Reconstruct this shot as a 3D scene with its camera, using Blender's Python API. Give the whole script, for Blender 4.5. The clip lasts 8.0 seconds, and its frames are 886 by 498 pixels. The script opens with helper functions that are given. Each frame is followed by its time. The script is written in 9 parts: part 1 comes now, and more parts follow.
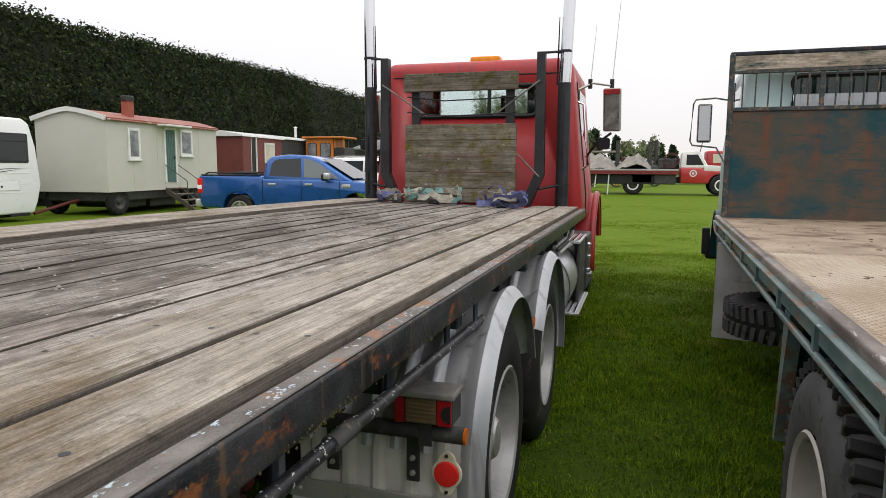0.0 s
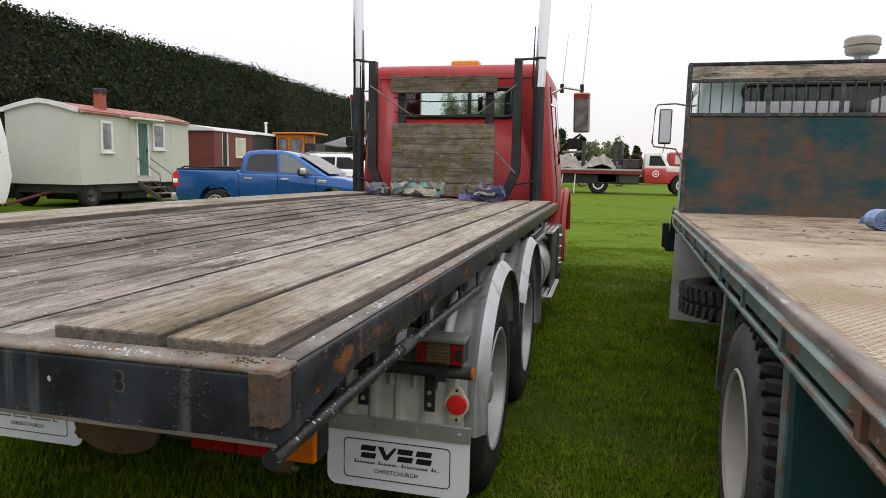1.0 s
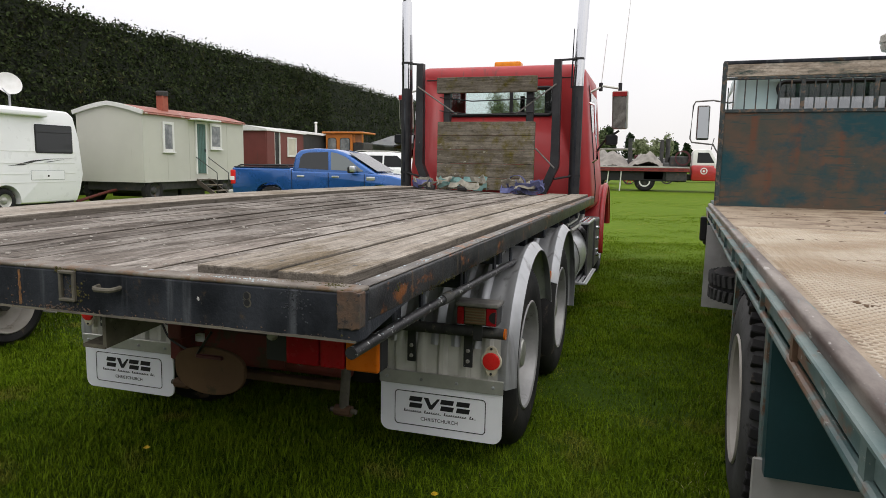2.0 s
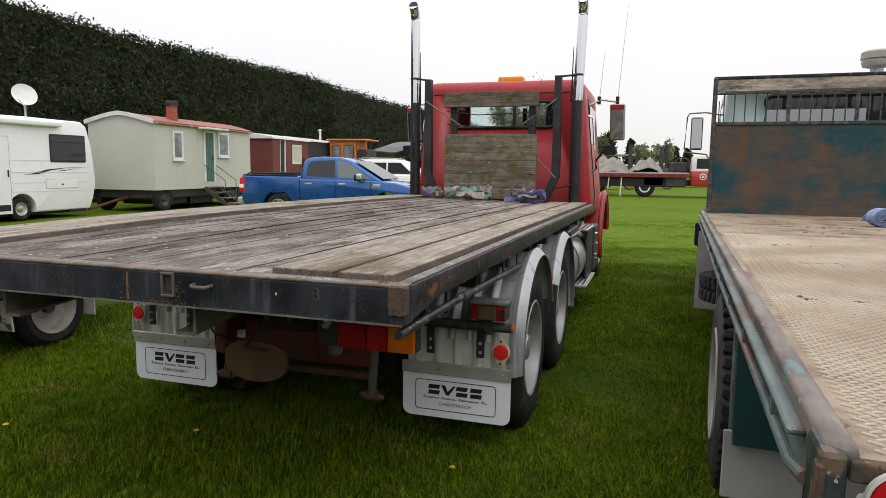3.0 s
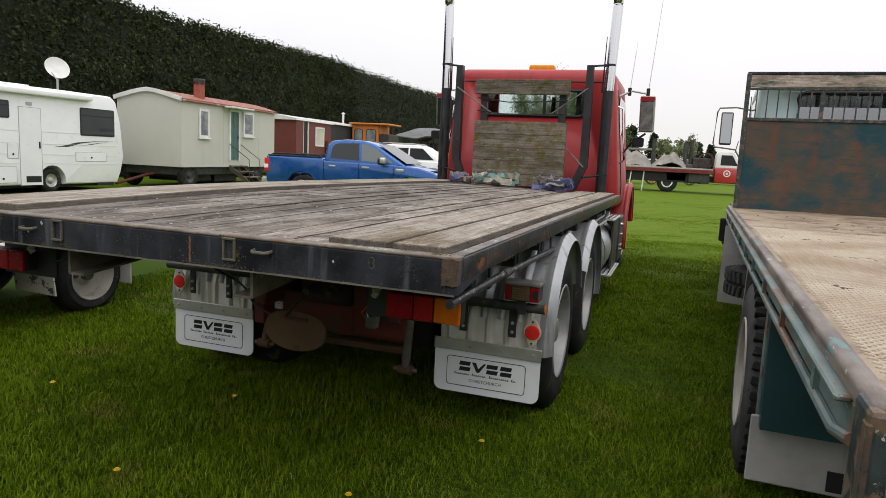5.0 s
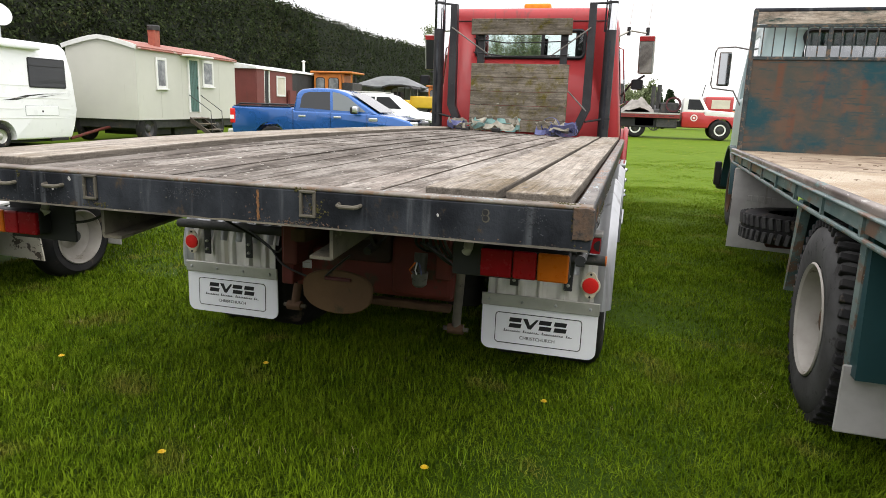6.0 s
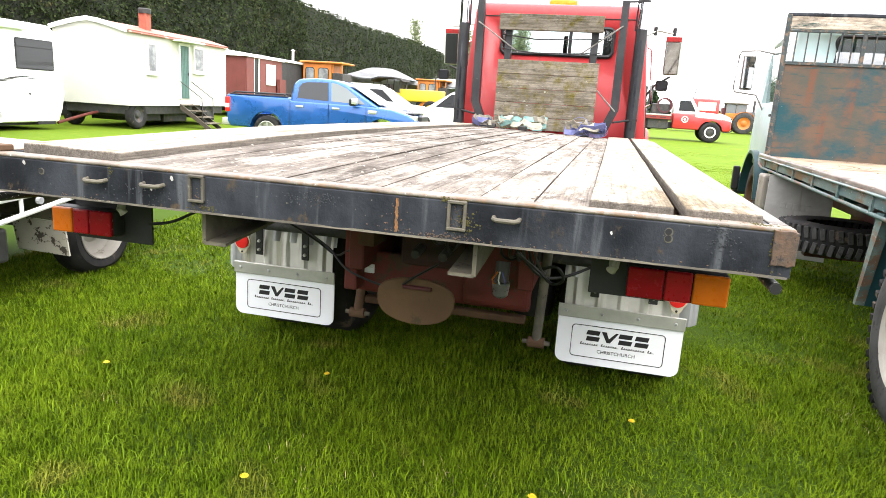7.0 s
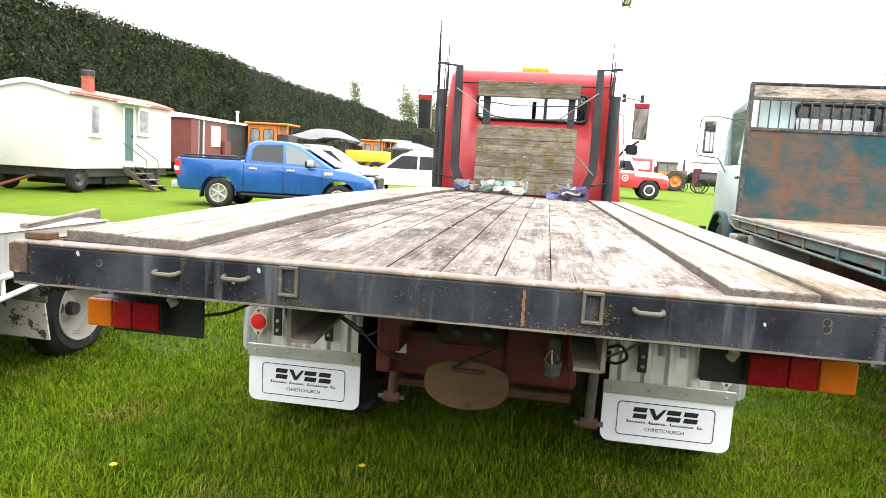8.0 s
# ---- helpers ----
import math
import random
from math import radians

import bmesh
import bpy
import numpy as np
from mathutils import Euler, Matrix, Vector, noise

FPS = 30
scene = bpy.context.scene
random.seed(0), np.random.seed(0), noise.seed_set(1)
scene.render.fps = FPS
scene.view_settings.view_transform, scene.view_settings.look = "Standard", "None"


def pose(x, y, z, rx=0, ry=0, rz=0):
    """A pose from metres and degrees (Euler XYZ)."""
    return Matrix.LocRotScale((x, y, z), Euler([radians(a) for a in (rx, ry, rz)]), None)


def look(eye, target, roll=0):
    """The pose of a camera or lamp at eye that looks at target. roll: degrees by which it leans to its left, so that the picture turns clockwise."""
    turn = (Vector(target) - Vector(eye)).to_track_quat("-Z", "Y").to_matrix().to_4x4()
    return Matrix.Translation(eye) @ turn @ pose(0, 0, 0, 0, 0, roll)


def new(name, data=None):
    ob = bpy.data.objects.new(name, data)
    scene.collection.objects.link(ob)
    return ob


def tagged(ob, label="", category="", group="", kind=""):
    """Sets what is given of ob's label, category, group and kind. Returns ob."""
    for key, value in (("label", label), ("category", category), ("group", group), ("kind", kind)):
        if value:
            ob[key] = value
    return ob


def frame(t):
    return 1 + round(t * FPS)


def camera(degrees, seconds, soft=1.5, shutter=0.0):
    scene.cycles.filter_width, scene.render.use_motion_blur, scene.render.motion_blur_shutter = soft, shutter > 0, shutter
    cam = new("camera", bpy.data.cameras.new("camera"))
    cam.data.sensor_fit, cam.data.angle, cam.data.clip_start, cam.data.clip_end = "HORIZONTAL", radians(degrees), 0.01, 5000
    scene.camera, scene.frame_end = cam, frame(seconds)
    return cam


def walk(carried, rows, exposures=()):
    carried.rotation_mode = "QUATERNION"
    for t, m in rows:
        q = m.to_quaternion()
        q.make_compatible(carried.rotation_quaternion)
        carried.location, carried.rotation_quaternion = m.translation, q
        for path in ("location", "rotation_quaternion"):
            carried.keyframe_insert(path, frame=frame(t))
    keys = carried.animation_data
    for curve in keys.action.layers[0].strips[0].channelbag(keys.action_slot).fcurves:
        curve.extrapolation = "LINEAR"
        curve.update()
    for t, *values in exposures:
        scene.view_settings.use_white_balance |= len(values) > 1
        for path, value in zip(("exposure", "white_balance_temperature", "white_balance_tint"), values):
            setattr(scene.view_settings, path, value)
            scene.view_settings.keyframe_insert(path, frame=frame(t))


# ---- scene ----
cam = camera(68.0, 8.0, 0.65)
PATH = [
    (0, (1.697, -0.354, 1.54), (1.13, 1.548, 1.291), 0.3),
    (0.5, (1.643, -0.657, 1.507), (1.142, 1.267, 1.286), 1.4),
    (1, (1.676, -0.911, 1.521), (1.208, 1.016, 1.267), 1.1),
    (1.5, (1.797, -1.111, 1.478), (1.241, 0.792, 1.213), 1.0),
    (2.8, (1.85, -1.711, 1.534), (1.234, 0.175, 1.284), 0.9),
    (3, (1.887, -1.78, 1.544), (1.28, 0.11, 1.3), 0.7),
    (3.5, (1.997, -1.865, 1.542), (1.353, 0.015, 1.321), 1.2),
    (4, (2.039, -1.914, 1.54), (1.279, -0.078, 1.313), 1.6),
    (4.5, (1.997, -1.917, 1.534), (1.212, -0.092, 1.302), 1.2),
    (4.7, (1.938, -1.913, 1.523), (1.194, -0.072, 1.285), 2.0),
    (5.8, (1.39, -1.852, 1.468), (0.888, 0.037, 1.045), 1.9),
    (6, (1.29, -1.791, 1.452), (0.766, 0.092, 1.027), 1.9),
    (6.5, (1.051, -1.676, 1.457), (0.497, 0.187, 0.986), 1.4),
    (7, (0.754, -1.725, 1.452), (0.295, 0.171, 1.012), 3.6),
    (7.5, (0.478, -1.757, 1.47), (0.098, 0.158, 1.035), 2.7),
    (8, (0.241, -1.666, 1.488), (-0.057, 0.295, 1.23), 3.3),
]
EXPOSURES = [(0, -0.16), (1.5, -0.16), (4.7, -0.19), (5.8, 0.18), (6, 0.48), (6.5, 1.40), (7, 1.74), (7.5, 1.80), (8, 1.52)]
walk(cam, [(t, look(eye, target, roll)) for t, eye, target, roll in PATH], EXPOSURES)

# ---- world and light: a bright, even overcast ----
SUN_UP, SUN_TURN = 52.0, 150.0
world = bpy.data.worlds.new("overcast_sky")
scene.world = world
world.use_nodes = True
wn, wl = world.node_tree.nodes, world.node_tree.links
wn.clear()
w_out, w_bg = wn.new("ShaderNodeOutputWorld"), wn.new("ShaderNodeBackground")
w_sky = wn.new("ShaderNodeTexSky")
w_sky.sky_type, w_sky.sun_disc = "NISHITA", False
w_sky.sun_elevation, w_sky.sun_rotation = radians(SUN_UP), radians(SUN_TURN)
w_mul = wn.new("ShaderNodeMix")
w_mul.data_type, w_mul.blend_type = "RGBA", "MULTIPLY"
w_mul.inputs[0].default_value = 1.0
w_mul.inputs[7].default_value = (0.1, 0.1, 0.1, 1)
w_tc, w_noise, w_ramp = wn.new("ShaderNodeTexCoord"), wn.new("ShaderNodeTexNoise"), wn.new("ShaderNodeValToRGB")
w_noise.inputs["Scale"].default_value, w_noise.inputs["Detail"].default_value = 1.6, 5.0
w_ramp.color_ramp.elements[0].color, w_ramp.color_ramp.elements[0].position = (0.965, 0.95, 0.99, 1), 0.3
w_ramp.color_ramp.elements[1].color, w_ramp.color_ramp.elements[1].position = (1.20, 1.15, 1.13, 1), 0.7
w_mix = wn.new("ShaderNodeMix")
w_mix.data_type = "RGBA"
w_mix.inputs[0].default_value = 0.88
wl.new(w_tc.outputs["Generated"], w_noise.inputs["Vector"])
wl.new(w_noise.outputs["Fac"], w_ramp.inputs["Fac"])
wl.new(w_sky.outputs[0], w_mul.inputs[6])
wl.new(w_mul.outputs[2], w_mix.inputs[6])
wl.new(w_ramp.outputs[0], w_mix.inputs[7])
# an overcast dome is brightest overhead
w_sep, w_lift, w_dome = wn.new("ShaderNodeSeparateXYZ"), wn.new("ShaderNodeMapRange"), wn.new("ShaderNodeMix")
wl.new(w_tc.outputs["Generated"], w_sep.inputs[0])
w_lift.inputs["From Min"].default_value, w_lift.inputs["From Max"].default_value = 0.0, 1.0
w_lift.inputs["To Min"].default_value, w_lift.inputs["To Max"].default_value = 0.94, 2.2
wl.new(w_sep.outputs["Z"], w_lift.inputs["Value"])
w_dome.data_type, w_dome.blend_type = "RGBA", "MULTIPLY"
w_dome.inputs[0].default_value = 1.0
wl.new(w_mix.outputs[2], w_dome.inputs[6])
wl.new(w_lift.outputs[0], w_dome.inputs[7])
wl.new(w_dome.outputs[2], w_bg.inputs[0])
w_bg.inputs[1].default_value = 1.0
wl.new(w_bg.outputs[0], w_out.inputs[0])
sun = new("sun", bpy.data.lights.new("sun", "SUN"))
sun.data.energy, sun.data.angle, sun.data.color = 0.5, radians(30), (1.0, 0.96, 0.9)
az = radians(SUN_TURN)
up = radians(SUN_UP)
sun.matrix_world = look((30 * math.sin(az) * math.cos(up), 30 * math.cos(az) * math.cos(up), 30 * math.sin(up)), (0, 0, 0))


# ---- materials ----
def mat(name, c1, c2=None, rough=0.6, metal=0.0, scale=4.0, stretch=(1, 1, 1), spots=None, spot_scale=12.0, spot_at=0.62, spot_soft=0.08,
        bump=0.15, bump_scale=40.0, coat=0.0, flecks=None, fleck_scale=60.0, fleck_at=0.66, streak=None, streak_at=0.6, streak_w=9.0, scratch=None, spec=0.5, dist=0.004):
    """A worn surface: two tones by a broad noise, spots of a third colour, streaks of a fourth, fine relief and uneven gloss."""
    m = bpy.data.materials.new(name)
    m.use_nodes = True
    n, l = m.node_tree.nodes, m.node_tree.links
    b = n["Principled BSDF"]
    tc, mp = n.new("ShaderNodeTexCoord"), n.new("ShaderNodeMapping")
    mp.inputs["Scale"].default_value = stretch
    l.new(tc.outputs["Object"], mp.inputs["Vector"])
    vec = mp.outputs["Vector"]

    def noise_at(s, detail=6.0, rgh=0.6):
        t = n.new("ShaderNodeTexNoise")
        t.inputs["Scale"].default_value, t.inputs["Detail"].default_value, t.inputs["Roughness"].default_value = s, detail, rgh
        l.new(vec, t.inputs["Vector"])
        return t.outputs["Fac"]

    def step(fac, lo, hi):
        r = n.new("ShaderNodeMapRange")
        r.interpolation_type = "SMOOTHSTEP"
        r.inputs["From Min"].default_value, r.inputs["From Max"].default_value = lo, hi
        l.new(fac, r.inputs["Value"])
        return r.outputs[0]

    def mix(fac, a, bcol):
        x = n.new("ShaderNodeMix")
        x.data_type = "RGBA"
        if isinstance(fac, float):
            x.inputs[0].default_value = fac
        else:
            l.new(fac, x.inputs[0])
        for sock, v in ((x.inputs[6], a), (x.inputs[7], bcol)):
            if isinstance(v, tuple):
                sock.default_value = (*v, 1)
            else:
                l.new(v, sock)
        return x.outputs[2]

    col = mix(step(noise_at(scale), 0.33, 0.67), c1, c2 or tuple(0.82 * v for v in c1))
    if streak:
        t = n.new("ShaderNodeTexNoise")
        mp2 = n.new("ShaderNodeMapping")
        mp2.inputs["Scale"].default_value = (streak_w, streak_w, 0.08 * streak_w)
        l.new(tc.outputs["Object"], mp2.inputs["Vector"])
        l.new(mp2.outputs[0], t.inputs["Vector"])
        t.inputs["Scale"].default_value, t.inputs["Detail"].default_value = 1.4, 5.0
        col = mix(step(t.outputs["Fac"], streak_at, streak_at + 0.14), col, streak)
    if spots:
        col = mix(step(noise_at(spot_scale, 8.0, 0.68), spot_at, spot_at + spot_soft), col, spots)
    if scratch:
        t = n.new("ShaderNodeTexNoise")
        mp3 = n.new("ShaderNodeMapping")
        mp3.inputs["Scale"].default_value = (3.0, 3.0, 30.0)
        l.new(tc.outputs["Object"], mp3.inputs["Vector"])
        l.new(mp3.outputs[0], t.inputs["Vector"])
        t.inputs["Scale"].default_value, t.inputs["Detail"].default_value, t.inputs["Roughness"].default_value = 1.0, 8.0, 0.7
        col = mix(step(t.outputs["Fac"], 0.56, 0.63), col, scratch)
    if flecks:
        col = mix(step(noise_at(fleck_scale, 4.0, 0.7), fleck_at, fleck_at + 0.04), col, flecks)
    l.new(col, b.inputs["Base Color"])
    rr = n.new("ShaderNodeMapRange")
    rr.inputs["To Min"].default_value, rr.inputs["To Max"].default_value = max(0.02, rough - 0.12), min(1, rough + 0.12)
    l.new(noise_at(scale * 3.1), rr.inputs["Value"])
    l.new(rr.outputs[0], b.inputs["Roughness"])
    b.inputs["Metallic"].default_value = metal
    b.inputs["Specular IOR Level"].default_value = spec
    b.inputs["Coat Weight"].default_value = coat
    b.inputs["Coat Roughness"].default_value = 0.08
    if bump:
        bp = n.new("ShaderNodeBump")
        bp.inputs["Strength"].default_value, bp.inputs["Distance"].default_value = bump, dist
        l.new(noise_at(bump_scale, 5.0), bp.inputs["Height"])
        l.new(bp.outputs[0], b.inputs["Normal"])
    return m


def plain(name, col, rough=0.5, metal=0.0, trans=0.0, ior=1.45):
    m = bpy.data.materials.new(name)
    m.use_nodes = True
    b = m.node_tree.nodes["Principled BSDF"]
    b.inputs["Base Color"].default_value = (*col, 1)
    b.inputs["Roughness"].default_value, b.inputs["Metallic"].default_value = rough, metal
    b.inputs["Transmission Weight"].default_value, b.inputs["IOR"].default_value = trans, ior
    return m


def wood(name, light, dark, stain, stain_at=0.55, moss=None, along=1, patch=1.6, lichen=None, sway=0.15, edge=None, tail=0.0, bite=0.13):
    """Weathered boards: long grain along one axis, cracks, worn pale patches, dark wet stains, a tint for each board."""
    m = bpy.data.materials.new(name)
    m.use_nodes = True
    n, l = m.node_tree.nodes, m.node_tree.links
    b = n["Principled BSDF"]
    tc, info = n.new("ShaderNodeTexCoord"), n.new("ShaderNodeObjectInfo")
    cmb, add = n.new("ShaderNodeCombineXYZ"), n.new("ShaderNodeVectorMath")
    add.operation = "MULTIPLY_ADD"
    for k in range(3):
        l.new(info.outputs["Random"], cmb.inputs[k])
    l.new(cmb.outputs[0], add.inputs[0])
    add.inputs[1].default_value = (13.0, 29.0, 7.0)
    l.new(tc.outputs["Object"], add.inputs[2])

    def tex(s, stretch, detail=6.0, source=None, rgh=0.6):
        mp, t = n.new("ShaderNodeMapping"), n.new("ShaderNodeTexNoise")
        mp.inputs["Scale"].default_value = stretch
        l.new(source or add.outputs[0], mp.inputs["Vector"])
        l.new(mp.outputs[0], t.inputs["Vector"])
        t.inputs["Scale"].default_value, t.inputs["Detail"].default_value, t.inputs["Roughness"].default_value = s, detail, rgh
        return t.outputs["Fac"]

    def step(fac, lo, hi):
        r = n.new("ShaderNodeMapRange")
        r.inputs["From Min"].default_value, r.inputs["From Max"].default_value = lo, hi
        l.new(fac, r.inputs["Value"])
        return r.outputs[0]

    def mix(fac, a, c, mode="MIX"):
        x = n.new("ShaderNodeMix")
        x.data_type, x.blend_type = "RGBA", mode
        l.new(fac, x.inputs[0])
        for sock, v in ((x.inputs[6], a), (x.inputs[7], c)):
            if isinstance(v, tuple):
                sock.default_value = (*v, 1)
            else:
                l.new(v, sock)
        return x.outputs[2]

    def lines(across, run):
        s = [across] * 3
        s[along] = run
        return tuple(s)

    def gain(fac, lo, hi, a, c):
        r = n.new("ShaderNodeMapRange")
        for k, v in zip(("From Min", "From Max", "To Min", "To Max"), (lo, hi, a, c)):
            r.inputs[k].default_value = v
        r.clamp = True
        l.new(fac, r.inputs["Value"])
        return r.outputs[0]

    def times(a, c):
        t = n.new("ShaderNodeMath")
        t.operation = "MULTIPLY"
        l.new(a, t.inputs[0])
        l.new(c, t.inputs[1])
        return t.outputs[0]

    fine = tex(1.0, lines(210.0, 5.0), 3.0)
    grain = tex(1.0, lines(48.0, 1.1), 5.0)
    col = mix(step(tex(patch, lines(2.2, 0.8), 9.0, None, 0.68), 0.40, 0.62), light, dark)
    stains = tex(patch * 0.8, lines(2.8, 0.75), 12.0, tc.outputs["Object"], 0.78)
    if tail:
        # the rear ends have soaked up more mud
        ends, plus = n.new("ShaderNodeSeparateXYZ"), n.new("ShaderNodeMath")
        l.new(tc.outputs["Object"], ends.inputs[0])
        l.new(stains, plus.inputs[0])
        l.new(gain(ends.outputs["Y"], 0.05, 0.75, tail, 0.0), plus.inputs[1])
        stains = plus.outputs[0]
    col = mix(step(stains, stain_at, stain_at + bite), col, stain)
    col = mix(step(tex(7.0, lines(1.8, 0.7), 9.0, None, 0.75), 0.55, 0.75), col, tuple(0.6 * v for v in dark))
    if lichen:
        col = mix(step(tex(26.0, lines(1.0, 0.55), 4.0, None, 0.6), 0.672, 0.69), col, lichen)
    if moss:
        col = mix(step(tex(6.0, (1, 1, 1), 8.0, tc.outputs["Object"], 0.7), 0.49, 0.64), col, moss)
    # worn tops stay pale; sides and ends painted darker by normal, as if shaded
    geo, sep, up_facing = n.new("ShaderNodeNewGeometry"), n.new("ShaderNodeSeparateXYZ"), n.new("ShaderNodeMath")
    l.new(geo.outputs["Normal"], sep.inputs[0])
    up_facing.operation = "ADD"
    l.new(sep.outputs["Z"], up_facing.inputs[0])
    l.new(gain(grain, 0.3, 0.7, -0.25, 0.25), up_facing.inputs[1])
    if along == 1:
        col = mix(step(up_facing.outputs[0], 0.25, 0.9), edge or dark, col)
    v1 = times(gain(fine, 0.3, 0.7, 0.72, 1.24), gain(grain, 0.3, 0.7, 0.74, 1.22))
    v1 = times(v1, gain(tex(240.0, (1, 1, 1), 2.0), 0.3, 0.7, 0.84, 1.16))
    v1 = times(v1, gain(tex(1.0, lines(42.0, 9.0), 8.0, None, 0.75), 0.36, 0.64, 1.12, 0.80))
    # dark specks gathered in blotches
    v1 = times(v1, gain(tex(30.0, lines(1.0, 0.6), 6.0, None, 0.72), 0.55, 0.66, 1.04, 0.66))
    v1 = times(v1, gain(tex(1.0, lines(70.0, 0.9), 3.0), 0.27, 0.33, 0.40, 1.0))
    shade = n.new("ShaderNodeVectorMath")
    shade.operation = "SCALE"
    l.new(col, shade.inputs[0])
    l.new(v1, shade.inputs["Scale"])
    col = shade.outputs[0]
    hs, mr = n.new("ShaderNodeHueSaturation"), n.new("ShaderNodeMapRange")
    mr.inputs["To Min"].default_value, mr.inputs["To Max"].default_value = 1 - sway, 1 + sway
    l.new(info.outputs["Random"], mr.inputs["Value"])
    l.new(mr.outputs[0], hs.inputs["Value"])
    l.new(col, hs.inputs["Color"])
    l.new(hs.outputs[0], b.inputs["Base Color"])
    b.inputs["Roughness"].default_value = 0.92
    b.inputs["Specular IOR Level"].default_value = 0.06
    bp = n.new("ShaderNodeBump")
    bp.inputs["Strength"].default_value, bp.inputs["Distance"].default_value = 0.6, 0.003
    l.new(fine, bp.inputs["Height"])
    l.new(bp.outputs[0], b.inputs["Normal"])
    return m


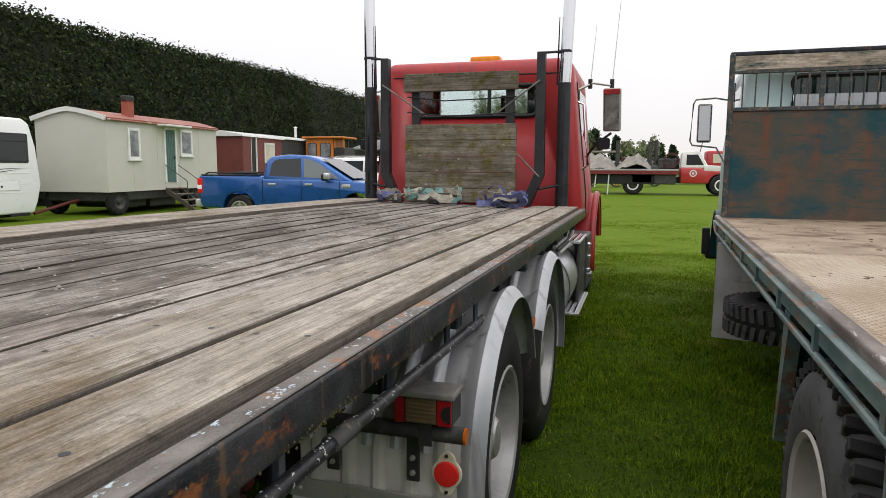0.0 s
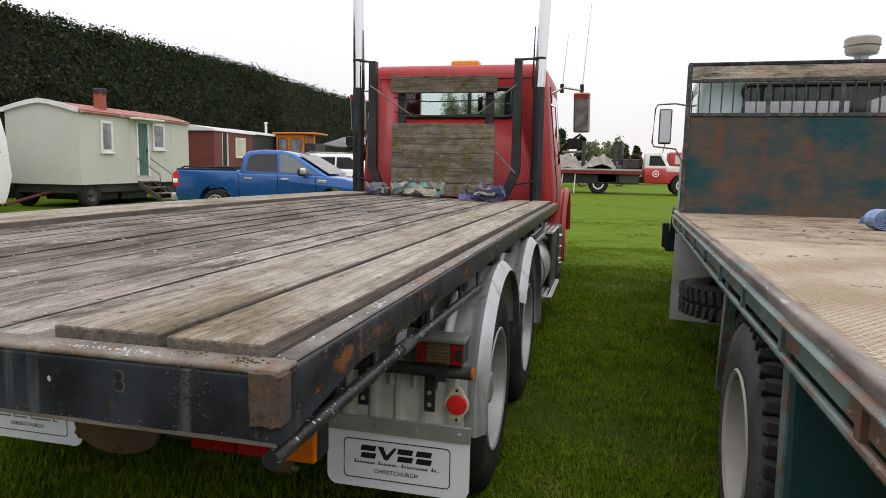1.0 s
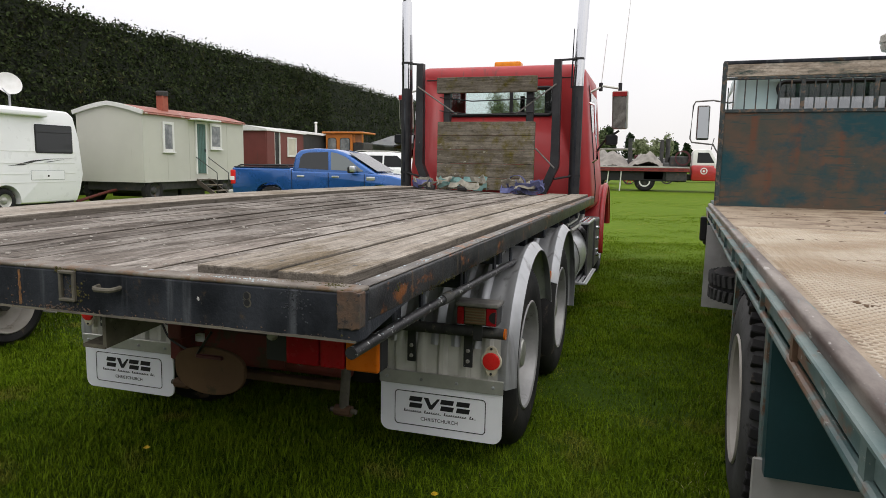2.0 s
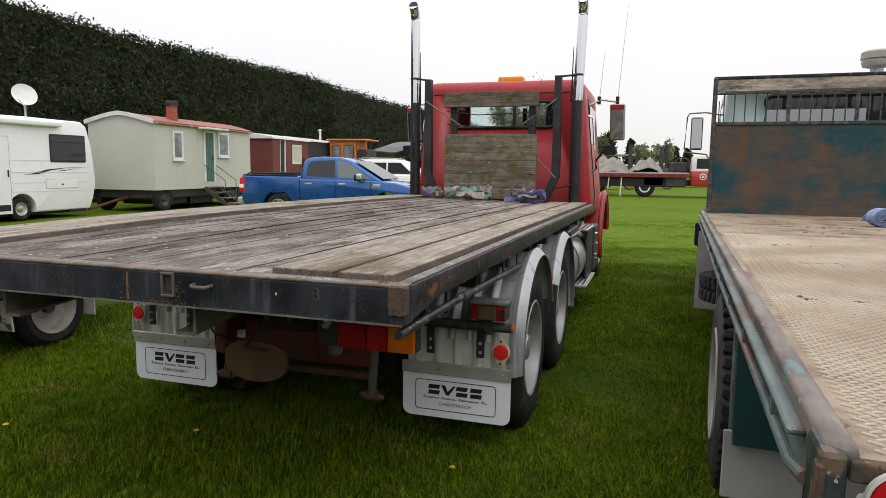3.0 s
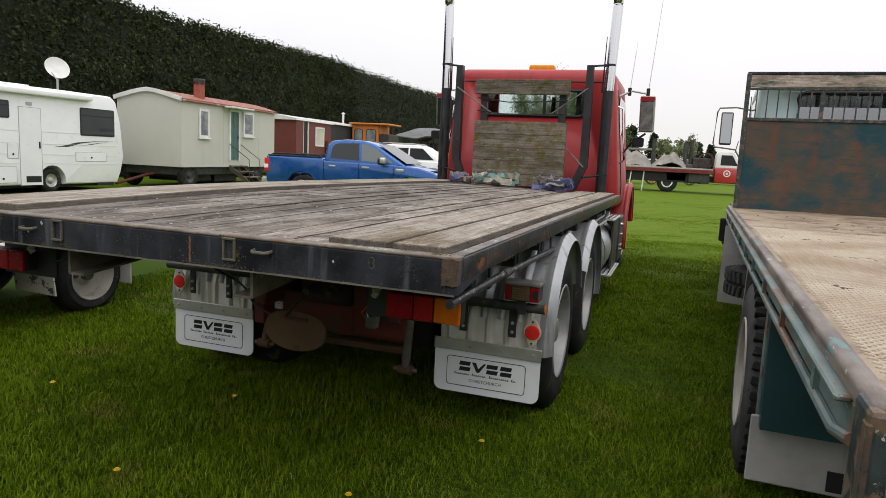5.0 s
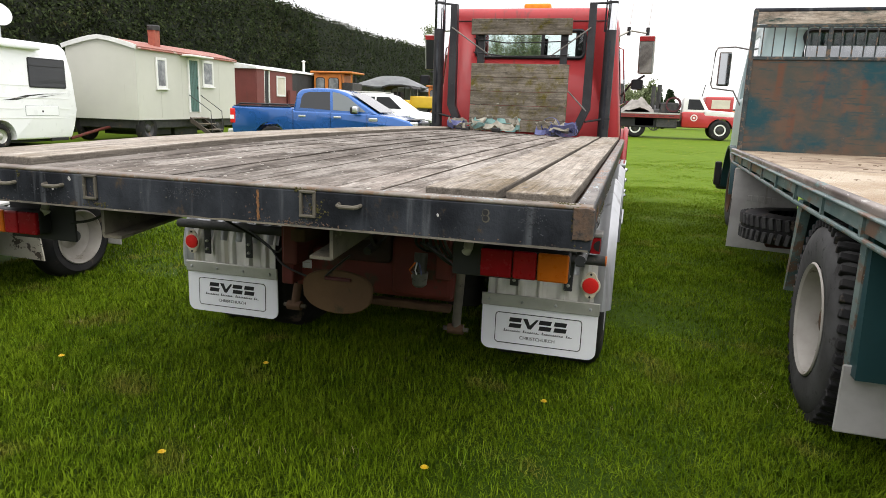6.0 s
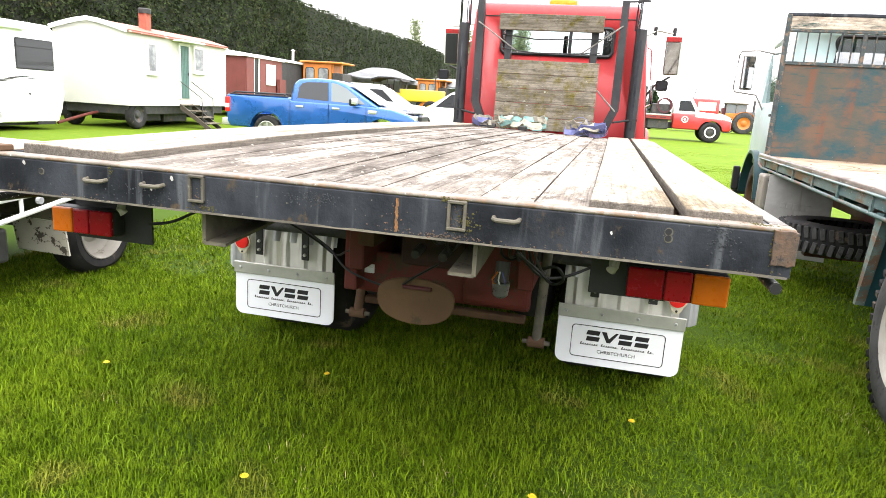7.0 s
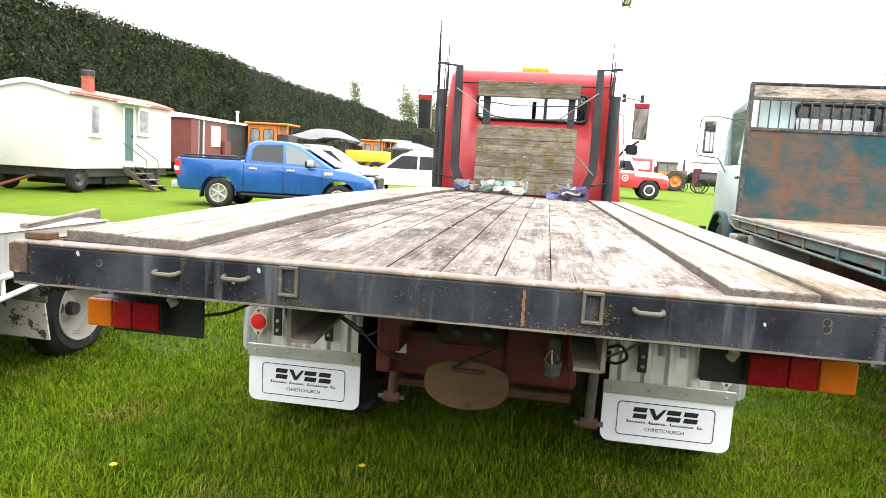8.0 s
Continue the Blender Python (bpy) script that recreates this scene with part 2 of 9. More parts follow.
M = {
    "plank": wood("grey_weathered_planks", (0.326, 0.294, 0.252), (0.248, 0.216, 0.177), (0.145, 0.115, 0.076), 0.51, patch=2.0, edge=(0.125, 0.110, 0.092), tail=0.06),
    "plank_dark": wood("dark_stained_planks", (0.218, 0.191, 0.166), (0.084, 0.071, 0.059), (0.282, 0.257, 0.227), 0.47, patch=2.8, lichen=(0.46, 0.46, 0.41), sway=0.26, bite=0.09),
    "board": wood("mossy_boards", (0.195, 0.172, 0.138), (0.112, 0.098, 0.074), (0.062, 0.053, 0.036), 0.52, moss=(0.105, 0.088, 0.022), along=0, patch=3.4, lichen=(0.32, 0.31, 0.26), sway=0.22),
    "steel": mat("worn_black_steel", (0.0060, 0.0070, 0.0095), (0.036, 0.040, 0.048), 0.55, 0.0, 4.0, (1, 1, 0.7), (0.070, 0.050, 0.031), 10.0, 0.59, 0.10, 0.5, 120, streak=(0.070, 0.075, 0.082), streak_at=0.57, streak_w=16.0, flecks=(0.13, 0.12, 0.095), fleck_scale=75, fleck_at=0.685, spec=0.15),
    "side_steel": mat("rust_flaked_black_steel", (0.010, 0.011, 0.013), (0.040, 0.041, 0.043), 0.4, 0.0, 11.0, (1, 0.6, 1), (0.19, 0.072, 0.027), 8.0, 0.555, 0.07, 0.45, 120, streak=(0.085, 0.06, 0.04), streak_at=0.58, streak_w=26.0, flecks=(0.22, 0.23, 0.23), fleck_scale=70, fleck_at=0.67, spec=0.3),
    "rim": mat("bare_worn_edge", (0.200, 0.176, 0.145), (0.095, 0.073, 0.055), 0.65, 0.05, 10.0, (1, 0.7, 1), (0.135, 0.084, 0.048), 15.0, 0.52, 0.10, 0.6, 110, flecks=(0.34, 0.37, 0.38), fleck_scale=48, fleck_at=0.64),
    "rust": mat("rusty_steel", (0.105, 0.060, 0.036), (0.050, 0.040, 0.031), 0.8, 0.1, 22.0, bump=0.8, bump_scale=70, spots=(0.165, 0.150, 0.065), spot_scale=20, spot_at=0.60, flecks=(0.025, 0.022, 0.019), fleck_scale=60, fleck_at=0.60),
    "frame_red": mat("faded_red_chassis", (0.150, 0.032, 0.026), (0.105, 0.030, 0.024), 0.65, 0.0, 4.0, spots=(0.075, 0.046, 0.032), spot_scale=5, spot_at=0.55, spec=0.25),
    "ochre": mat("ochre_muddy_plate", (0.135, 0.082, 0.042), (0.10, 0.060, 0.033), 0.75, 0.0, 4.0, bump=0.3, spots=(0.065, 0.05, 0.028), spot_scale=6, spot_at=0.60, spec=0.2),
    "lichen_steel": mat("lichen_stained_steel", (0.125, 0.112, 0.080), (0.065, 0.058, 0.044), 0.7, 0.1, 7.0, bump=0.4, spots=(0.21, 0.20, 0.15), spot_scale=9, spot_at=0.62, flecks=(0.035, 0.03, 0.025), fleck_scale=40, fleck_at=0.62),
    "earth": mat("muddy_brown_metal", (0.105, 0.062, 0.036), (0.072, 0.042, 0.025), 0.8, 0.0, 5.0, bump=0.3, spec=0.2),
    "guard": mat("dull_silver_guard", (0.47, 0.48, 0.49), (0.38, 0.39, 0.40), 0.42, 0.4, 4.0, bump=0.1, bump_scale=30, streak=(0.22, 0.22, 0.215), streak_at=0.56),
    "guard_back": mat("dusty_alloy_panel", (0.64, 0.63, 0.58), (0.52, 0.51, 0.46), 0.45, 0.25, 4.0, bump=0.06, streak=(0.33, 0.32, 0.25), streak_at=0.55),
    "strip": mat("alloy_strip", (0.50, 0.50, 0.46), (0.40, 0.40, 0.36), 0.45, 0.6, 6.0, bump=0.05),
    "flap": mat("white_plastic_flap", (0.84, 0.86, 0.88), (0.79, 0.81, 0.83), 0.45, 0.0, 3.0, bump=0.05, spots=(0.5, 0.51, 0.5), spot_scale=4, spot_at=0.66, spot_soft=0.2),
    "ink": plain("black_print", (0.012, 0.012, 0.014), 0.5),
    "rubber": mat("tyre_rubber", (0.012, 0.012, 0.013), (0.022, 0.021, 0.020), 0.75, 0.0, 6.0, bump=0.2, spec=0.25, spots=(0.105, 0.082, 0.060), spot_scale=7, spot_at=0.58, spot_soft=0.12),
    "rubber_grey": mat("dusty_tyre_rubber", (0.070, 0.070, 0.069), (0.042, 0.041, 0.040), 0.8, 0.0, 5.0, bump=0.2, spots=(0.025, 0.024, 0.023), spot_scale=14, spot_at=0.56, spec=0.25),
    "black": mat("matt_black_paint", (0.015, 0.015, 0.017), (0.030, 0.030, 0.032), 0.45, 0.0, 6.0, bump=0.1, spots=(0.24, 0.25, 0.25), spot_scale=34, spot_at=0.69, spot_soft=0.03, spec=0.35),
    "black_rubber": mat("black_rubber_sheet", (0.016, 0.016, 0.017), (0.028, 0.028, 0.028), 0.6, 0.0, 5.0, bump=0.1),
    "wheel": mat("brushed_alloy_wheel", (0.36, 0.36, 0.355), (0.27, 0.27, 0.265), 0.5, 0.35, 6.0, bump=0.08, spots=(0.16, 0.155, 0.15), spot_scale=8, spot_at=0.60),
    "wheel_cream": mat("dirty_cream_wheel", (0.36, 0.34, 0.30), (0.27, 0.25, 0.215), 0.6, 0.0, 4.0, bump=0.1, spots=(0.14, 0.12, 0.09), spot_scale=9, spot_at=0.60),
    "chrome": plain("polished_chrome", (0.66, 0.67, 0.69), 0.10, 1.0),
    "alloy_bright": mat("bright_chequer_alloy", (0.62, 0.63, 0.64), (0.5, 0.51, 0.52), 0.35, 0.7, 8.0, bump=0.15),
    "red": mat("faded_red_cab_paint", (0.38, 0.018, 0.020), (0.32, 0.016, 0.018), 0.46, 0.0, 1.5, bump=0.03, coat=0.1, streak=(0.22, 0.024, 0.022), streak_at=0.58),
    "sky_glass": plain("clear_rear_glass", (0.80, 0.88, 0.87), 0.03, 0.0, 1.0),
    "dry_mud": mat("dry_brown_mud", (0.150, 0.100, 0.064), (0.105, 0.070, 0.045), 0.9, 0.0, 20.0, bump=0.5, bump_scale=120, spec=0.1),
    "grey_glass": plain("light_grey_glass", (0.17, 0.19, 0.20), 0.06),
    "smoke_glass": plain("smoky_tinted_glass", (0.26, 0.27, 0.28), 0.03, 0.0, 1.0),
    "dark_glass": plain("tinted_dark_glass", (0.030, 0.032, 0.035), 0.05),
    "mirror": plain("mirror_glass", (0.75, 0.77, 0.78), 0.02, 1.0),
    "amber": mat("amber_lens", (0.50, 0.12, 0.007), (0.44, 0.10, 0.006), 0.3, 0.0, 20, bump=0.0, coat=0.0, spec=0.2),
    "red_lens": mat("red_lens", (0.22, 0.004, 0.010), (0.19, 0.004, 0.009), 0.25, 0.0, 20, bump=0.0, coat=0.0, spec=0.15),
    "tail_lens": mat("deep_red_lamp_lens", (0.40, 0.010, 0.014), (0.33, 0.008, 0.011), 0.4, 0.0, 30, bump=0.15, spec=0.12),
    "lamp_bezel": mat("dull_white_lamp_bezel", (0.50, 0.49, 0.46), (0.40, 0.39, 0.36), 0.55, 0.0, 9.0, bump=0.08, spots=(0.26, 0.23, 0.19), spot_scale=30, spot_at=0.64, spec=0.3),
    "reflector": mat("bright_red_reflector", (0.66, 0.026, 0.022), (0.60, 0.022, 0.019), 0.3, 0.0, 30, bump=0.1, coat=0.0, spec=0.2),
    "cream": mat("cream_plastic", (0.60, 0.55, 0.42), (0.52, 0.47, 0.35), 0.5, 0.0, 6),
    "strap_blue": mat("faded_blue_webbing", (0.085, 0.095, 0.22), (0.13, 0.14, 0.27), 0.85, 0.0, 20, bump=0.5, bump_scale=160),
    "strap_sky": mat("pale_blue_webbing", (0.26, 0.36, 0.56), (0.17, 0.24, 0.42), 0.8, 0.0, 20, bump=0.4, bump_scale=160),
    "strap_teal": mat("faded_teal_webbing", (0.12, 0.24, 0.23), (0.2, 0.33, 0.30), 0.85, 0.0, 20, bump=0.5, bump_scale=160),
    "strap_pale": mat("dirty_pale_webbing", (0.40, 0.38, 0.31), (0.25, 0.235, 0.19), 0.85, 0.0, 14, bump=0.5, bump_scale=160),
    "teal": mat("chipped_teal_paint", (0.050, 0.100, 0.100), (0.145, 0.190, 0.178), 0.5, 0.0, 6.0, (1, 0.4, 1), (0.135, 0.080, 0.050), 8.0, 0.50, 0.09, 0.25, 60, flecks=(0.30, 0.30, 0.27), fleck_scale=45, fleck_at=0.63),
    "teal_dark": mat("dark_teal_paint", (0.010, 0.042, 0.05), (0.014, 0.055, 0.065), 0.4, 0.0, 3.0, bump=0.04),
    "teal_pale": mat("faded_pale_teal_paint", (0.42, 0.54, 0.53), (0.34, 0.46, 0.46), 0.45, 0.0, 2.0, bump=0.04, coat=0.15, spots=(0.6, 0.64, 0.62), spot_scale=3, spot_at=0.62, spot_soft=0.15),
    "worn_rail": mat("worn_brown_rail", (0.22, 0.188, 0.160), (0.072, 0.052, 0.044), 0.42, 0.1, 11.0, (1, 0.25, 1), (0.085, 0.165, 0.16), 8.0, 0.59, 0.05, 0.25, 90, flecks=(0.36, 0.335, 0.30), fleck_scale=38, fleck_at=0.62),
    "rusty_sheet": mat("rust_mottled_teal_sheet", (0.112, 0.070, 0.047), (0.062, 0.064, 0.052), 0.55, 0.0, 4.0, (0.8, 1, 1.2), (0.013, 0.056, 0.068), 1.8, 0.44, 0.19, 0.15, 30, streak=(0.115, 0.056, 0.034), streak_at=0.57, streak_w=4.0, scratch=(0.040, 0.060, 0.058), flecks=(0.16, 0.19, 0.17), fleck_scale=30, fleck_at=0.70, spec=0.2),
    "tan_deck": mat("dusty_tan_tread_plate", (0.35, 0.280, 0.196), (0.235, 0.178, 0.120), 0.65, 0.1, 2.6, spots=(0.135, 0.084, 0.050), spot_scale=3.2, spot_at=0.49, spot_soft=0.16, bump=0.6, bump_scale=110, flecks=(0.10, 0.068, 0.042), fleck_scale=20, fleck_at=0.62),
    "tread": mat("worn_tread_bars", (0.52, 0.455, 0.36), (0.37, 0.285, 0.195), 0.55, 0.15, 2.0, bump=0.1),
    "pale_flap": mat("dirty_pale_flap", (0.42, 0.41, 0.39), (0.33, 0.32, 0.30), 0.7, 0.0, 4.0, bump=0.1, streak=(0.25, 0.235, 0.21), streak_at=0.58),
    "old_white_wood": wood("flaking_pale_board", (0.40, 0.35, 0.29), (0.22, 0.18, 0.14), (0.035, 0.065, 0.06), 0.50, along=0, patch=4.0),
    "maroon": mat("maroon_chassis", (0.085, 0.014, 0.02), (0.06, 0.012, 0.016), 0.5, 0.0, 4.0),
    "white": mat("white_gelcoat", (0.88, 0.885, 0.90), (0.84, 0.845, 0.86), 0.3, 0.0, 1.2, bump=0.0, coat=0.2),
    "white_paint": mat("white_painted_steel", (0.76, 0.76, 0.74), (0.66, 0.66, 0.63), 0.45, 0.0, 3.0, bump=0.05, spots=(0.45, 0.42, 0.36), spot_scale=7, spot_at=0.68),
    "hut_cream": mat("pale_cream_cladding", (0.545, 0.542, 0.480), (0.515, 0.512, 0.455), 0.6, 0.0, 1.0, bump=0.04, streak=(0.44, 0.435, 0.37), streak_at=0.66),
    "hut_green": mat("green_door_paint", (0.075, 0.16, 0.14), (0.06, 0.135, 0.115), 0.55, 0.0, 3.0),
    "hut_roof": mat("rust_red_iron_roof", (0.33, 0.125, 0.09), (0.27, 0.10, 0.072), 0.6, 0.0, 2.0, spots=(0.42, 0.33, 0.28), spot_scale=3, spot_at=0.56),
    "brick_red": mat("terracotta_chimney", (0.36, 0.10, 0.06), (0.28, 0.075, 0.05), 0.8, 0.0, 8.0),
    "wagon_red": mat("dull_oxide_red_cladding", (0.17, 0.042, 0.036), (0.14, 0.036, 0.030), 0.65, 0.0, 1.5, bump=0.05, streak=(0.115, 0.04, 0.034), streak_at=0.6),
    "dark_clad": mat("black_tarred_cladding", (0.028, 0.030, 0.032), (0.04, 0.042, 0.045), 0.7, 0.0, 2.0),
    "blue": mat("metallic_blue_car_paint", (0.012, 0.098, 0.34), (0.010, 0.084, 0.29), 0.28, 0.45, 0.8, bump=0.0, coat=0.8),
    "curtain_glass": mat("net_curtained_glass", (0.30, 0.31, 0.32), (0.13, 0.14, 0.15), 0.1, 0.0, 3.0, bump=0.0),
    "pale_blind": mat("pale_blind", (0.62, 0.58, 0.48), (0.54, 0.50, 0.42), 0.5, 0.0, 2.0, bump=0.0),
    "spotted_flap": mat("mud_spattered_cream_flap", (0.40, 0.38, 0.32), (0.33, 0.31, 0.255), 0.6, 0.0, 3.0, spots=(0.045, 0.036, 0.027), spot_scale=13.0, spot_at=0.54, spot_soft=0.03),
    "wood_tan": mat("weathered_tan_deck", (0.42, 0.36, 0.27), (0.34, 0.29, 0.22), 0.8, 0.0, 3.0),
    "tray_grey": mat("scuffed_pale_grey_tray", (0.42, 0.41, 0.38), (0.34, 0.33, 0.30), 0.6, 0.0, 3.0, streak=(0.26, 0.25, 0.22), streak_at=0.58),
    "trim_black": plain("black_plastic_trim", (0.012, 0.012, 0.013), 0.6),
    "orange": mat("orange_machine_paint", (0.58, 0.19, 0.03), (0.5, 0.15, 0.025), 0.5, 0.0, 2.0),
    "yellow": mat("yellow_machine_paint", (0.66, 0.44, 0.035), (0.6, 0.38, 0.03), 0.5, 0.0, 2.0),
    "canvas": mat("grey_tarpaulin", (0.30, 0.28, 0.25), (0.20, 0.185, 0.165), 0.85, 0.0, 2.5, bump=0.5, bump_scale=9),
    "tent": mat("grey_white_tent_cloth", (0.40, 0.41, 0.41), (0.30, 0.31, 0.32), 0.8, 0.0, 1.5, bump=0.2, bump_scale=4),
    "fire_red": mat("gloss_red_truck_paint", (0.44, 0.028, 0.028), (0.38, 0.024, 0.024), 0.35, 0.0, 1.5, coat=0.4),
    "iron": mat("sooty_iron", (0.035, 0.036, 0.038), (0.06, 0.058, 0.055), 0.55, 0.3, 6.0, spots=(0.13, 0.075, 0.045), spot_scale=5, spot_at=0.6),
    "bark": mat("grey_brown_bark", (0.10, 0.08, 0.06), (0.065, 0.052, 0.04), 0.9, 0.0, 6.0, bump=0.6, bump_scale=20),
    "post_dark": mat("worn_dark_post", (0.012, 0.020, 0.022), (0.034, 0.048, 0.048), 0.5, 0.0, 14.0, bump=0.4, bump_scale=60, spots=(0.125, 0.085, 0.055), spot_scale=16, spot_at=0.52, spot_soft=0.06, flecks=(0.25, 0.27, 0.26), fleck_scale=70, fleck_at=0.66),
    "dark_red": mat("dark_red_steel", (0.055, 0.018, 0.015), (0.03, 0.016, 0.014), 0.75, 0.0, 6.0, bump=0.3),
    "bowl": mat("cloudy_plastic_bowl", (0.16, 0.16, 0.145), (0.09, 0.09, 0.085), 0.3, 0.0, 14.0, bump=0.05, coat=0.3),
    "side_rim": mat("chipped_grey_edge", (0.185, 0.170, 0.148), (0.055, 0.045, 0.037), 0.5, 0.1, 11.0, (1, 0.6, 1), (0.20, 0.095, 0.043), 12.0, 0.545, 0.07, 0.6, 110, flecks=(0.42, 0.50, 0.53), fleck_scale=44, fleck_at=0.61),
    # mirror dimmed: darker reflections are put into its colour
    "dim_mirror": plain("dim_mirror_glass", (0.34, 0.355, 0.36), 0.05, 1.0),
    "grit": mat("pale_grit", (0.36, 0.34, 0.30), (0.20, 0.18, 0.15), 0.9, 0.0, 30.0, bump=0.0),
    "beacon": mat("beacon_amber", (0.74, 0.27, 0.010), (0.66, 0.22, 0.008), 0.3, 0.0, 20, bump=0.0, spec=0.3),
    "red_mid": mat("middle_red_lens", (0.27, 0.006, 0.011), (0.23, 0.005, 0.010), 0.3, 0.0, 30, bump=0.1, spec=0.2),
    "moss": mat("yellow_green_moss", (0.078, 0.070, 0.026), (0.050, 0.047, 0.020), 0.95, 0.0, 60.0, bump=0.5, bump_scale=200, spec=0.1),
    "blister": mat("blistered_paint", (0.046, 0.049, 0.054), (0.020, 0.022, 0.026), 0.6, 0.0, 60.0, bump=0.5, bump_scale=200, spec=0.2),
    "deck_red": mat("dull_red_deck_edge", (0.20, 0.022, 0.020), (0.16, 0.018, 0.016), 0.5, 0.0, 3.0),
    "chipped_tube": mat("chipped_black_tube", (0.012, 0.012, 0.014), (0.034, 0.034, 0.036), 0.42, 0.0, 9.0, bump=0.3, bump_scale=80, spots=(0.085, 0.075, 0.062), spot_scale=14, spot_at=0.60, flecks=(0.62, 0.62, 0.60), fleck_scale=70, fleck_at=0.615, spec=0.35),
    "dusty_tube": mat("dusty_grey_tube", (0.062, 0.062, 0.058), (0.030, 0.030, 0.030), 0.7, 0.0, 9.0, bump=0.2, spots=(0.13, 0.115, 0.09), spot_scale=12, spot_at=0.58, spec=0.2),
    "grey_cover": mat("dusty_grey_cover", (0.22, 0.21, 0.19), (0.13, 0.125, 0.115), 0.7, 0.0, 14.0, bump=0.2, spec=0.2),
    "dark_cloth": mat("dark_canopy_cloth", (0.030, 0.030, 0.032), (0.055, 0.053, 0.050), 0.9, 0.0, 3.0, bump=0.3, bump_scale=6, spec=0.1),
    "pale_chip": mat("pale_blue_white_paint_chip", (0.44, 0.52, 0.54), (0.32, 0.37, 0.38), 0.7, 0.0, 30.0, bump=0.0),
    "petal": plain("yellow_petals", (0.75, 0.52, 0.02), 0.6),
}


# ---- mesh helpers ----
def thing(name, label, category, m=None, group="", kind=""):
    ob = new(name)
    ob.empty_display_size = 0.2
    if m is not None:
        ob.matrix_world = m
    return tagged(ob, label, category, group, kind)


def part(name, bm, material, parent, label="", smooth=False, kind="", m=None):
    me = bpy.data.meshes.new(name)
    if smooth:
        for f in bm.faces:
            f.smooth = True
    bm.to_mesh(me)
    bm.free()
    me.materials.append(M[material] if isinstance(material, str) else material)
    if smooth:
        me.set_sharp_from_angle(angle=radians(35))
    ob = new(name, me)
    if parent is not None:
        ob.parent = parent
    if m is not None:
        ob.matrix_local = m
    if label or kind:
        tagged(ob, label, kind=kind)
    return ob


def box(bm, x0, x1, y0, y1, z0, z1, r=0.0, seg=1, m=None):
    g = bmesh.ops.create_cube(bm, size=1)["verts"]
    bmesh.ops.transform(bm, matrix=Matrix.LocRotScale(((x0 + x1) / 2, (y0 + y1) / 2, (z0 + z1) / 2), None, (abs(x1 - x0), abs(y1 - y0), abs(z1 - z0))), verts=g)
    if r > 0:
        edges = list({e for v in g for e in v.link_edges})
        res = bmesh.ops.bevel(bm, geom=edges, offset=r, segments=seg, affect="EDGES", profile=0.5)
        g = res["verts"]
    if m is not None:
        bmesh.ops.transform(bm, matrix=m, verts=list({v for v in g}))
    return bm


def boxed(*a, **k):
    return box(bmesh.new(), *a, **k)


def rod(bm, p, q, r, seg=10, r2=None, caps=True):
    p, q = Vector(p), Vector(q)
    d = q - p
    rot = d.to_track_quat("Z", "Y").to_matrix().to_4x4()
    bmesh.ops.create_cone(bm, cap_ends=caps, segments=seg, radius1=r, radius2=r if r2 is None else r2, depth=d.length, matrix=Matrix.Translation((p + q) / 2) @ rot)
    return bm


def pipe(bm, pts, r, seg=8):
    """A bent tube through points."""
    pts = [Vector(p) for p in pts]
    rings = []
    up = Vector((0, 0, 1))
    for i, p in enumerate(pts):
        d = (pts[min(i + 1, len(pts) - 1)] - pts[max(i - 1, 0)]).normalized()
        side = d.cross(up)
        if side.length < 1e-3:
            side = d.cross(Vector((0, 1, 0)))
        side.normalize()
        top = side.cross(d).normalized()
        rings.append([bm.verts.new(p + r * (math.cos(a) * side + math.sin(a) * top)) for a in (2 * math.pi * k / seg for k in range(seg))])
    for a, b in zip(rings, rings[1:]):
        for k in range(seg):
            bm.faces.new((a[k], a[(k + 1) % seg], b[(k + 1) % seg], b[k]))
    bm.faces.new(rings[0])
    bm.faces.new(rings[-1][::-1])
    bmesh.ops.recalc_face_normals(bm, faces=bm.faces[:])
    return bm


def prism(bm, pts, a, b, axis="x", r=0.0):
    """A closed outline drawn in the two other axes, pushed from a to b along axis."""
    def at(u, v, w):
        return {"x": (w, u, v), "y": (u, w, v), "z": (u, v, w)}[axis]
    lo = [bm.verts.new(at(u, v, a)) for u, v in pts]
    hi = [bm.verts.new(at(u, v, b)) for u, v in pts]
    fs = [bm.faces.new(lo), bm.faces.new(hi)]
    n = len(pts)
    for k in range(n):
        fs.append(bm.faces.new((lo[k], lo[(k + 1) % n], hi[(k + 1) % n], hi[k])))
    bmesh.ops.recalc_face_normals(bm, faces=fs)
    if r:
        bmesh.ops.bevel(bm, geom=list({e for f in fs[:2] for e in f.edges}), offset=r, segments=2, affect="EDGES", profile=0.5)
    return bm


def lathe(bm, profile, centre, axis="x", seg=32):
    """Turn (along, radius) pairs round an axis through centre."""
    c = Vector(centre)
    rings = []
    for w, r in profile:
        ring = []
        for k in range(seg):
            a = 2 * math.pi * k / seg
            u, v = r * math.cos(a), r * math.sin(a)
            ring.append(bm.verts.new(c + Vector({"x": (w, u, v), "y": (u, w, v), "z": (u, v, w)}[axis])))
        rings.append(ring)
    for a, b in zip(rings, rings[1:]):
        for k in range(seg):
            bm.faces.new((a[k], a[(k + 1) % seg], b[(k + 1) % seg], b[k]))
    bmesh.ops.remove_doubles(bm, verts=bm.verts[:], dist=1e-5)
    bmesh.ops.recalc_face_normals(bm, faces=bm.faces[:])
    return bm


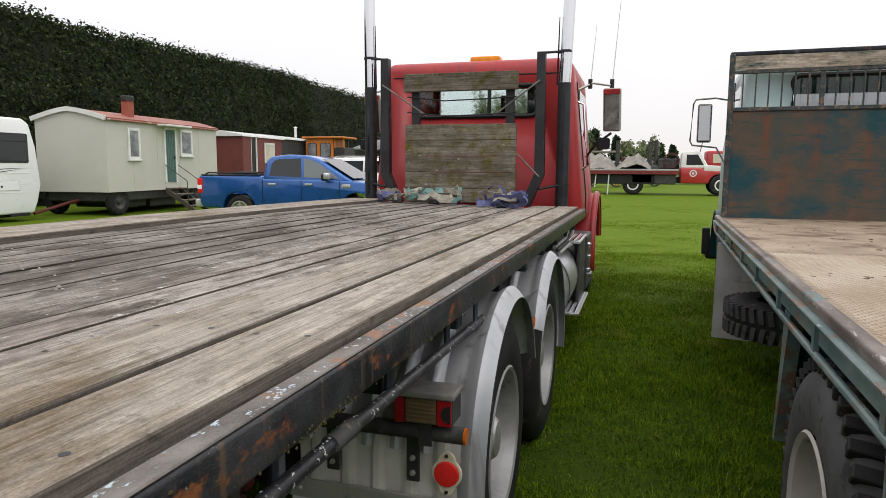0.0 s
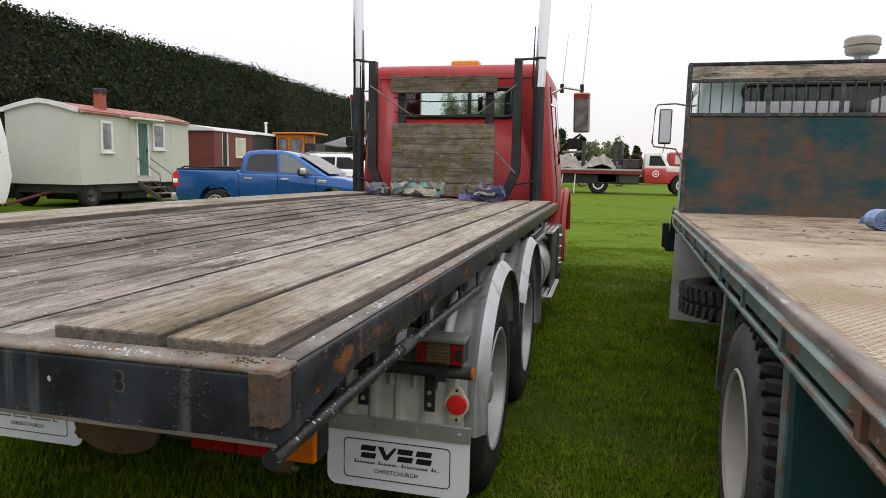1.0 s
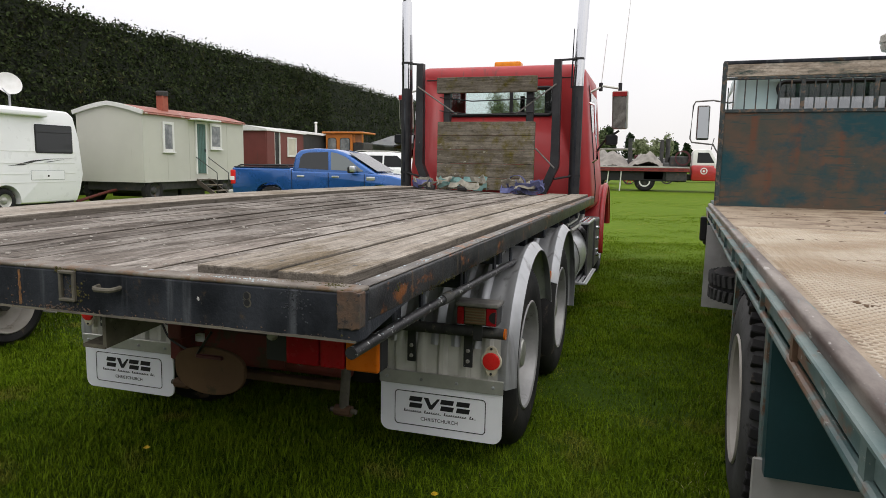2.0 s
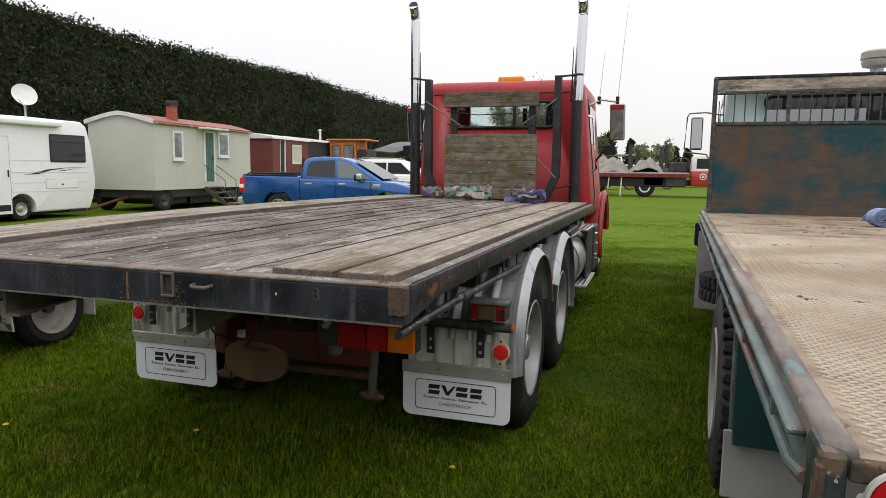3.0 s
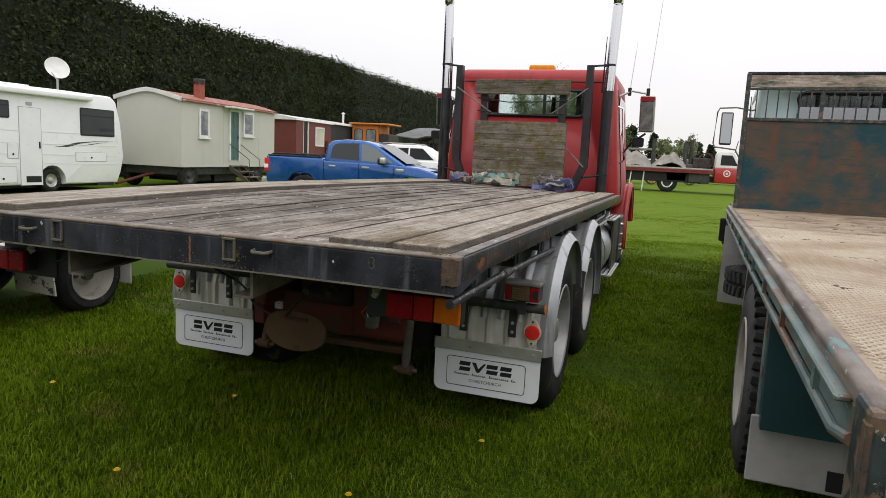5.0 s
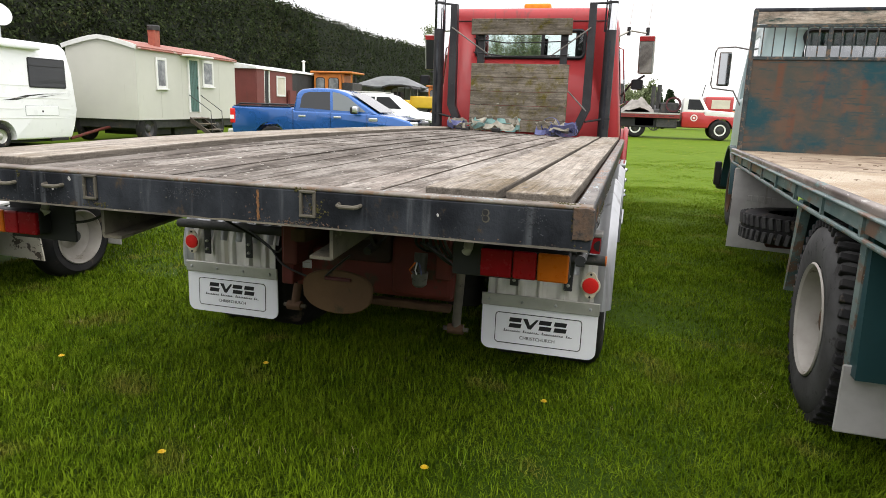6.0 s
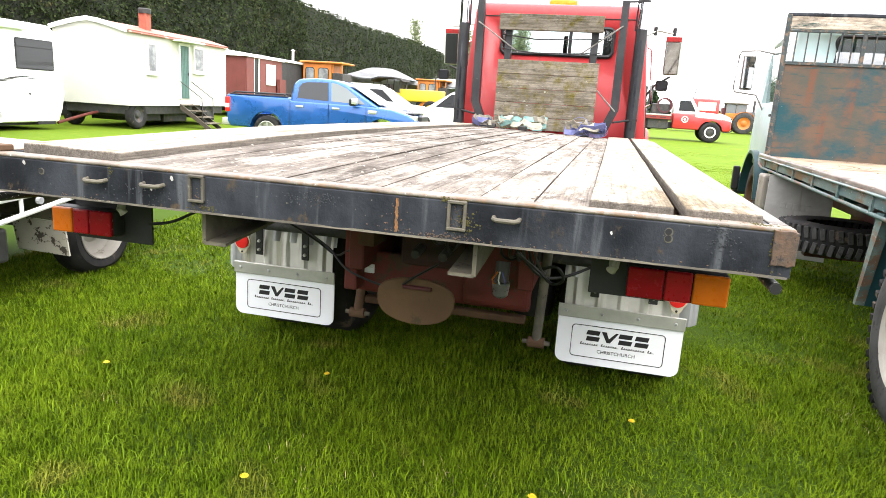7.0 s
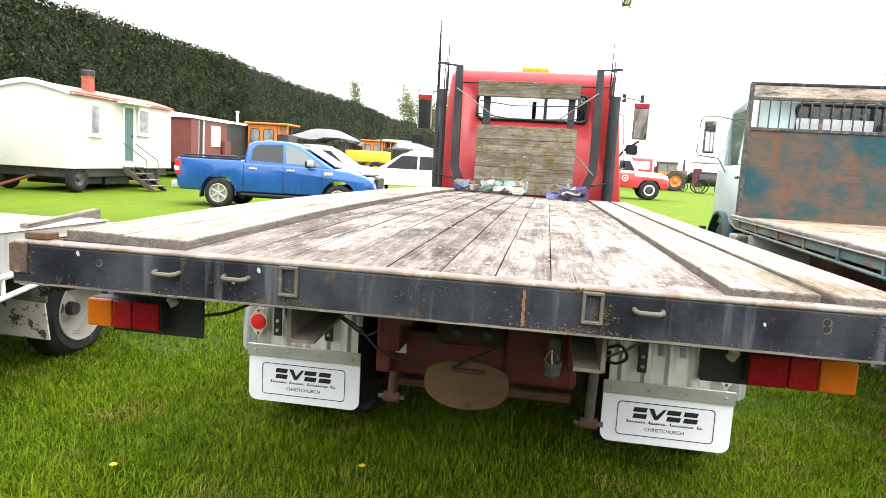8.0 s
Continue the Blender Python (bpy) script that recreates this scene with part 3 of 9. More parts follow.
def sweep(bm, path, half, thick, axis_vec):
    """A strip of sheet along path, half wide to both sides of axis_vec, of that thickness."""
    path, ax = [Vector(p) for p in path], Vector(axis_vec)
    rows = []
    for i, p in enumerate(path):
        d = (path[min(i + 1, len(path) - 1)] - path[max(i - 1, 0)]).normalized()
        nrm = d.cross(ax).normalized() * thick / 2
        rows.append([bm.verts.new(p + s * ax * half + t * nrm) for s, t in ((-1, -1), (1, -1), (1, 1), (-1, 1))])
    for a, b in zip(rows, rows[1:]):
        for k in range(4):
            bm.faces.new((a[k], a[(k + 1) % 4], b[(k + 1) % 4], b[k]))
    bm.faces.new(rows[0])
    bm.faces.new(rows[-1][::-1])
    bmesh.ops.recalc_face_normals(bm, faces=bm.faces[:])
    return bm


def words(text, size, material, parent, m, label=""):
    cu = bpy.data.curves.new("lettering", "FONT")
    cu.body, cu.size, cu.align_x, cu.align_y, cu.extrude = text, size, "CENTER", "CENTER", 0.0006
    tmp = bpy.data.objects.new("lettering", cu)
    me = bpy.data.meshes.new_from_object(tmp)
    bpy.data.objects.remove(tmp)
    me.materials.clear()
    me.materials.append(M[material])
    ob = new("lettering", me)
    ob.parent, ob.matrix_local = parent, m
    if label:
        tagged(ob, label)
    return ob


def carve(ob, cutters, shell=0.0):
    """Make ob a shell of that thickness and cut the given shapes out of its mesh."""
    if shell:
        md = ob.modifiers.new("shell", "SOLIDIFY")
        md.thickness, md.offset = shell, -1
    tmp = []
    for bm in cutters:
        me = bpy.data.meshes.new("cutter")
        bm.to_mesh(me)
        bm.free()
        c = bpy.data.objects.new("cutter", me)
        scene.collection.objects.link(c)
        c.parent = ob.parent
        tmp.append(c)
        md = ob.modifiers.new("cut", "BOOLEAN")
        md.operation, md.object, md.solver = "DIFFERENCE", c, "EXACT"
    bpy.context.view_layer.update()
    dg = bpy.context.evaluated_depsgraph_get()
    me = bpy.data.meshes.new_from_object(ob.evaluated_get(dg))
    ob.modifiers.clear()
    ob.data = me
    for c in tmp:
        bpy.data.objects.remove(c)
    return ob


def node(name, parent, m=None, label=""):
    o = bpy.data.objects.new(name, None)
    scene.collection.objects.link(o)
    o.empty_display_size = 0.1
    o.parent = parent
    if m is not None:
        o.matrix_local = m
    return tagged(o, label) if label else o


def cable(name, pts, r, material, parent, seg=6):
    """A limp cable, rounded through its points."""
    P = [Vector(p) for p in pts]
    P = [2 * P[0] - P[1]] + P + [2 * P[-1] - P[-2]]
    out = []
    for a, b, c, d in zip(P, P[1:], P[2:], P[3:]):
        for k in range(6):
            t = k / 6
            out.append(0.5 * (2 * b + (c - a) * t + (2 * a - 5 * b + 4 * c - d) * t * t + (3 * b - a - 3 * c + d) * t ** 3))
    return part(name, pipe(bmesh.new(), out + [P[-2]], r, seg), material, parent, smooth=True)


# ---- the red flat-deck truck ----
def tyre_mesh(width, r, rim_r, seg=48, tread=0.0):
    """A tyre on the x axis, its outer face at x = 0, the body towards -x."""
    bm = bmesh.new()
    w = width
    lathe(bm, [(-0.012, rim_r), (0.0, rim_r + 0.02), (0.006, (r + rim_r) / 2), (-0.008, r - 0.045), (-0.03, r - 0.012), (-0.055, r), (-w + 0.055, r), (-w + 0.03, r - 0.012),
               (-w + 0.008, r - 0.045), (-w - 0.006, (r + rim_r) / 2), (-w, rim_r + 0.02), (-w + 0.012, rim_r)], (0, 0, 0), "x", seg)
    return bm


def tread_blocks(width, r, count, depth=0.014):
    """Chunky lugs round a tyre, staggered over both shoulders."""
    bm = bmesh.new()
    for k in range(count):
        for side, x0, x1 in ((0, -0.012, -width * 0.44), (1, -width * 0.56, -width + 0.012)):
            a = 2 * math.pi * (k + 0.5 * side) / count
            m = Matrix.Rotation(a, 4, "X")
            h = math.pi * r / count * 1.15
            box(bm, x1, x0, -h / 2, h / 2, r - 0.03, r + depth, 0.004, 1, m @ Matrix.Rotation(0.18 if side else -0.18, 4, "Z"))
    return bm


def dual_wheel(parent, y, z, side, r=0.488, mat_wheel="wheel", dual=True, x_out=1.235, width=0.27):
    """A rear wheel set: outer and inner tyre, dished rim, hub and nuts. side +1: faces +x."""
    hold = bpy.data.objects.new("wheel", None)
    scene.collection.objects.link(hold)
    hold.parent = parent
    hold.matrix_local = pose(side * x_out, y, z, 0, 0, 0 if side > 0 else 180)
    part("tyre", tyre_mesh(width, r, 0.285), "rubber", hold, smooth=True)
    if dual:
        part("tyre", tyre_mesh(width, r, 0.285), "rubber", hold, smooth=True, m=pose(-0.365, 0, 0))
    rim = lathe(bmesh.new(), [(-0.002, 0.295), (0.004, 0.287), (-0.004, 0.276), (-0.03, 0.268), (-0.06, 0.262), (-0.14, 0.255), (-0.165, 0.235), (-0.172, 0.16), (-0.165, 0.12), (-0.12, 0.115), (-0.115, 0.10), (-0.115, 0.0)], (0, 0, 0), "x", 48)
    part("rim", rim, mat_wheel, hold, smooth=True)
    nuts = bmesh.new()
    for k in range(10):
        a = 2 * math.pi * k / 10
        rod(nuts, (-0.172, 0.19 * math.cos(a), 0.19 * math.sin(a)), (-0.135, 0.19 * math.cos(a), 0.19 * math.sin(a)), 0.017, 6)
    part("wheel_nuts", nuts, "strip", hold)
    part("hub", lathe(bmesh.new(), [(-0.12, 0.10), (-0.06, 0.095), (-0.03, 0.07), (-0.02, 0.0)], (0, 0, 0), "x", 24), "strip", hold, smooth=True)
    return hold


def mud_guard(parent, side, yc, zc, R, x0, x1, rear_z, front_z, ribs=4, tail_z=None):
    """A ribbed alloy half guard over a wheel pair; its rolled outer lip may run on down to tail_z."""
    hold = bpy.data.objects.new("mudguard", None)
    scene.collection.objects.link(hold)
    hold.parent = parent
    path = []
    a_r, a_f = math.asin(max(-1, min(1, ((tail_z or rear_z) - zc) / R))), math.asin(max(-1, min(1, (front_z - zc) / R)))
    n = 28
    for k in range(n + 1):
        a = math.pi - a_r + (a_f - (math.pi - a_r)) * k / n
        path.append((0, yc + R * math.cos(a), zc + R * math.sin(a)))
    # cross-section across x: ribs pressed outwards, lip at the outer edge
    cols = []
    span = x1 - x0
    steps = 60
    for k in range(steps + 1):
        u = k / steps
        rib = 0.0
        for j in range(ribs):
            c = (j + 0.55) / (ribs + 0.55) * 0.86
            d = abs(u - c) / 0.045
            rib = max(rib, 0.028 * max(0, 1 - d * d))
        lip = 0.0
        if u > 0.86:
            q = (u - 0.86) / 0.14
            lip = 0.03 * math.sin(min(1, q * 1.5) * math.pi / 2) - 0.045 * max(0, q - 0.55) / 0.45
        cols.append((x0 + span * u, rib + lip))
    bm = bmesh.new()
    grid = []
    for p in path:
        v = Vector((p[0], p[1] - yc, p[2] - zc)).normalized()
        grid.append([bm.verts.new((side * x, yc + v.y * (R + h), zc + v.z * (R + h))) for x, h in cols])
    for a, b in zip(grid, grid[1:]):
        for k in range(steps):
            if k > 0.855 * steps or max(a[k].co.z, b[k].co.z) > rear_z or a[k].co.y > yc:
                bm.faces.new((a[k], a[k + 1], b[k + 1], b[k]))
    bmesh.ops.delete(bm, geom=[v for v in bm.verts if not v.link_faces], context="VERTS")
    bmesh.ops.recalc_face_normals(bm, faces=bm.faces[:])
    bmesh.ops.solidify(bm, geom=bm.faces[:], thickness=0.004)
    part("guard_shell", bm, "guard", hold, smooth=True)
    return hold


def round_lamp(parent, x, y, z, r, tilt=0):
    ring = []
    for k in range(40):
        a = 2 * math.pi * k / 40
        # round bezel drawn out to a pointed tab above and below
        reach = r * (1.2 + 0.58 * max(0.0, (abs(math.sin(a)) - 0.78) / 0.22) ** 1.4)
        ring.append((x + reach * math.cos(a), z + reach * math.sin(a)))
    hold = part("reflector_lamp", prism(bmesh.new(), ring, y, y + 0.012, "y", 0.003), "cream", parent, "round red reflector in a cream bezel")
    part("lens", lathe(bmesh.new(), [(-0.012, 0.0), (-0.011, r * 0.6), (-0.008, r * 0.95), (0.004, r * 1.04)], (x, y, z), "y", 28), "reflector", hold, smooth=True)
    for s in (-1, 1):
        part("screw", rod(bmesh.new(), (x, y - 0.005, z + s * r * 1.45), (x, y + 0.004, z + s * r * 1.45), 0.006, 8), "black", hold)
    return hold


def logo_flap(parent, x0, x1, y, z0, z1, name="mud_flap"):
    """White flap with a fixing strip, a framed badge of plain dark shapes and one line of lettering."""
    r, pts = 0.045, []
    for cx, cz, a0 in ((x1 - r, z0 + r, 0), (x0 + r, z0 + r, -90)):
        pts += [(cx + r * math.cos(radians(a0 - k * 18)), cz + r * math.sin(radians(a0 - k * 18))) for k in range(6)]
    pts = [(x0, z1), (x1, z1)] + pts
    flap = part(name, prism(bmesh.new(), pts, y, y + 0.008, "y"), "flap", parent, "white flap with a dark badge")
    cx, cz, w, h = (x0 + x1) / 2 - 0.002, (z0 + z1 - 0.05) / 2, (x1 - x0) * 0.745, (z1 - z0) * 0.56
    fr = bmesh.new()
    outer = []
    for sx, sz, a0 in ((1, 1, 0), (-1, 1, 90), (-1, -1, 180), (1, -1, 270)):
        outer += [(cx + sx * (w / 2 - 0.018) + 0.018 * math.cos(radians(a0 + k * 15)), cz + sz * (h / 2 - 0.018) + 0.018 * math.sin(radians(a0 + k * 15))) for k in range(7)]
    loop = [(u, y - 0.0012, v) for u, v in outer]
    pipe(fr, loop + [loop[0]], 0.0022, 4)
    part("badge_frame", fr, "ink", flap)
    # four bold plain shapes, then a line of thin slanted bars
    gw, gh, top = w * 0.70, h * 0.33, cz + h * 0.36
    cell = gw / 4
    for k in range(4):
        gx = cx - gw / 2 + k * cell
        if k == 1:
            part("badge_shape", prism(bmesh.new(), [(gx, top), (gx + cell * 0.30, top), (gx + cell * 0.48, top - gh * 0.62), (gx + cell * 0.88, top), (gx + cell * 1.04, top), (gx + cell * 0.56, top - gh), (gx + cell * 0.36, top - gh)], y - 0.0016, y - 0.0002, "y"), "ink", flap)
        else:
            for j in range(2):
                hh = gh * 0.42
                zt = top - j * (gh - hh)
                part("badge_shape", prism(bmesh.new(), [(gx + 0.010, zt), (gx + cell - 0.006, zt), (gx + cell - 0.012, zt - hh), (gx + 0.004, zt - hh)], y - 0.0016, y - 0.0002, "y"), "ink", flap)
    for u0, u1 in ((-0.40, -0.20), (-0.17, 0.02), (0.05, 0.30), (0.33, 0.40)):
        for j in range(int((u1 - u0) / 0.025)):
            bx = cx + w * (u0 + 0.025 * j)
            zc, hh = cz - h * 0.07, h * (0.085 if j == 0 else 0.05)
            part("script_bar", prism(bmesh.new(), [(bx, zc - h * 0.04), (bx + w * 0.012, zc - h * 0.04), (bx + w * 0.020, zc - h * 0.04 + hh), (bx + w * 0.008, zc - h * 0.04 + hh)], y - 0.0014, y - 0.0002, "y"), "ink", flap)
        part("script_bar", prism(bmesh.new(), [(cx + w * u0, cz - h * 0.11), (cx + w * u1, cz - h * 0.11), (cx + w * u1, cz - h * 0.098), (cx + w * u0, cz - h * 0.098)], y - 0.0014, y - 0.0002, "y"), "ink", flap)
    words("CHRISTCHURCH", h * 0.150, "ink", flap, pose(cx, y - 0.0008, cz - h * 0.29, 90, 0, 0))
    st = part("fixing_strip", boxed(x0 - 0.004, x1 + 0.004, y - 0.012, y + 0.0, z1 - 0.055, z1 + 0.012, 0.003), "strip", parent)
    for k in range(4):
        bx = x0 + (x1 - x0) * (0.06 + 0.29 * k)
        part("bolt", lathe(bmesh.new(), [(-0.009, 0.0), (-0.008, 0.006), (0, 0.009)], (bx, y - 0.012, z1 - 0.022), "y", 8), "guard", st)
    return flap


red = thing("flat_deck_truck", "red cab flat-deck truck with a weathered plank deck", "truck", pose(0, 0, 0, -0.5, 0, 0))
# rear and side beams of the deck
Z_RIM, Z_LOW = 1.203, 1.081
XL, XR = -1.248, 1.208
rear = part("rear_beam", boxed(XL, XR, -0.035, 0.022, Z_LOW, Z_RIM - 0.011, 0.004, 2), "steel", red, "black-painted steel channel with rust streaks")
part("beam_top_edge", boxed(XL + 0.001, XR - 0.001, -0.0345, 0.030, Z_RIM - 0.011, Z_RIM, 0.005, 3), "rim", rear, "bare worn top edge", smooth=True)
lip = bmesh.new()
for k in range(49):
    x = XL + 0.006 + (XR - XL - 0.012) * k / 48
    h = 0.005 + 0.0045 * noise.noise(Vector((k * 0.7, 4.0, 0)))
    vs = [lip.verts.new((x, -0.0372, Z_LOW - 0.001)), lip.verts.new((x, -0.0362, Z_LOW + h)), lip.verts.new((x, -0.033, Z_LOW + h)), lip.verts.new((x, -0.033, Z_LOW - 0.001))]
    if k:
        for j in range(4):
            lip.faces.new((last[j], last[(j + 1) % 4], vs[(j + 1) % 4], vs[j]))
    last = vs
bmesh.ops.recalc_face_normals(lip, faces=lip.faces[:])
part("bottom_lip", lip, "lichen_steel", rear, "dirty worn lower lip")
for sx in (-1, 1):
    xo = XR if sx > 0 else -XL
    sb = part("side_beam", boxed(*sorted((sx * (xo - 0.054), sx * xo)), 0.022, 6.02, 1.116, Z_RIM - 0.005, 0.008, 3), "side_steel", red, "black-painted steel channel flaked with rust", smooth=True)
    part("corner_gusset", prism(bmesh.new(), [(0.0, Z_LOW + 0.001), (0.0, 1.12), (0.30, 1.12), (0.22, 1.112)], *sorted((sx * (xo - 0.012), sx * (xo - 0.0005))), "x"), "steel", sb)
    part("beam_top_edge", boxed(*sorted((sx * (xo - 0.046), sx * (xo - 0.004))), 0.03, 6.01, Z_RIM - 0.005, Z_RIM, 0.002), "side_rim", sb, "chipped grey top edge with rust")
part("front_beam", boxed(-1.15, 1.15, 5.97, 6.02, Z_LOW, Z_RIM - 0.01, 0.005), "steel", red)
for sx in (1, -1):
    edge_pts = []
    for k in range(20):
        u = k / 20 * 4
        q, f = int(u), u - int(u)
        xo = XR - 0.004 if sx > 0 else -XL - 0.004
        px, pz = ((xo - 0.046 + 0.046 * f, 1.112), (xo, 1.112 + 0.086 * f), (xo - 0.046 * f, 1.198), (xo - 0.046, 1.198 - 0.086 * f))[q]
        edge_pts.append((sx * (px + 0.005 * noise.noise(Vector((k * 1.7, 3, sx)))), pz + 0.006 * noise.noise(Vector((k * 1.7, 8, sx)))))
    cpl = part("corner_plate", prism(bmesh.new(), edge_pts, -0.043, -0.034, "y", 0.002), "rust", rear, "rusty welded plate")
    part("plate_return", boxed(*sorted((sx * (xo - 0.004), sx * (xo + 0.0085))), -0.043, -0.006, 1.114, 1.196, 0.003, 2), "rust", cpl)
for x in (0.374, -0.419):
    br = bmesh.new()
    for a in (x - 0.025, x + 0.019):
        box(br, a, a + 0.009, -0.045, -0.034, 1.112, 1.192, 0.002)
    for zz in (1.112, 1.185):
        box(br, x - 0.025, x + 0.028, -0.046, -0.034, zz, zz + 0.009, 0.002)
    part("stake_pocket", br, "lichen_steel", rear, "lichen-crusted welded pocket")
for x, z in ((-0.768, 1.146), (-0.566, 1.149), (0.510, 1.155)):
    part("rope_hook", pipe(bmesh.new(), [(x - 0.034, -0.034, z + 0.004), (x - 0.032, -0.052, z + 0.002), (x - 0.022, -0.060, z), (x + 0.022, -0.060, z), (x + 0.032, -0.052, z + 0.002), (x + 0.034, -0.034, z + 0.004)], 0.0065, 8), "lichen_steel", rear, smooth=True)
for x, z in ((0.917, 1.168), (0.918, 1.151), (-0.976, 1.158)):
    hole = part("bolt_hole", rod(bmesh.new(), (x, -0.0366, z), (x, -0.030, z), 0.0082, 14), "ink", rear)
    part("worn_ring", rod(bmesh.new(), (x + 0.001, -0.0358, z - 0.001), (x + 0.001, -0.030, z - 0.001), 0.0108, 14), "lichen_steel", hole)
M["orange_rust"] = mat("orange_rust", (0.26, 0.11, 0.030), (0.12, 0.065, 0.03), 0.85, 0, 60, bump=0.6, bump_scale=120)
run_a, run_b = [], []
for k in range(15):
    z, c, h = 1.185 - 0.0068 * k, 0.206 + 0.004 * noise.noise(Vector((k * 0.6, 2, 0))), 0.0035 + 0.0045 * abs(noise.noise(Vector((k * 0.45, 9, 0))))
    run_a.append((c - h, z))
    run_b.append((c + h * 0.8, z))
part("rust_streak", prism(bmesh.new(), run_a + run_b[::-1], -0.0362, -0.034, "y"), "orange_rust", rear)
for x, z in ((-0.503, 1.176), (-0.575, 1.137), (0.78, 1.15), (-1.04, 1.18)):
    k = 0.8 if z > 1.17 else 0.5
    part("paint_chip", prism(bmesh.new(), [(x - 0.008 * k, z), (x - 0.003 * k, z + 0.010 * k), (x + 0.004 * k, z + 0.006 * k), (x + 0.007 * k, z - 0.006 * k), (x + 0.001 * k, z - 0.011 * k)], -0.0362, -0.034, "y"), "pale_flap", rear, "flaked pale paint")
# moss, grit and blistered paint clinging to the rear beam
def flakes(name, clusters, material, label, seed, face="rear", level=0.0, holder=None):
    """Clusters of low crumbs on the rear face, on a level top or on the near side of the deck's edge."""
    def at(u, v, h):
        return {"rear": (u, -0.0352 - h, v), "top": (u, v, level + h), "side": (level + h, u, v)}[face]
    rf = random.Random(seed)
    fv, ff = [], []
    for cu, cv, su, sv, count, size in clusters:
        for k in range(count):
            u, v, r, o = cu + rf.gauss(0, su), cv + rf.gauss(0, sv), size * rf.uniform(0.5, 1.4), len(fv)
            if face == "rear" and not (Z_LOW + 0.003 < v < Z_RIM - 0.003 and abs(u) < 1.20):
                continue
            ring = [(u + r * rf.uniform(0.5, 1.3) * math.cos(a), v + r * rf.uniform(0.5, 1.3) * math.sin(a)) for a in (math.pi * n / 3 for n in range(6))]
            fv += [at(p, q, 0.0) for p, q in ring] + [at(u + 0.5 * (p - u), v + 0.5 * (q - v), 0.5 * r) for p, q in ring]
            ff += [(o + n, o + (n + 1) % 6, o + 6 + (n + 1) % 6, o + 6 + n) for n in range(6)] + [tuple(o + 6 + n for n in range(6))]
    me = bpy.data.meshes.new(name)
    me.from_pydata(fv, [], ff)
    me.materials.append(M[material])
    ob = new(name, me)
    ob.parent = holder or rear
    return tagged(ob, label, kind="stuff")


flakes("moss", [(0.405, 1.135, 0.014, 0.016, 70, 0.0030), (0.36, 1.193, 0.02, 0.004, 50, 0.0030), (1.163, 1.165, 0.005, 0.022, 50, 0.0028), (-1.186, 1.150, 0.008, 0.020, 30, 0.0026), (-0.40, 1.094, 0.03, 0.005, 40, 0.0026), (-0.72, 1.178, 0.006, 0.010, 14, 0.0026)], "moss", "yellow-green moss specks", 5)
flakes("dirt", [(0.35, 1.092, 0.05, 0.004, 80, 0.0028), (-0.41, 1.115, 0.015, 0.02, 40, 0.0026), (0.20, 1.12, 0.03, 0.03, 30, 0.0024), (0.37, 1.15, 0.016, 0.03, 60, 0.0024), (-0.90, 1.09, 0.2, 0.004, 40, 0.0024), (0.80, 1.09, 0.25, 0.004, 60, 0.0024)], "rust", "crumbs of rusty dirt", 6)
flakes("blister", [(-0.06, 1.160, 0.05, 0.010, 130, 0.0024), (1.045, 1.155, 0.018, 0.022, 90, 0.0024), (-0.62, 1.125, 0.08, 0.015, 50, 0.0026)], "blister", "blistered and flaking paint", 7)
# pale paint chips and moss on the worn top edge and the near side
flakes("paint_specks", [(0.83, -0.012, 0.020, 0.006, 30, 0.0026), (0.93, -0.010, 0.022, 0.007, 46, 0.0030), (0.76, -0.005, 0.02, 0.008, 12, 0.0022)], "pale_chip", "pale blue-white paint chips", 14, "top", Z_RIM - 0.0006)
flakes("paint_specks", [(1.185, 0.50, 0.006, 0.05, 26, 0.0030), (1.184, 1.05, 0.008, 0.10, 30, 0.0028), (1.186, 2.0, 0.008, 0.3, 40, 0.0030)], "pale_chip", "pale blue-white paint chips", 15, "top", Z_RIM - 0.0006)
flakes("moss", [(1.13, -0.004, 0.022, 0.012, 60, 0.0030), (1.04, 0.012, 0.03, 0.006, 26, 0.0026)], "moss", "yellow-green moss specks", 16, "top", Z_RIM - 0.0006)
flakes("moss", [(0.20, 1.168, 0.008, 0.008, 14, 0.0034), (0.62, 1.122, 0.10, 0.004, 70, 0.0030), (1.30, 1.121, 0.2, 0.004, 60, 0.0028)], "moss", "yellow-green moss specks", 17, "side", XR - 0.0004)
# planks: raised pairs along both sides, a lower floor between
def crown(y):
    """How far the old deck has bowed upwards along its far side."""
    ys, zs = (0.0, 0.5, 1.0, 2.0, 3.0, 4.3, 6.0), (0.002, 0.014, 0.029, 0.043, 0.047, 0.048, 0.041)
    return float(np.interp(y, ys, zs))


def plank(x0, x1, y0, y1, z0, z1, material, bow=0.0, worn=0.005):
    bm = boxed(x0, x1, y0, y1, z0, z1, worn, 2)
    for k in range(1, 10):
        if y0 + 0.05 < 0.6 * k < y1 - 0.05:
            bmesh.ops.bisect_plane(bm, geom=bm.verts[:] + bm.edges[:] + bm.faces[:], plane_co=(0, 0.6 * k, 0), plane_no=(0, 1, 0))
    for v in bm.verts:
        v.co.z += bow * crown(v.co.y)
        v.co.x += 0.004 * noise.noise(Vector((v.co.y * 3, x0 * 9, 0)))
        v.co.y += 0.012 * noise.noise(Vector((v.co.x * 13, y0, 2.0)))
    return part("plank", bm, material, red)


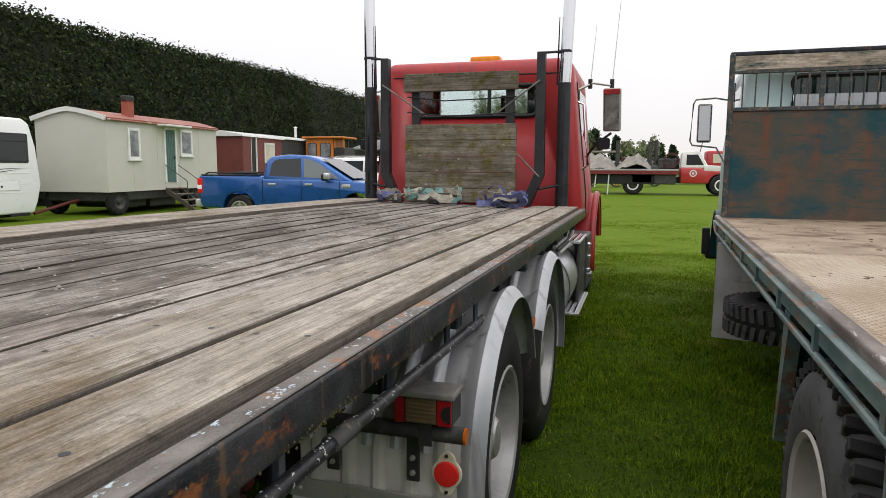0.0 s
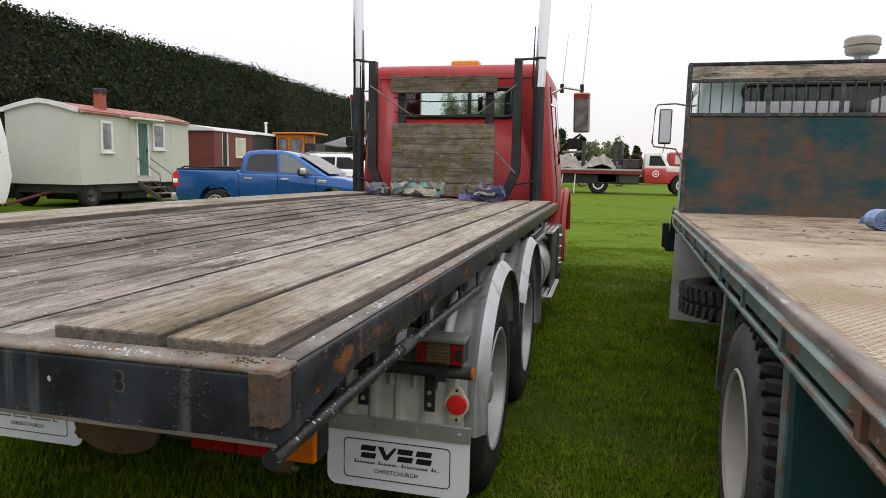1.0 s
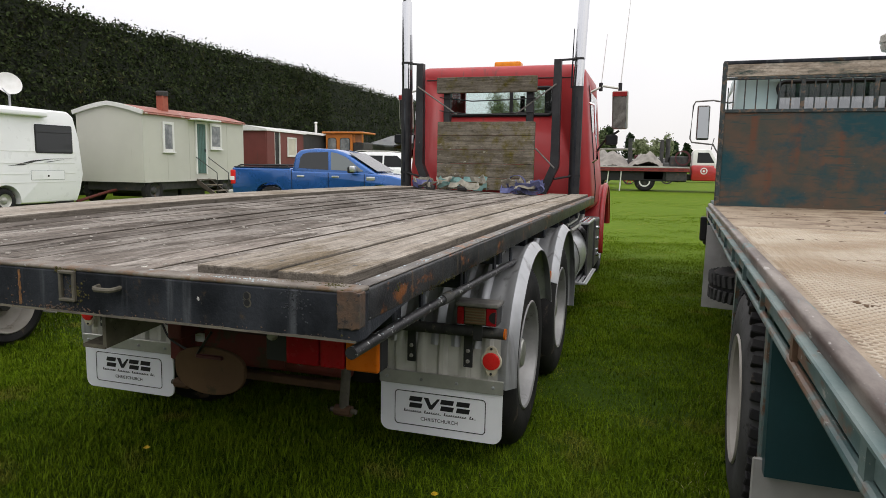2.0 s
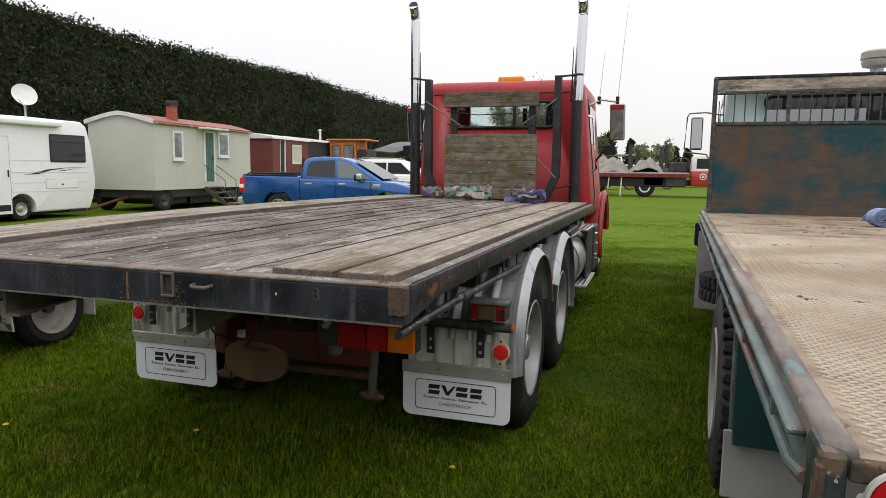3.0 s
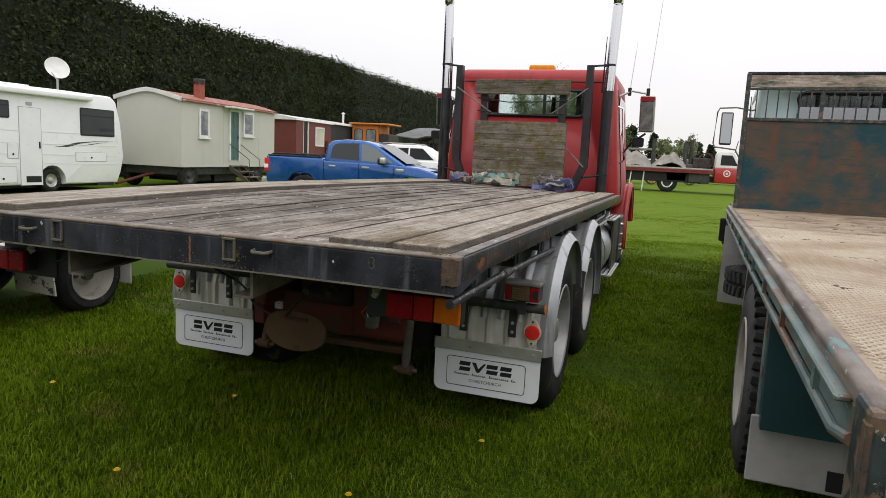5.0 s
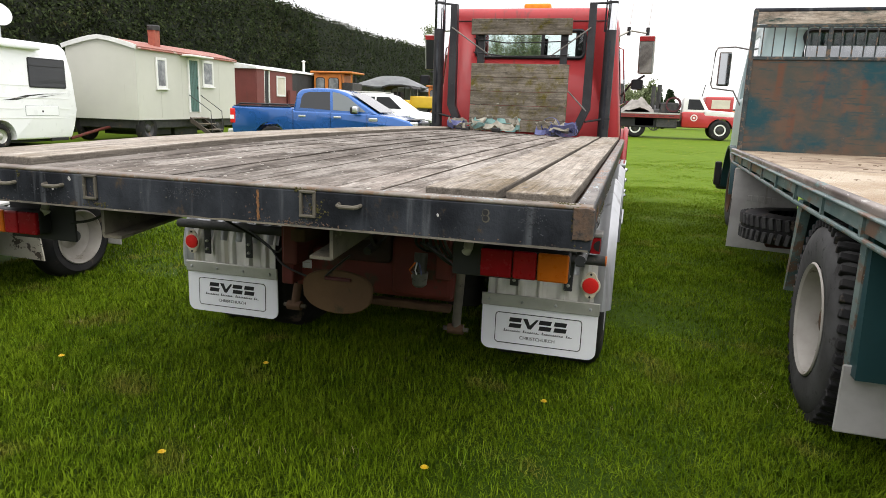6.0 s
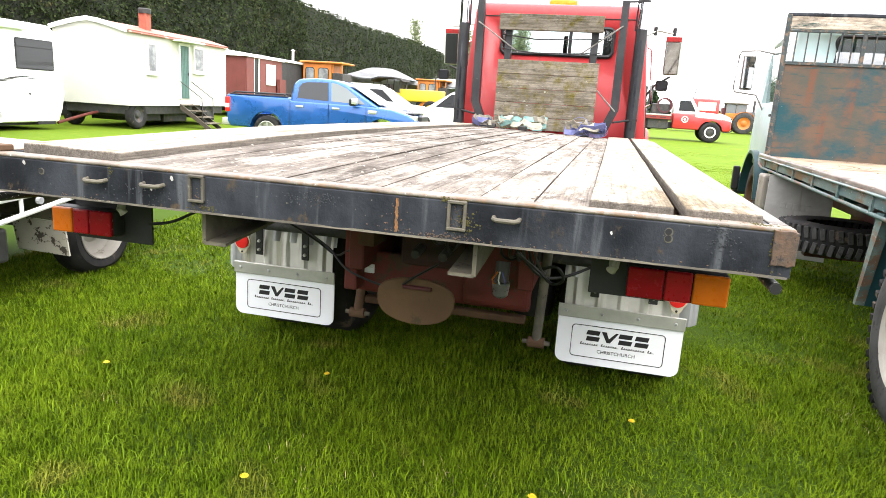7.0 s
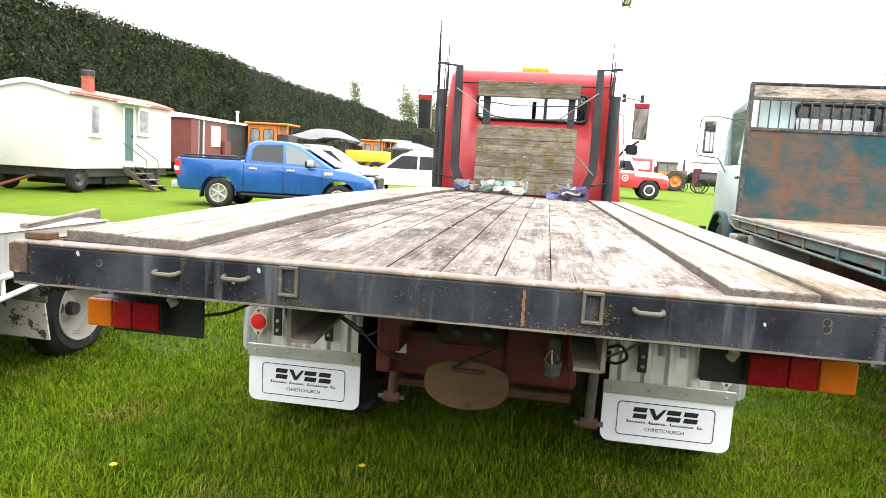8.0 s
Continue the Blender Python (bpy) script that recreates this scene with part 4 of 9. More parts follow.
random.seed(4)
part("wedge_block", boxed(-1.240, -1.165, 0.0, 0.05, 1.2035, 1.224, 0.004, 2), "earth", red, "brown wooden wedge block")
raised = []
for x0, x1, y0, zt in ((0.960, 1.144, 0.032, 1.222), (0.718, 0.933, 0.048, 1.221), (-0.985, -0.775, 0.075, 1.222), (-1.190, -0.992, 0.110, 1.221)):
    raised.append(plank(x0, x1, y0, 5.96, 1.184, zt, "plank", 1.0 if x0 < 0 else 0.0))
for k in range(10):
    x0 = -0.768 + k * 0.1483
    cutat = 2.2 + 2.4 * random.random()
    zt = 1.197 + 0.004 * (random.random() - 0.5)
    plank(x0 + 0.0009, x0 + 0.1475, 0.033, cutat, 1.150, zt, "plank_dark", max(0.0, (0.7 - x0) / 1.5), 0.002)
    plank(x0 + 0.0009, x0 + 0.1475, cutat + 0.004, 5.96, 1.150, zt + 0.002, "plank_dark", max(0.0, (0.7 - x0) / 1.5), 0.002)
for p, (bx0, bx1, bz) in zip(raised, ((0.957, 1.142, 1.2223), (0.718, 0.934, 1.2213), (-0.985, -0.775, 1.2223), (-1.190, -0.992, 1.2213))):
    for yy in (0.16, 0.72, 1.5, 2.4, 3.3, 4.3, 5.3):
        for q in (0.2, 0.75):
            h = rod(bmesh.new(), (bx0 + (bx1 - bx0) * q, yy + 0.03 * q, 1.205), (bx0 + (bx1 - bx0) * q, yy + 0.03 * q, bz + (crown(yy) if bx0 < 0 else 0.0)), 0.007, 10)
            part("bolt_hole", h, "ink", p)
# underside of the deck so that no sky shows between the planks
part("deck_underlay", boxed(-1.15, 1.15, 0.03, 5.95, 1.12, 1.145, 0.002), "earth", red)
# cross members under the deck
for k in range(9):
    y = 0.35 + 0.66 * k
    part("cross_member", boxed(-1.15, 1.15, y - 0.03, y + 0.03, 1.03, 1.115, 0.004), "steel", red)
# chassis rails, cut at a slant behind
for x in (-0.44, 0.42):
    bm = bmesh.new()
    prism(bm, [(0.03, 1.085), (1.05, 1.085), (1.05, 1.065), (0.03, 0.972)], x - 0.006, x + 0.006, "x")
    prism(bm, [(0.03, 0.979), (1.05, 1.072), (1.05, 1.064), (0.03, 0.969)], x - 0.075 if x > 0 else x, x if x > 0 else x + 0.075, "x")
    part("chassis_rail", bm, "lichen_steel", red, "dirty lichen-stained tapered rail")
long_rails = bmesh.new()
for x in (-0.43, 0.43):
    box(long_rails, x - 0.04, x + 0.04, 1.3, 10.2, 0.60, 0.86, 0.008)
part("main_frame", long_rails, "frame_red", red)
# rear end of the chassis: red cross panel, cushions, brake pot, shock absorbers, spare disc
xp = part("cross_panel", boxed(-0.50, 0.445, 1.50, 1.56, 0.43, 0.66, 0.02, 3), "frame_red", red, "dusty red cross panel")
part("panel_post", boxed(-0.525, -0.452, 1.38, 1.50, 0.465, 0.95, 0.012, 2), "frame_red", xp)
part("panel_step", boxed(0.10, 0.450, 1.44, 1.51, 0.452, 0.78, 0.03, 3), "frame_red", xp)
part("panel_block", boxed(-0.425, -0.335, 1.30, 1.50, 0.728, 0.80, 0.006, 2), "earth", xp)
part("lower_bar", boxed(-0.44, 0.43, 1.47, 1.53, 0.375, 0.415, 0.010, 2), "earth", xp)
part("notice", boxed(-0.451, -0.397, 1.488, 1.499, 0.541, 0.588, 0.001), "flap", xp, "small pale notice")
part("notice_line", boxed(-0.445, -0.405, 1.4875, 1.4885, 0.572, 0.576), "guard_back", xp)
# dark plate added in place of the shaded opening above the panel
part("upper_plate", boxed(-0.50, 0.46, 1.85, 1.88, 0.60, 1.02, 0.006), "dark_red", red, "dark red plate in place of the shaded opening")
pts = [(-0.04 + 0.185 * math.cos(a), 0.565 + (0.125 if math.sin(a) < 0 else 0.095) * (abs(math.sin(a)) ** 0.75) * (1 if math.sin(a) > 0 else -1)) for a in (2 * math.pi * k / 40 for k in range(40))]
part("hanging_plate", prism(bmesh.new(), pts, 1.06, 1.085, "y", 0.006), "ochre", red, "brown rounded plate")
part("plate_bar", boxed(-0.10, 0.04, 1.045, 1.062, 0.61, 0.628, 0.004), "maroon", red)
part("rear_coupling", boxed(-0.24, 0.10, 1.42, 1.80, 0.62, 0.84, 0.04, 3), "dark_red", red)
for x in (-0.12, 0.02):
    part("coupling_jaw", rod(bmesh.new(), (x, 1.30, 0.715), (x, 1.45, 0.735), 0.022, 14), "iron", red)
pot = part("filter_bowl", lathe(bmesh.new(), [(-0.040, 0.0), (-0.036, 0.022), (-0.024, 0.036), (0.016, 0.041), (0.030, 0.043), (0.040, 0.043), (0.042, 0.0)], (0.325, 1.25, 0.606), "z", 24), "bowl", red, "cloudy plastic filter bowl", smooth=True)
part("bowl_head", rod(bmesh.new(), (0.325, 1.25, 0.645), (0.325, 1.27, 0.74), 0.034, 14), "iron", pot)
for k, c in enumerate(("amber", "flap", "strap_blue")):
    part("wire", pipe(bmesh.new(), [(0.30 + 0.025 * k, 1.20, 0.645), (0.29 + 0.03 * k, 1.19, 0.668), (0.31 + 0.01 * k, 1.22, 0.70)], 0.004, 6), c, pot)
for x, xt, y, z0, z1, r in ((-0.432, -0.432, 1.36, 0.355, 0.47, 0.024), (0.510, 0.528, 1.30, 0.355, 0.86, 0.023)):
    sh = part("shock_absorber", rod(bmesh.new(), (x, y, z0), (xt, y + 0.04, z1), r, 14), "lichen_steel" if x > 0 else "earth", red, smooth=True)
    if x > 0:
        part("shock_rod", rod(bmesh.new(), (xt, y + 0.04, z1), (xt + 0.01, y + 0.08, 1.06), 0.014, 10), "iron", sh)
    part("shock_eye", rod(bmesh.new(), (x - 0.040, y, z0), (x + 0.040, y, z0), 0.026, 14), "earth", sh)
    part("pivot_pin", rod(bmesh.new(), (x - 0.065, y, z0), (x + 0.065, y, z0), 0.012, 10), "lichen_steel", sh)
for yy in (2.12, 3.37):
    ax = bmesh.new()
    rod(ax, (-1.0, yy, 0.50), (1.0, yy, 0.50), 0.075, 16)
    lathe(ax, [(-0.2, 0.08), (-0.1, 0.2), (0.1, 0.2), (0.2, 0.08)], (0, yy, 0.52), "x", 20)
    part("axle", ax, "iron", red, smooth=True)
    for sx in (-1, 1):
        bag = lathe(bmesh.new(), [(-0.13, 0.06), (-0.12, 0.11), (-0.05, 0.125), (0.0, 0.11), (0.05, 0.125), (0.12, 0.11), (0.13, 0.06)], (sx * 0.43, yy - 0.33, 0.48), "z", 20)
        part("air_bag", bag, "rubber", red, smooth=True)
# wheels, guards, flaps; the running gear sits a little off the deck's middle
for sx in (1, -1):
    off = 0.0 if sx > 0 else 0.056
    for yy in (2.12, 3.37):
        dual_wheel(red, yy, 0.478 if yy < 3 else 0.490, sx, x_out=1.222 + off)
    for yy in (2.12, 3.37):
        g = mud_guard(red, sx, yy, 0.515, 0.55, 0.60 + off, 1.262 + off, 0.66 if yy < 3 else 0.75, 0.40 if yy > 3 else 0.68, 5, 0.46 if yy < 3 else None)
    # flat corrugated back of the rear guard
    bm = bmesh.new()
    steps, rows = 72, []
    for zz, yb in ((0.44, 1.572), (0.62, 1.574), (0.70, 1.598)):
        row = []
        for k in range(steps + 1):
            u = k / steps
            c = abs(((u * 5.2 + 0.4) % 1.0) - 0.5) * 2
            dep = 0.018 * max(0.0, min(1.0, (c - 0.55) / 0.25))
            row.append(bm.verts.new((sx * (0.615 + off + 0.572 * u), yb - dep, zz)))
        rows.append(row)
    for a, b in zip(rows, rows[1:]):
        for k in range(steps):
            bm.faces.new((a[k], a[k + 1], b[k + 1], b[k]))
    bmesh.ops.recalc_face_normals(bm, faces=bm.faces[:])
    bmesh.ops.solidify(bm, geom=bm.faces[:], thickness=0.005)
    part("guard_back", bm, "guard_back", red, "ribbed dusty alloy panel", smooth=True)
    x0, x1 = sorted((sx * (0.592 + off), sx * (1.204 + off)))
    logo_flap(red, x0, x1, 1.548, 0.187, 0.487)
    round_lamp(red, sx * (1.152 + off * 0.9), 1.520, 0.596 if sx > 0 else 0.622, 0.041)
    for bx in (0.76 + off, 1.04 + off):
        bkt = part("guard_bracket", boxed(*sorted((sx * (bx - 0.022), sx * (bx + 0.022))), 1.520, 1.530, 0.555, 0.735, 0.003), "black", red)
        for zz in (0.585, 0.635, 0.715):
            part("bolt", lathe(bmesh.new(), [(-0.012, 0.0), (-0.011, 0.007), (0, 0.010)], (sx * bx, 1.520, zz), "y", 8), "strip", bkt)
tube = part("guard_stay", rod(bmesh.new(), (0.45, 1.50, 0.735), (1.215, 1.50, 0.735), 0.026, 16), "dusty_tube", red, smooth=True)
part("end_cap", rod(bmesh.new(), (1.214, 1.50, 0.735), (1.222, 1.50, 0.735), 0.026, 16), "amber", tube)
part("guard_stay", rod(bmesh.new(), (-0.45, 1.50, 0.735), (-1.27, 1.50, 0.735), 0.026, 16), "dusty_tube", red, smooth=True)
stay2 = part("guard_stay", rod(bmesh.new(), (0.5, 2.70, 0.83), (1.235, 2.70, 0.83), 0.026, 16), "dusty_tube", red, smooth=True)
part("end_cap", rod(bmesh.new(), (1.234, 2.70, 0.83), (1.242, 2.70, 0.83), 0.026, 16), "amber", stay2)
# small marker box on the stay
lb = part("marker_lamp", boxed(1.003, 1.188, 1.455, 1.555, 0.776, 0.864, 0.006, 2), "iron", red, "grimy number lamp box")
part("top_cover", boxed(0.996, 1.195, 1.440, 1.56, 0.860, 0.880, 0.006, 2), "grey_cover", lb, "dusty grey cover")
for xa, xb in ((1.005, 1.036), (1.140, 1.186)):
    part("lens", boxed(xa, xb, 1.445, 1.456, 0.778, 0.858, 0.003), "red_mid", lb)
part("dark_spot", prism(bmesh.new(), [(1.184, 0.845)] + [(1.184 - 0.030 * math.sin(radians(a)), 0.818 + 0.027 * math.cos(radians(a))) for a in range(20, 161, 20)] + [(1.184, 0.791)], 1.443, 1.446, "y"), "ink", lb)
face = part("face", boxed(1.040, 1.137, 1.449, 1.456, 0.780, 0.857, 0.002), mat("grimy_yellow_face", (0.13, 0.11, 0.050), (0.085, 0.072, 0.038), 0.5, 0, 30), lb, "grimy ochre face")
for k in range(6):
    part("slat", boxed(1.042, 1.135, 1.4465, 1.4495, 0.784 + 0.0125 * k, 0.791 + 0.0125 * k, 0.001), "ochre", face)
part("clamp_plate", boxed(1.075, 1.118, 1.470, 1.478, 0.700, 0.780, 0.002), "black", lb)
# long tie bar hung under the side beam
for sx in (1, -1):
    tb = part("tie_bar", pipe(bmesh.new(), [(sx * 1.184, -0.024, 1.052), (sx * 1.182, 0.6, 1.048), (sx * 1.176, 1.3, 1.03), (sx * 1.170, 1.93, 1.012)], 0.0150, 12), "chipped_tube", red, "chipped black tube", smooth=True)
    part("tube_band", rod(bmesh.new(), (sx * 1.1815, 0.66, 1.0473), (sx * 1.1810, 0.76, 1.0448), 0.0185, 14), "dusty_tube", tb, smooth=True)
    for yy in (0.5, 0.98, 1.45, 1.8):
        part("hanger", boxed(*sorted((sx * 1.166, sx * 1.174)), yy - 0.02, yy + 0.02, 1.015, 1.10, 0.001), "steel", tb)
    if sx > 0:
        flakes("paint_specks", [(1.184, 0.17, 0.005, 0.035, 46, 0.0030), (1.183, 0.70, 0.005, 0.05, 40, 0.0028), (1.182, 0.40, 0.005, 0.12, 16, 0.0024)], "pale_chip", "pale chipped paint", 18, "top", 1.0615, tb)
    part("open_end", rod(bmesh.new(), (sx * 1.184, -0.0245, 1.052), (sx * 1.184, -0.0255, 1.052), 0.012, 12), "ink", tb)
# tail lamps hung under the rear beam
for sx in (1, -1):
    a, b, dz = (0.846, 1.134, 0.0) if sx > 0 else (-0.975, -1.232, -0.022)
    board = part("lamp_board", boxed(*((0.735, 0.97) if sx > 0 else (-1.19, -0.858)), 0.325, 0.335, 0.893 if sx > 0 else 0.862, 1.085, 0.002), "trim_black", red, "black rubber board")
    lamp = part("tail_lamp", boxed(*sorted((a, b)), 0.265, 0.325, 0.912 + dz, 1.008 + dz, 0.008, 2), "trim_black", red, "long red and amber tail lamp")
    for u0, u1, mt in ((0.0, 0.37, "red_lens"), (0.375, 0.645, "red_mid"), (0.65, 1.0, "amber")):
        xa, xb = a + (b - a) * u0, a + (b - a) * u1
        part("lens", boxed(*sorted((xa + 0.001 * sx, xb - 0.001 * sx)), 0.250, 0.268, 0.914 + dz, 1.006 + dz, 0.006, 2), mt, lamp)
    part("hook", pipe(bmesh.new(), [(a - 0.04 * sx, 0.30, 1.08), (a - 0.04 * sx, 0.27, 1.03), (a - 0.043 * sx, 0.255, 1.0), (a - 0.05 * sx, 0.262, 0.985)], 0.016, 10), "wheel_cream", board, smooth=True)
# wires
cable("cable", [(-0.858, 0.31, 0.945), (-0.76, 0.32, 0.965), (-0.62, 0.33, 1.03), (-0.50, 0.4, 1.045), (-0.40, 0.5, 1.06)], 0.006, "trim_black", red)
cable("cable", [(-0.585, 0.34, 1.07), (-0.575, 0.335, 1.00), (-0.56, 0.33, 0.945)], 0.006, "trim_black", red)
cable("cable", [(-0.95, 0.6, 1.08), (-0.88, 1.1, 0.92), (-0.74, 1.46, 0.70), (-0.62, 1.48, 0.62), (-0.53, 1.40, 0.66), (-0.46, 1.35, 0.70)], 0.006, "trim_black", red)
cable("cable", [(-0.78, 1.47, 0.73), (-0.62, 1.42, 0.66), (-0.50, 1.36, 0.58), (-0.30, 1.30, 0.54), (-0.14, 1.10, 0.60), (-0.02, 1.00, 0.69), (0.10, 0.9, 0.78)], 0.006, "trim_black", red)
cable("cable", [(0.42, 0.95, 0.86), (0.50, 1.1, 0.76), (0.57, 1.12, 0.70), (0.62, 1.06, 0.74), (0.59, 1.02, 0.80), (0.53, 1.05, 0.78)], 0.007, "trim_black", red)
cable("cable", [(0.42, 1.05, 0.84), (0.50, 1.18, 0.72), (0.60, 1.30, 0.69), (0.74, 1.40, 0.74), (0.86, 1.40, 0.82)], 0.007, "trim_black", red)
for k in range(6):
    cable("air_line", [(0.36 + 0.03 * k, 1.1, 1.04), (0.35 + 0.025 * k, 1.14, 0.90 - 0.01 * k), (0.32 + 0.04 * k, 1.2 + 0.02 * k, 0.80 - 0.02 * k), (0.36 + 0.03 * k, 1.34, 0.74 + 0.03 * k), (0.44, 1.43, 0.80)], 0.007, "iron" if k % 2 else "trim_black", red)
for k in range(3):
    cable("air_line", [(-0.20 + 0.12 * k, 1.2, 1.06), (-0.16 + 0.10 * k, 1.25, 0.90), (-0.08 + 0.06 * k, 1.36, 0.80 - 0.03 * k), (0.02 + 0.05 * k, 1.46, 0.84)], 0.009, "iron", red)
# fuel tank, steps and side boxes behind the cab
tank = part("fuel_tank", lathe(bmesh.new(), [(4.20, 0.0), (4.21, 0.22), (4.23, 0.29), (4.27, 0.315), (5.75, 0.315), (5.79, 0.29), (5.80, 0.0)], (0.90, 0, 0.66), "y", 40), "alloy_bright", red, "polished silver fuel tank", smooth=True)
for yy in (4.62, 5.35):
    part("tank_strap", lathe(bmesh.new(), [(yy - 0.03, 0.319), (yy + 0.03, 0.319)], (0.90, 0, 0.66), "y", 40), "black_rubber", tank)
for z, y0, y1, x1 in ((0.985, 5.05, 5.75, 1.25), (0.43, 4.85, 5.85, 1.27)):
    stp = part("step", boxed(1.03, x1, y0, y1, z - 0.02, z, 0.004), "alloy_bright", red, "ribbed alloy step")
    for k in range(5):
        xx = 1.05 + 0.043 * k
        part("tread_rib", boxed(xx, xx + 0.018, y0 + 0.02, y1 - 0.02, z, z + 0.006, 0.002), "chrome", stp)
part("step_panel", boxed(1.20, 1.225, 5.3, 5.9, 0.40, 0.98, 0.01), "iron", red)
for k in range(4):
    part("hose", pipe(bmesh.new(), [(1.10 + 0.02 * k, 4.4, 1.02 - 0.02 * k), (1.12 + 0.015 * k, 5.0, 1.04 - 0.025 * k), (1.05 + 0.02 * k, 5.9, 1.06 - 0.02 * k)], 0.013, 8), "strip" if k % 2 else "black_rubber", red, smooth=True)
for yy, zz in ((6.02, 0.86), (6.05, 0.74), (6.0, 0.62), (6.08, 0.56)):
    part("chrome_fitting", lathe(bmesh.new(), [(-0.03, 0.014), (-0.02, 0.022), (0.012, 0.022), (0.022, 0.014), (0.030, 0.0)], (1.25, yy, zz), "x", 16), "chrome", red, smooth=True)
part("battery_box", boxed(0.95, 1.24, 5.95, 6.5, 0.42, 0.95, 0.02, 2), "iron", red)

# headboard of old boards
hb = bpy.data.objects.new("headboard", None)
scene.collection.objects.link(hb)
hb.parent = red
tagged(hb, "mossy grey plank headboard lashed upright")
for x in (-0.52, 0.45):
    part("upright", boxed(x - 0.04, x + 0.04, 6.06, 6.13, 1.2, 2.48, 0.006), "black", hb)
board_z = [1.235, 1.375, 1.535, 1.695, 1.855, 2.012]
for z0, z1 in zip(board_z, board_z[1:]):
    bm = boxed(-0.61, 0.528, 6.0, 6.05, z0 + 0.0012, z1 - 0.0012, 0.005, 2)
    part("board", bm, "board", hb)
part("board", boxed(-0.625, 0.535, 5.99, 6.05, 2.335, 2.51, 0.006, 2), "board", hb)
for z in (2.10, 2.25):
    part("lashing_wire", pipe(bmesh.new(), [(-0.60, 6.04, z + 0.04), (-0.2, 6.0, z - 0.01), (0.2, 6.0, z), (0.52, 6.04, z + 0.02)], 0.007, 6), "trim_black", hb)
for (xa, za), (xb, zb) in (((-0.88, 2.42), (-0.40, 2.10)), ((0.74, 2.42), (0.30, 2.10)), ((0.53, 1.72), (0.75, 1.5))):
    part("stay_rod", rod(bmesh.new(), (xa, 6.06, za), (xb, 6.06, zb), 0.008, 8), "grey_cover", hb)
# exhaust stacks with their black posts
for x, xp, yy, lean, rise in ((0.945, 0.745, 6.32, 0.034, 0.02), (-1.085, -0.865, 6.24, -0.012, 0.05)):
    sxn = 1 if x > 0 else -1
    stack = part("exhaust_pipe", rod(bmesh.new(), (x, yy, 1.2), (x, yy, 2.42), 0.064, 24), "black", red, "black-shielded chrome exhaust stack", smooth=True)
    part("shield_slot", boxed(x - 0.012, x + 0.012, yy - 0.0655, yy - 0.063, 1.3, 2.3), "steel", stack)
    bend = [(x, yy, 2.42), (x + lean, yy, 3.38 + rise)]
    for k in range(1, 8):
        a = radians(9 * k)
        bend.append((x + lean, yy - 0.16 * (1 - math.cos(a)), 3.38 + rise + 0.20 * math.sin(a)))
    bm = pipe(bmesh.new(), bend, 0.060, 20)
    part("chrome_pipe", bm, "chrome", stack, "polished chrome pipe with a turned-back tip", smooth=True)
    tip = Vector(bend[-1])
    part("sooty_mouth", rod(bmesh.new(), tip + Vector((0, -0.001, 0.0)), tip + Vector((0, -0.004, 0.0015)), 0.056, 20), "ink", stack)
    part("drain_rod", rod(bmesh.new(), (x - 0.07 * sxn * (1 if sxn < 0 else 1), yy - 0.02, 2.4), (x - 0.062 * sxn, yy - 0.02, 3.05), 0.011, 8, 0.004), "steel", stack)
    for zz in (1.42, 2.72):
        part("clamp", lathe(bmesh.new(), [(zz - 0.012, 0.069), (zz + 0.012, 0.069)], (x, yy, 0), "z", 24), "trim_black", stack)
        part("clamp_arm", rod(bmesh.new(), (x, yy - 0.03, zz), (xp, 6.1, zz - 0.04), 0.012, 8), "trim_black", stack)
    post = bmesh.new()
    prism(post, [(xp - 0.048, 1.52), (xp - 0.042, 2.69), (xp + 0.036, 2.69), (xp + 0.048, 1.52), (xp + 0.048 - sxn * 0.13, 1.21), (xp - 0.048 - sxn * 0.13, 1.21)], 6.08, 6.17, "y")
    part("stack_post", post, "black", red, "black bent post")
# cab
cab = bmesh.new()
def cab_side(z):
    return 1.16 * (1.0 - 0.115 * max(0.0, (z - 1.3) / 1.25))
box(cab, -1.18, 1.14, 6.50, 8.15, 1.0, 2.715, 0.11, 4)
for v in cab.verts:
    k = max(0.0, (v.co.z - 1.5) / 1.2)
    v.co.x = -0.02 + (v.co.x + 0.02) * cab_side(v.co.z) / 1.16
    if v.co.y < 7.0:
        v.co.y += 0.02 * k
cab_ob = part("cab", cab, "red", red, "rounded faded red cab", smooth=True)
wz0, wz1, wx0, wx1 = 2.125, 2.44, -0.675, 0.645
carve(cab_ob, [boxed(wx0, wx1, 6.3, 6.75, wz0, wz1), boxed(-0.88, 0.82, 7.9, 8.4, 1.95, 2.60), boxed(0.8, 1.2, 6.95, 7.75, 1.95, 2.42), boxed(-1.3, -0.9, 6.95, 7.75, 1.95, 2.42)], 0.04)
part("roof_seam", boxed(-0.93, 0.89, 6.508, 6.53, 2.545, 2.557, 0.003), "dark_red", cab_ob)
def rounded(x0, x1, z0, z1, r):
    pts = []
    for cx, cz, a0 in ((x1 - r, z1 - r, 0), (x0 + r, z1 - r, 90), (x0 + r, z0 + r, 180), (x1 - r, z0 + r, 270)):
        pts += [(cx + r * math.cos(radians(a0 + 15 * k)), cz + r * math.sin(radians(a0 + 15 * k))) for k in range(7)]
    return pts
seal = [(x, 6.512, z) for x, z in rounded(wx0, wx1, wz0, wz1, 0.06)]
part("window_seal", pipe(bmesh.new(), seal + seal[:1], 0.022, 6), "trim_black", cab_ob)
part("rear_window", prism(bmesh.new(), rounded(wx0, wx1, wz0, wz1, 0.06), 6.512, 6.520, "y"), "sky_glass", cab_ob, "wide clear rear window").visible_shadow = False
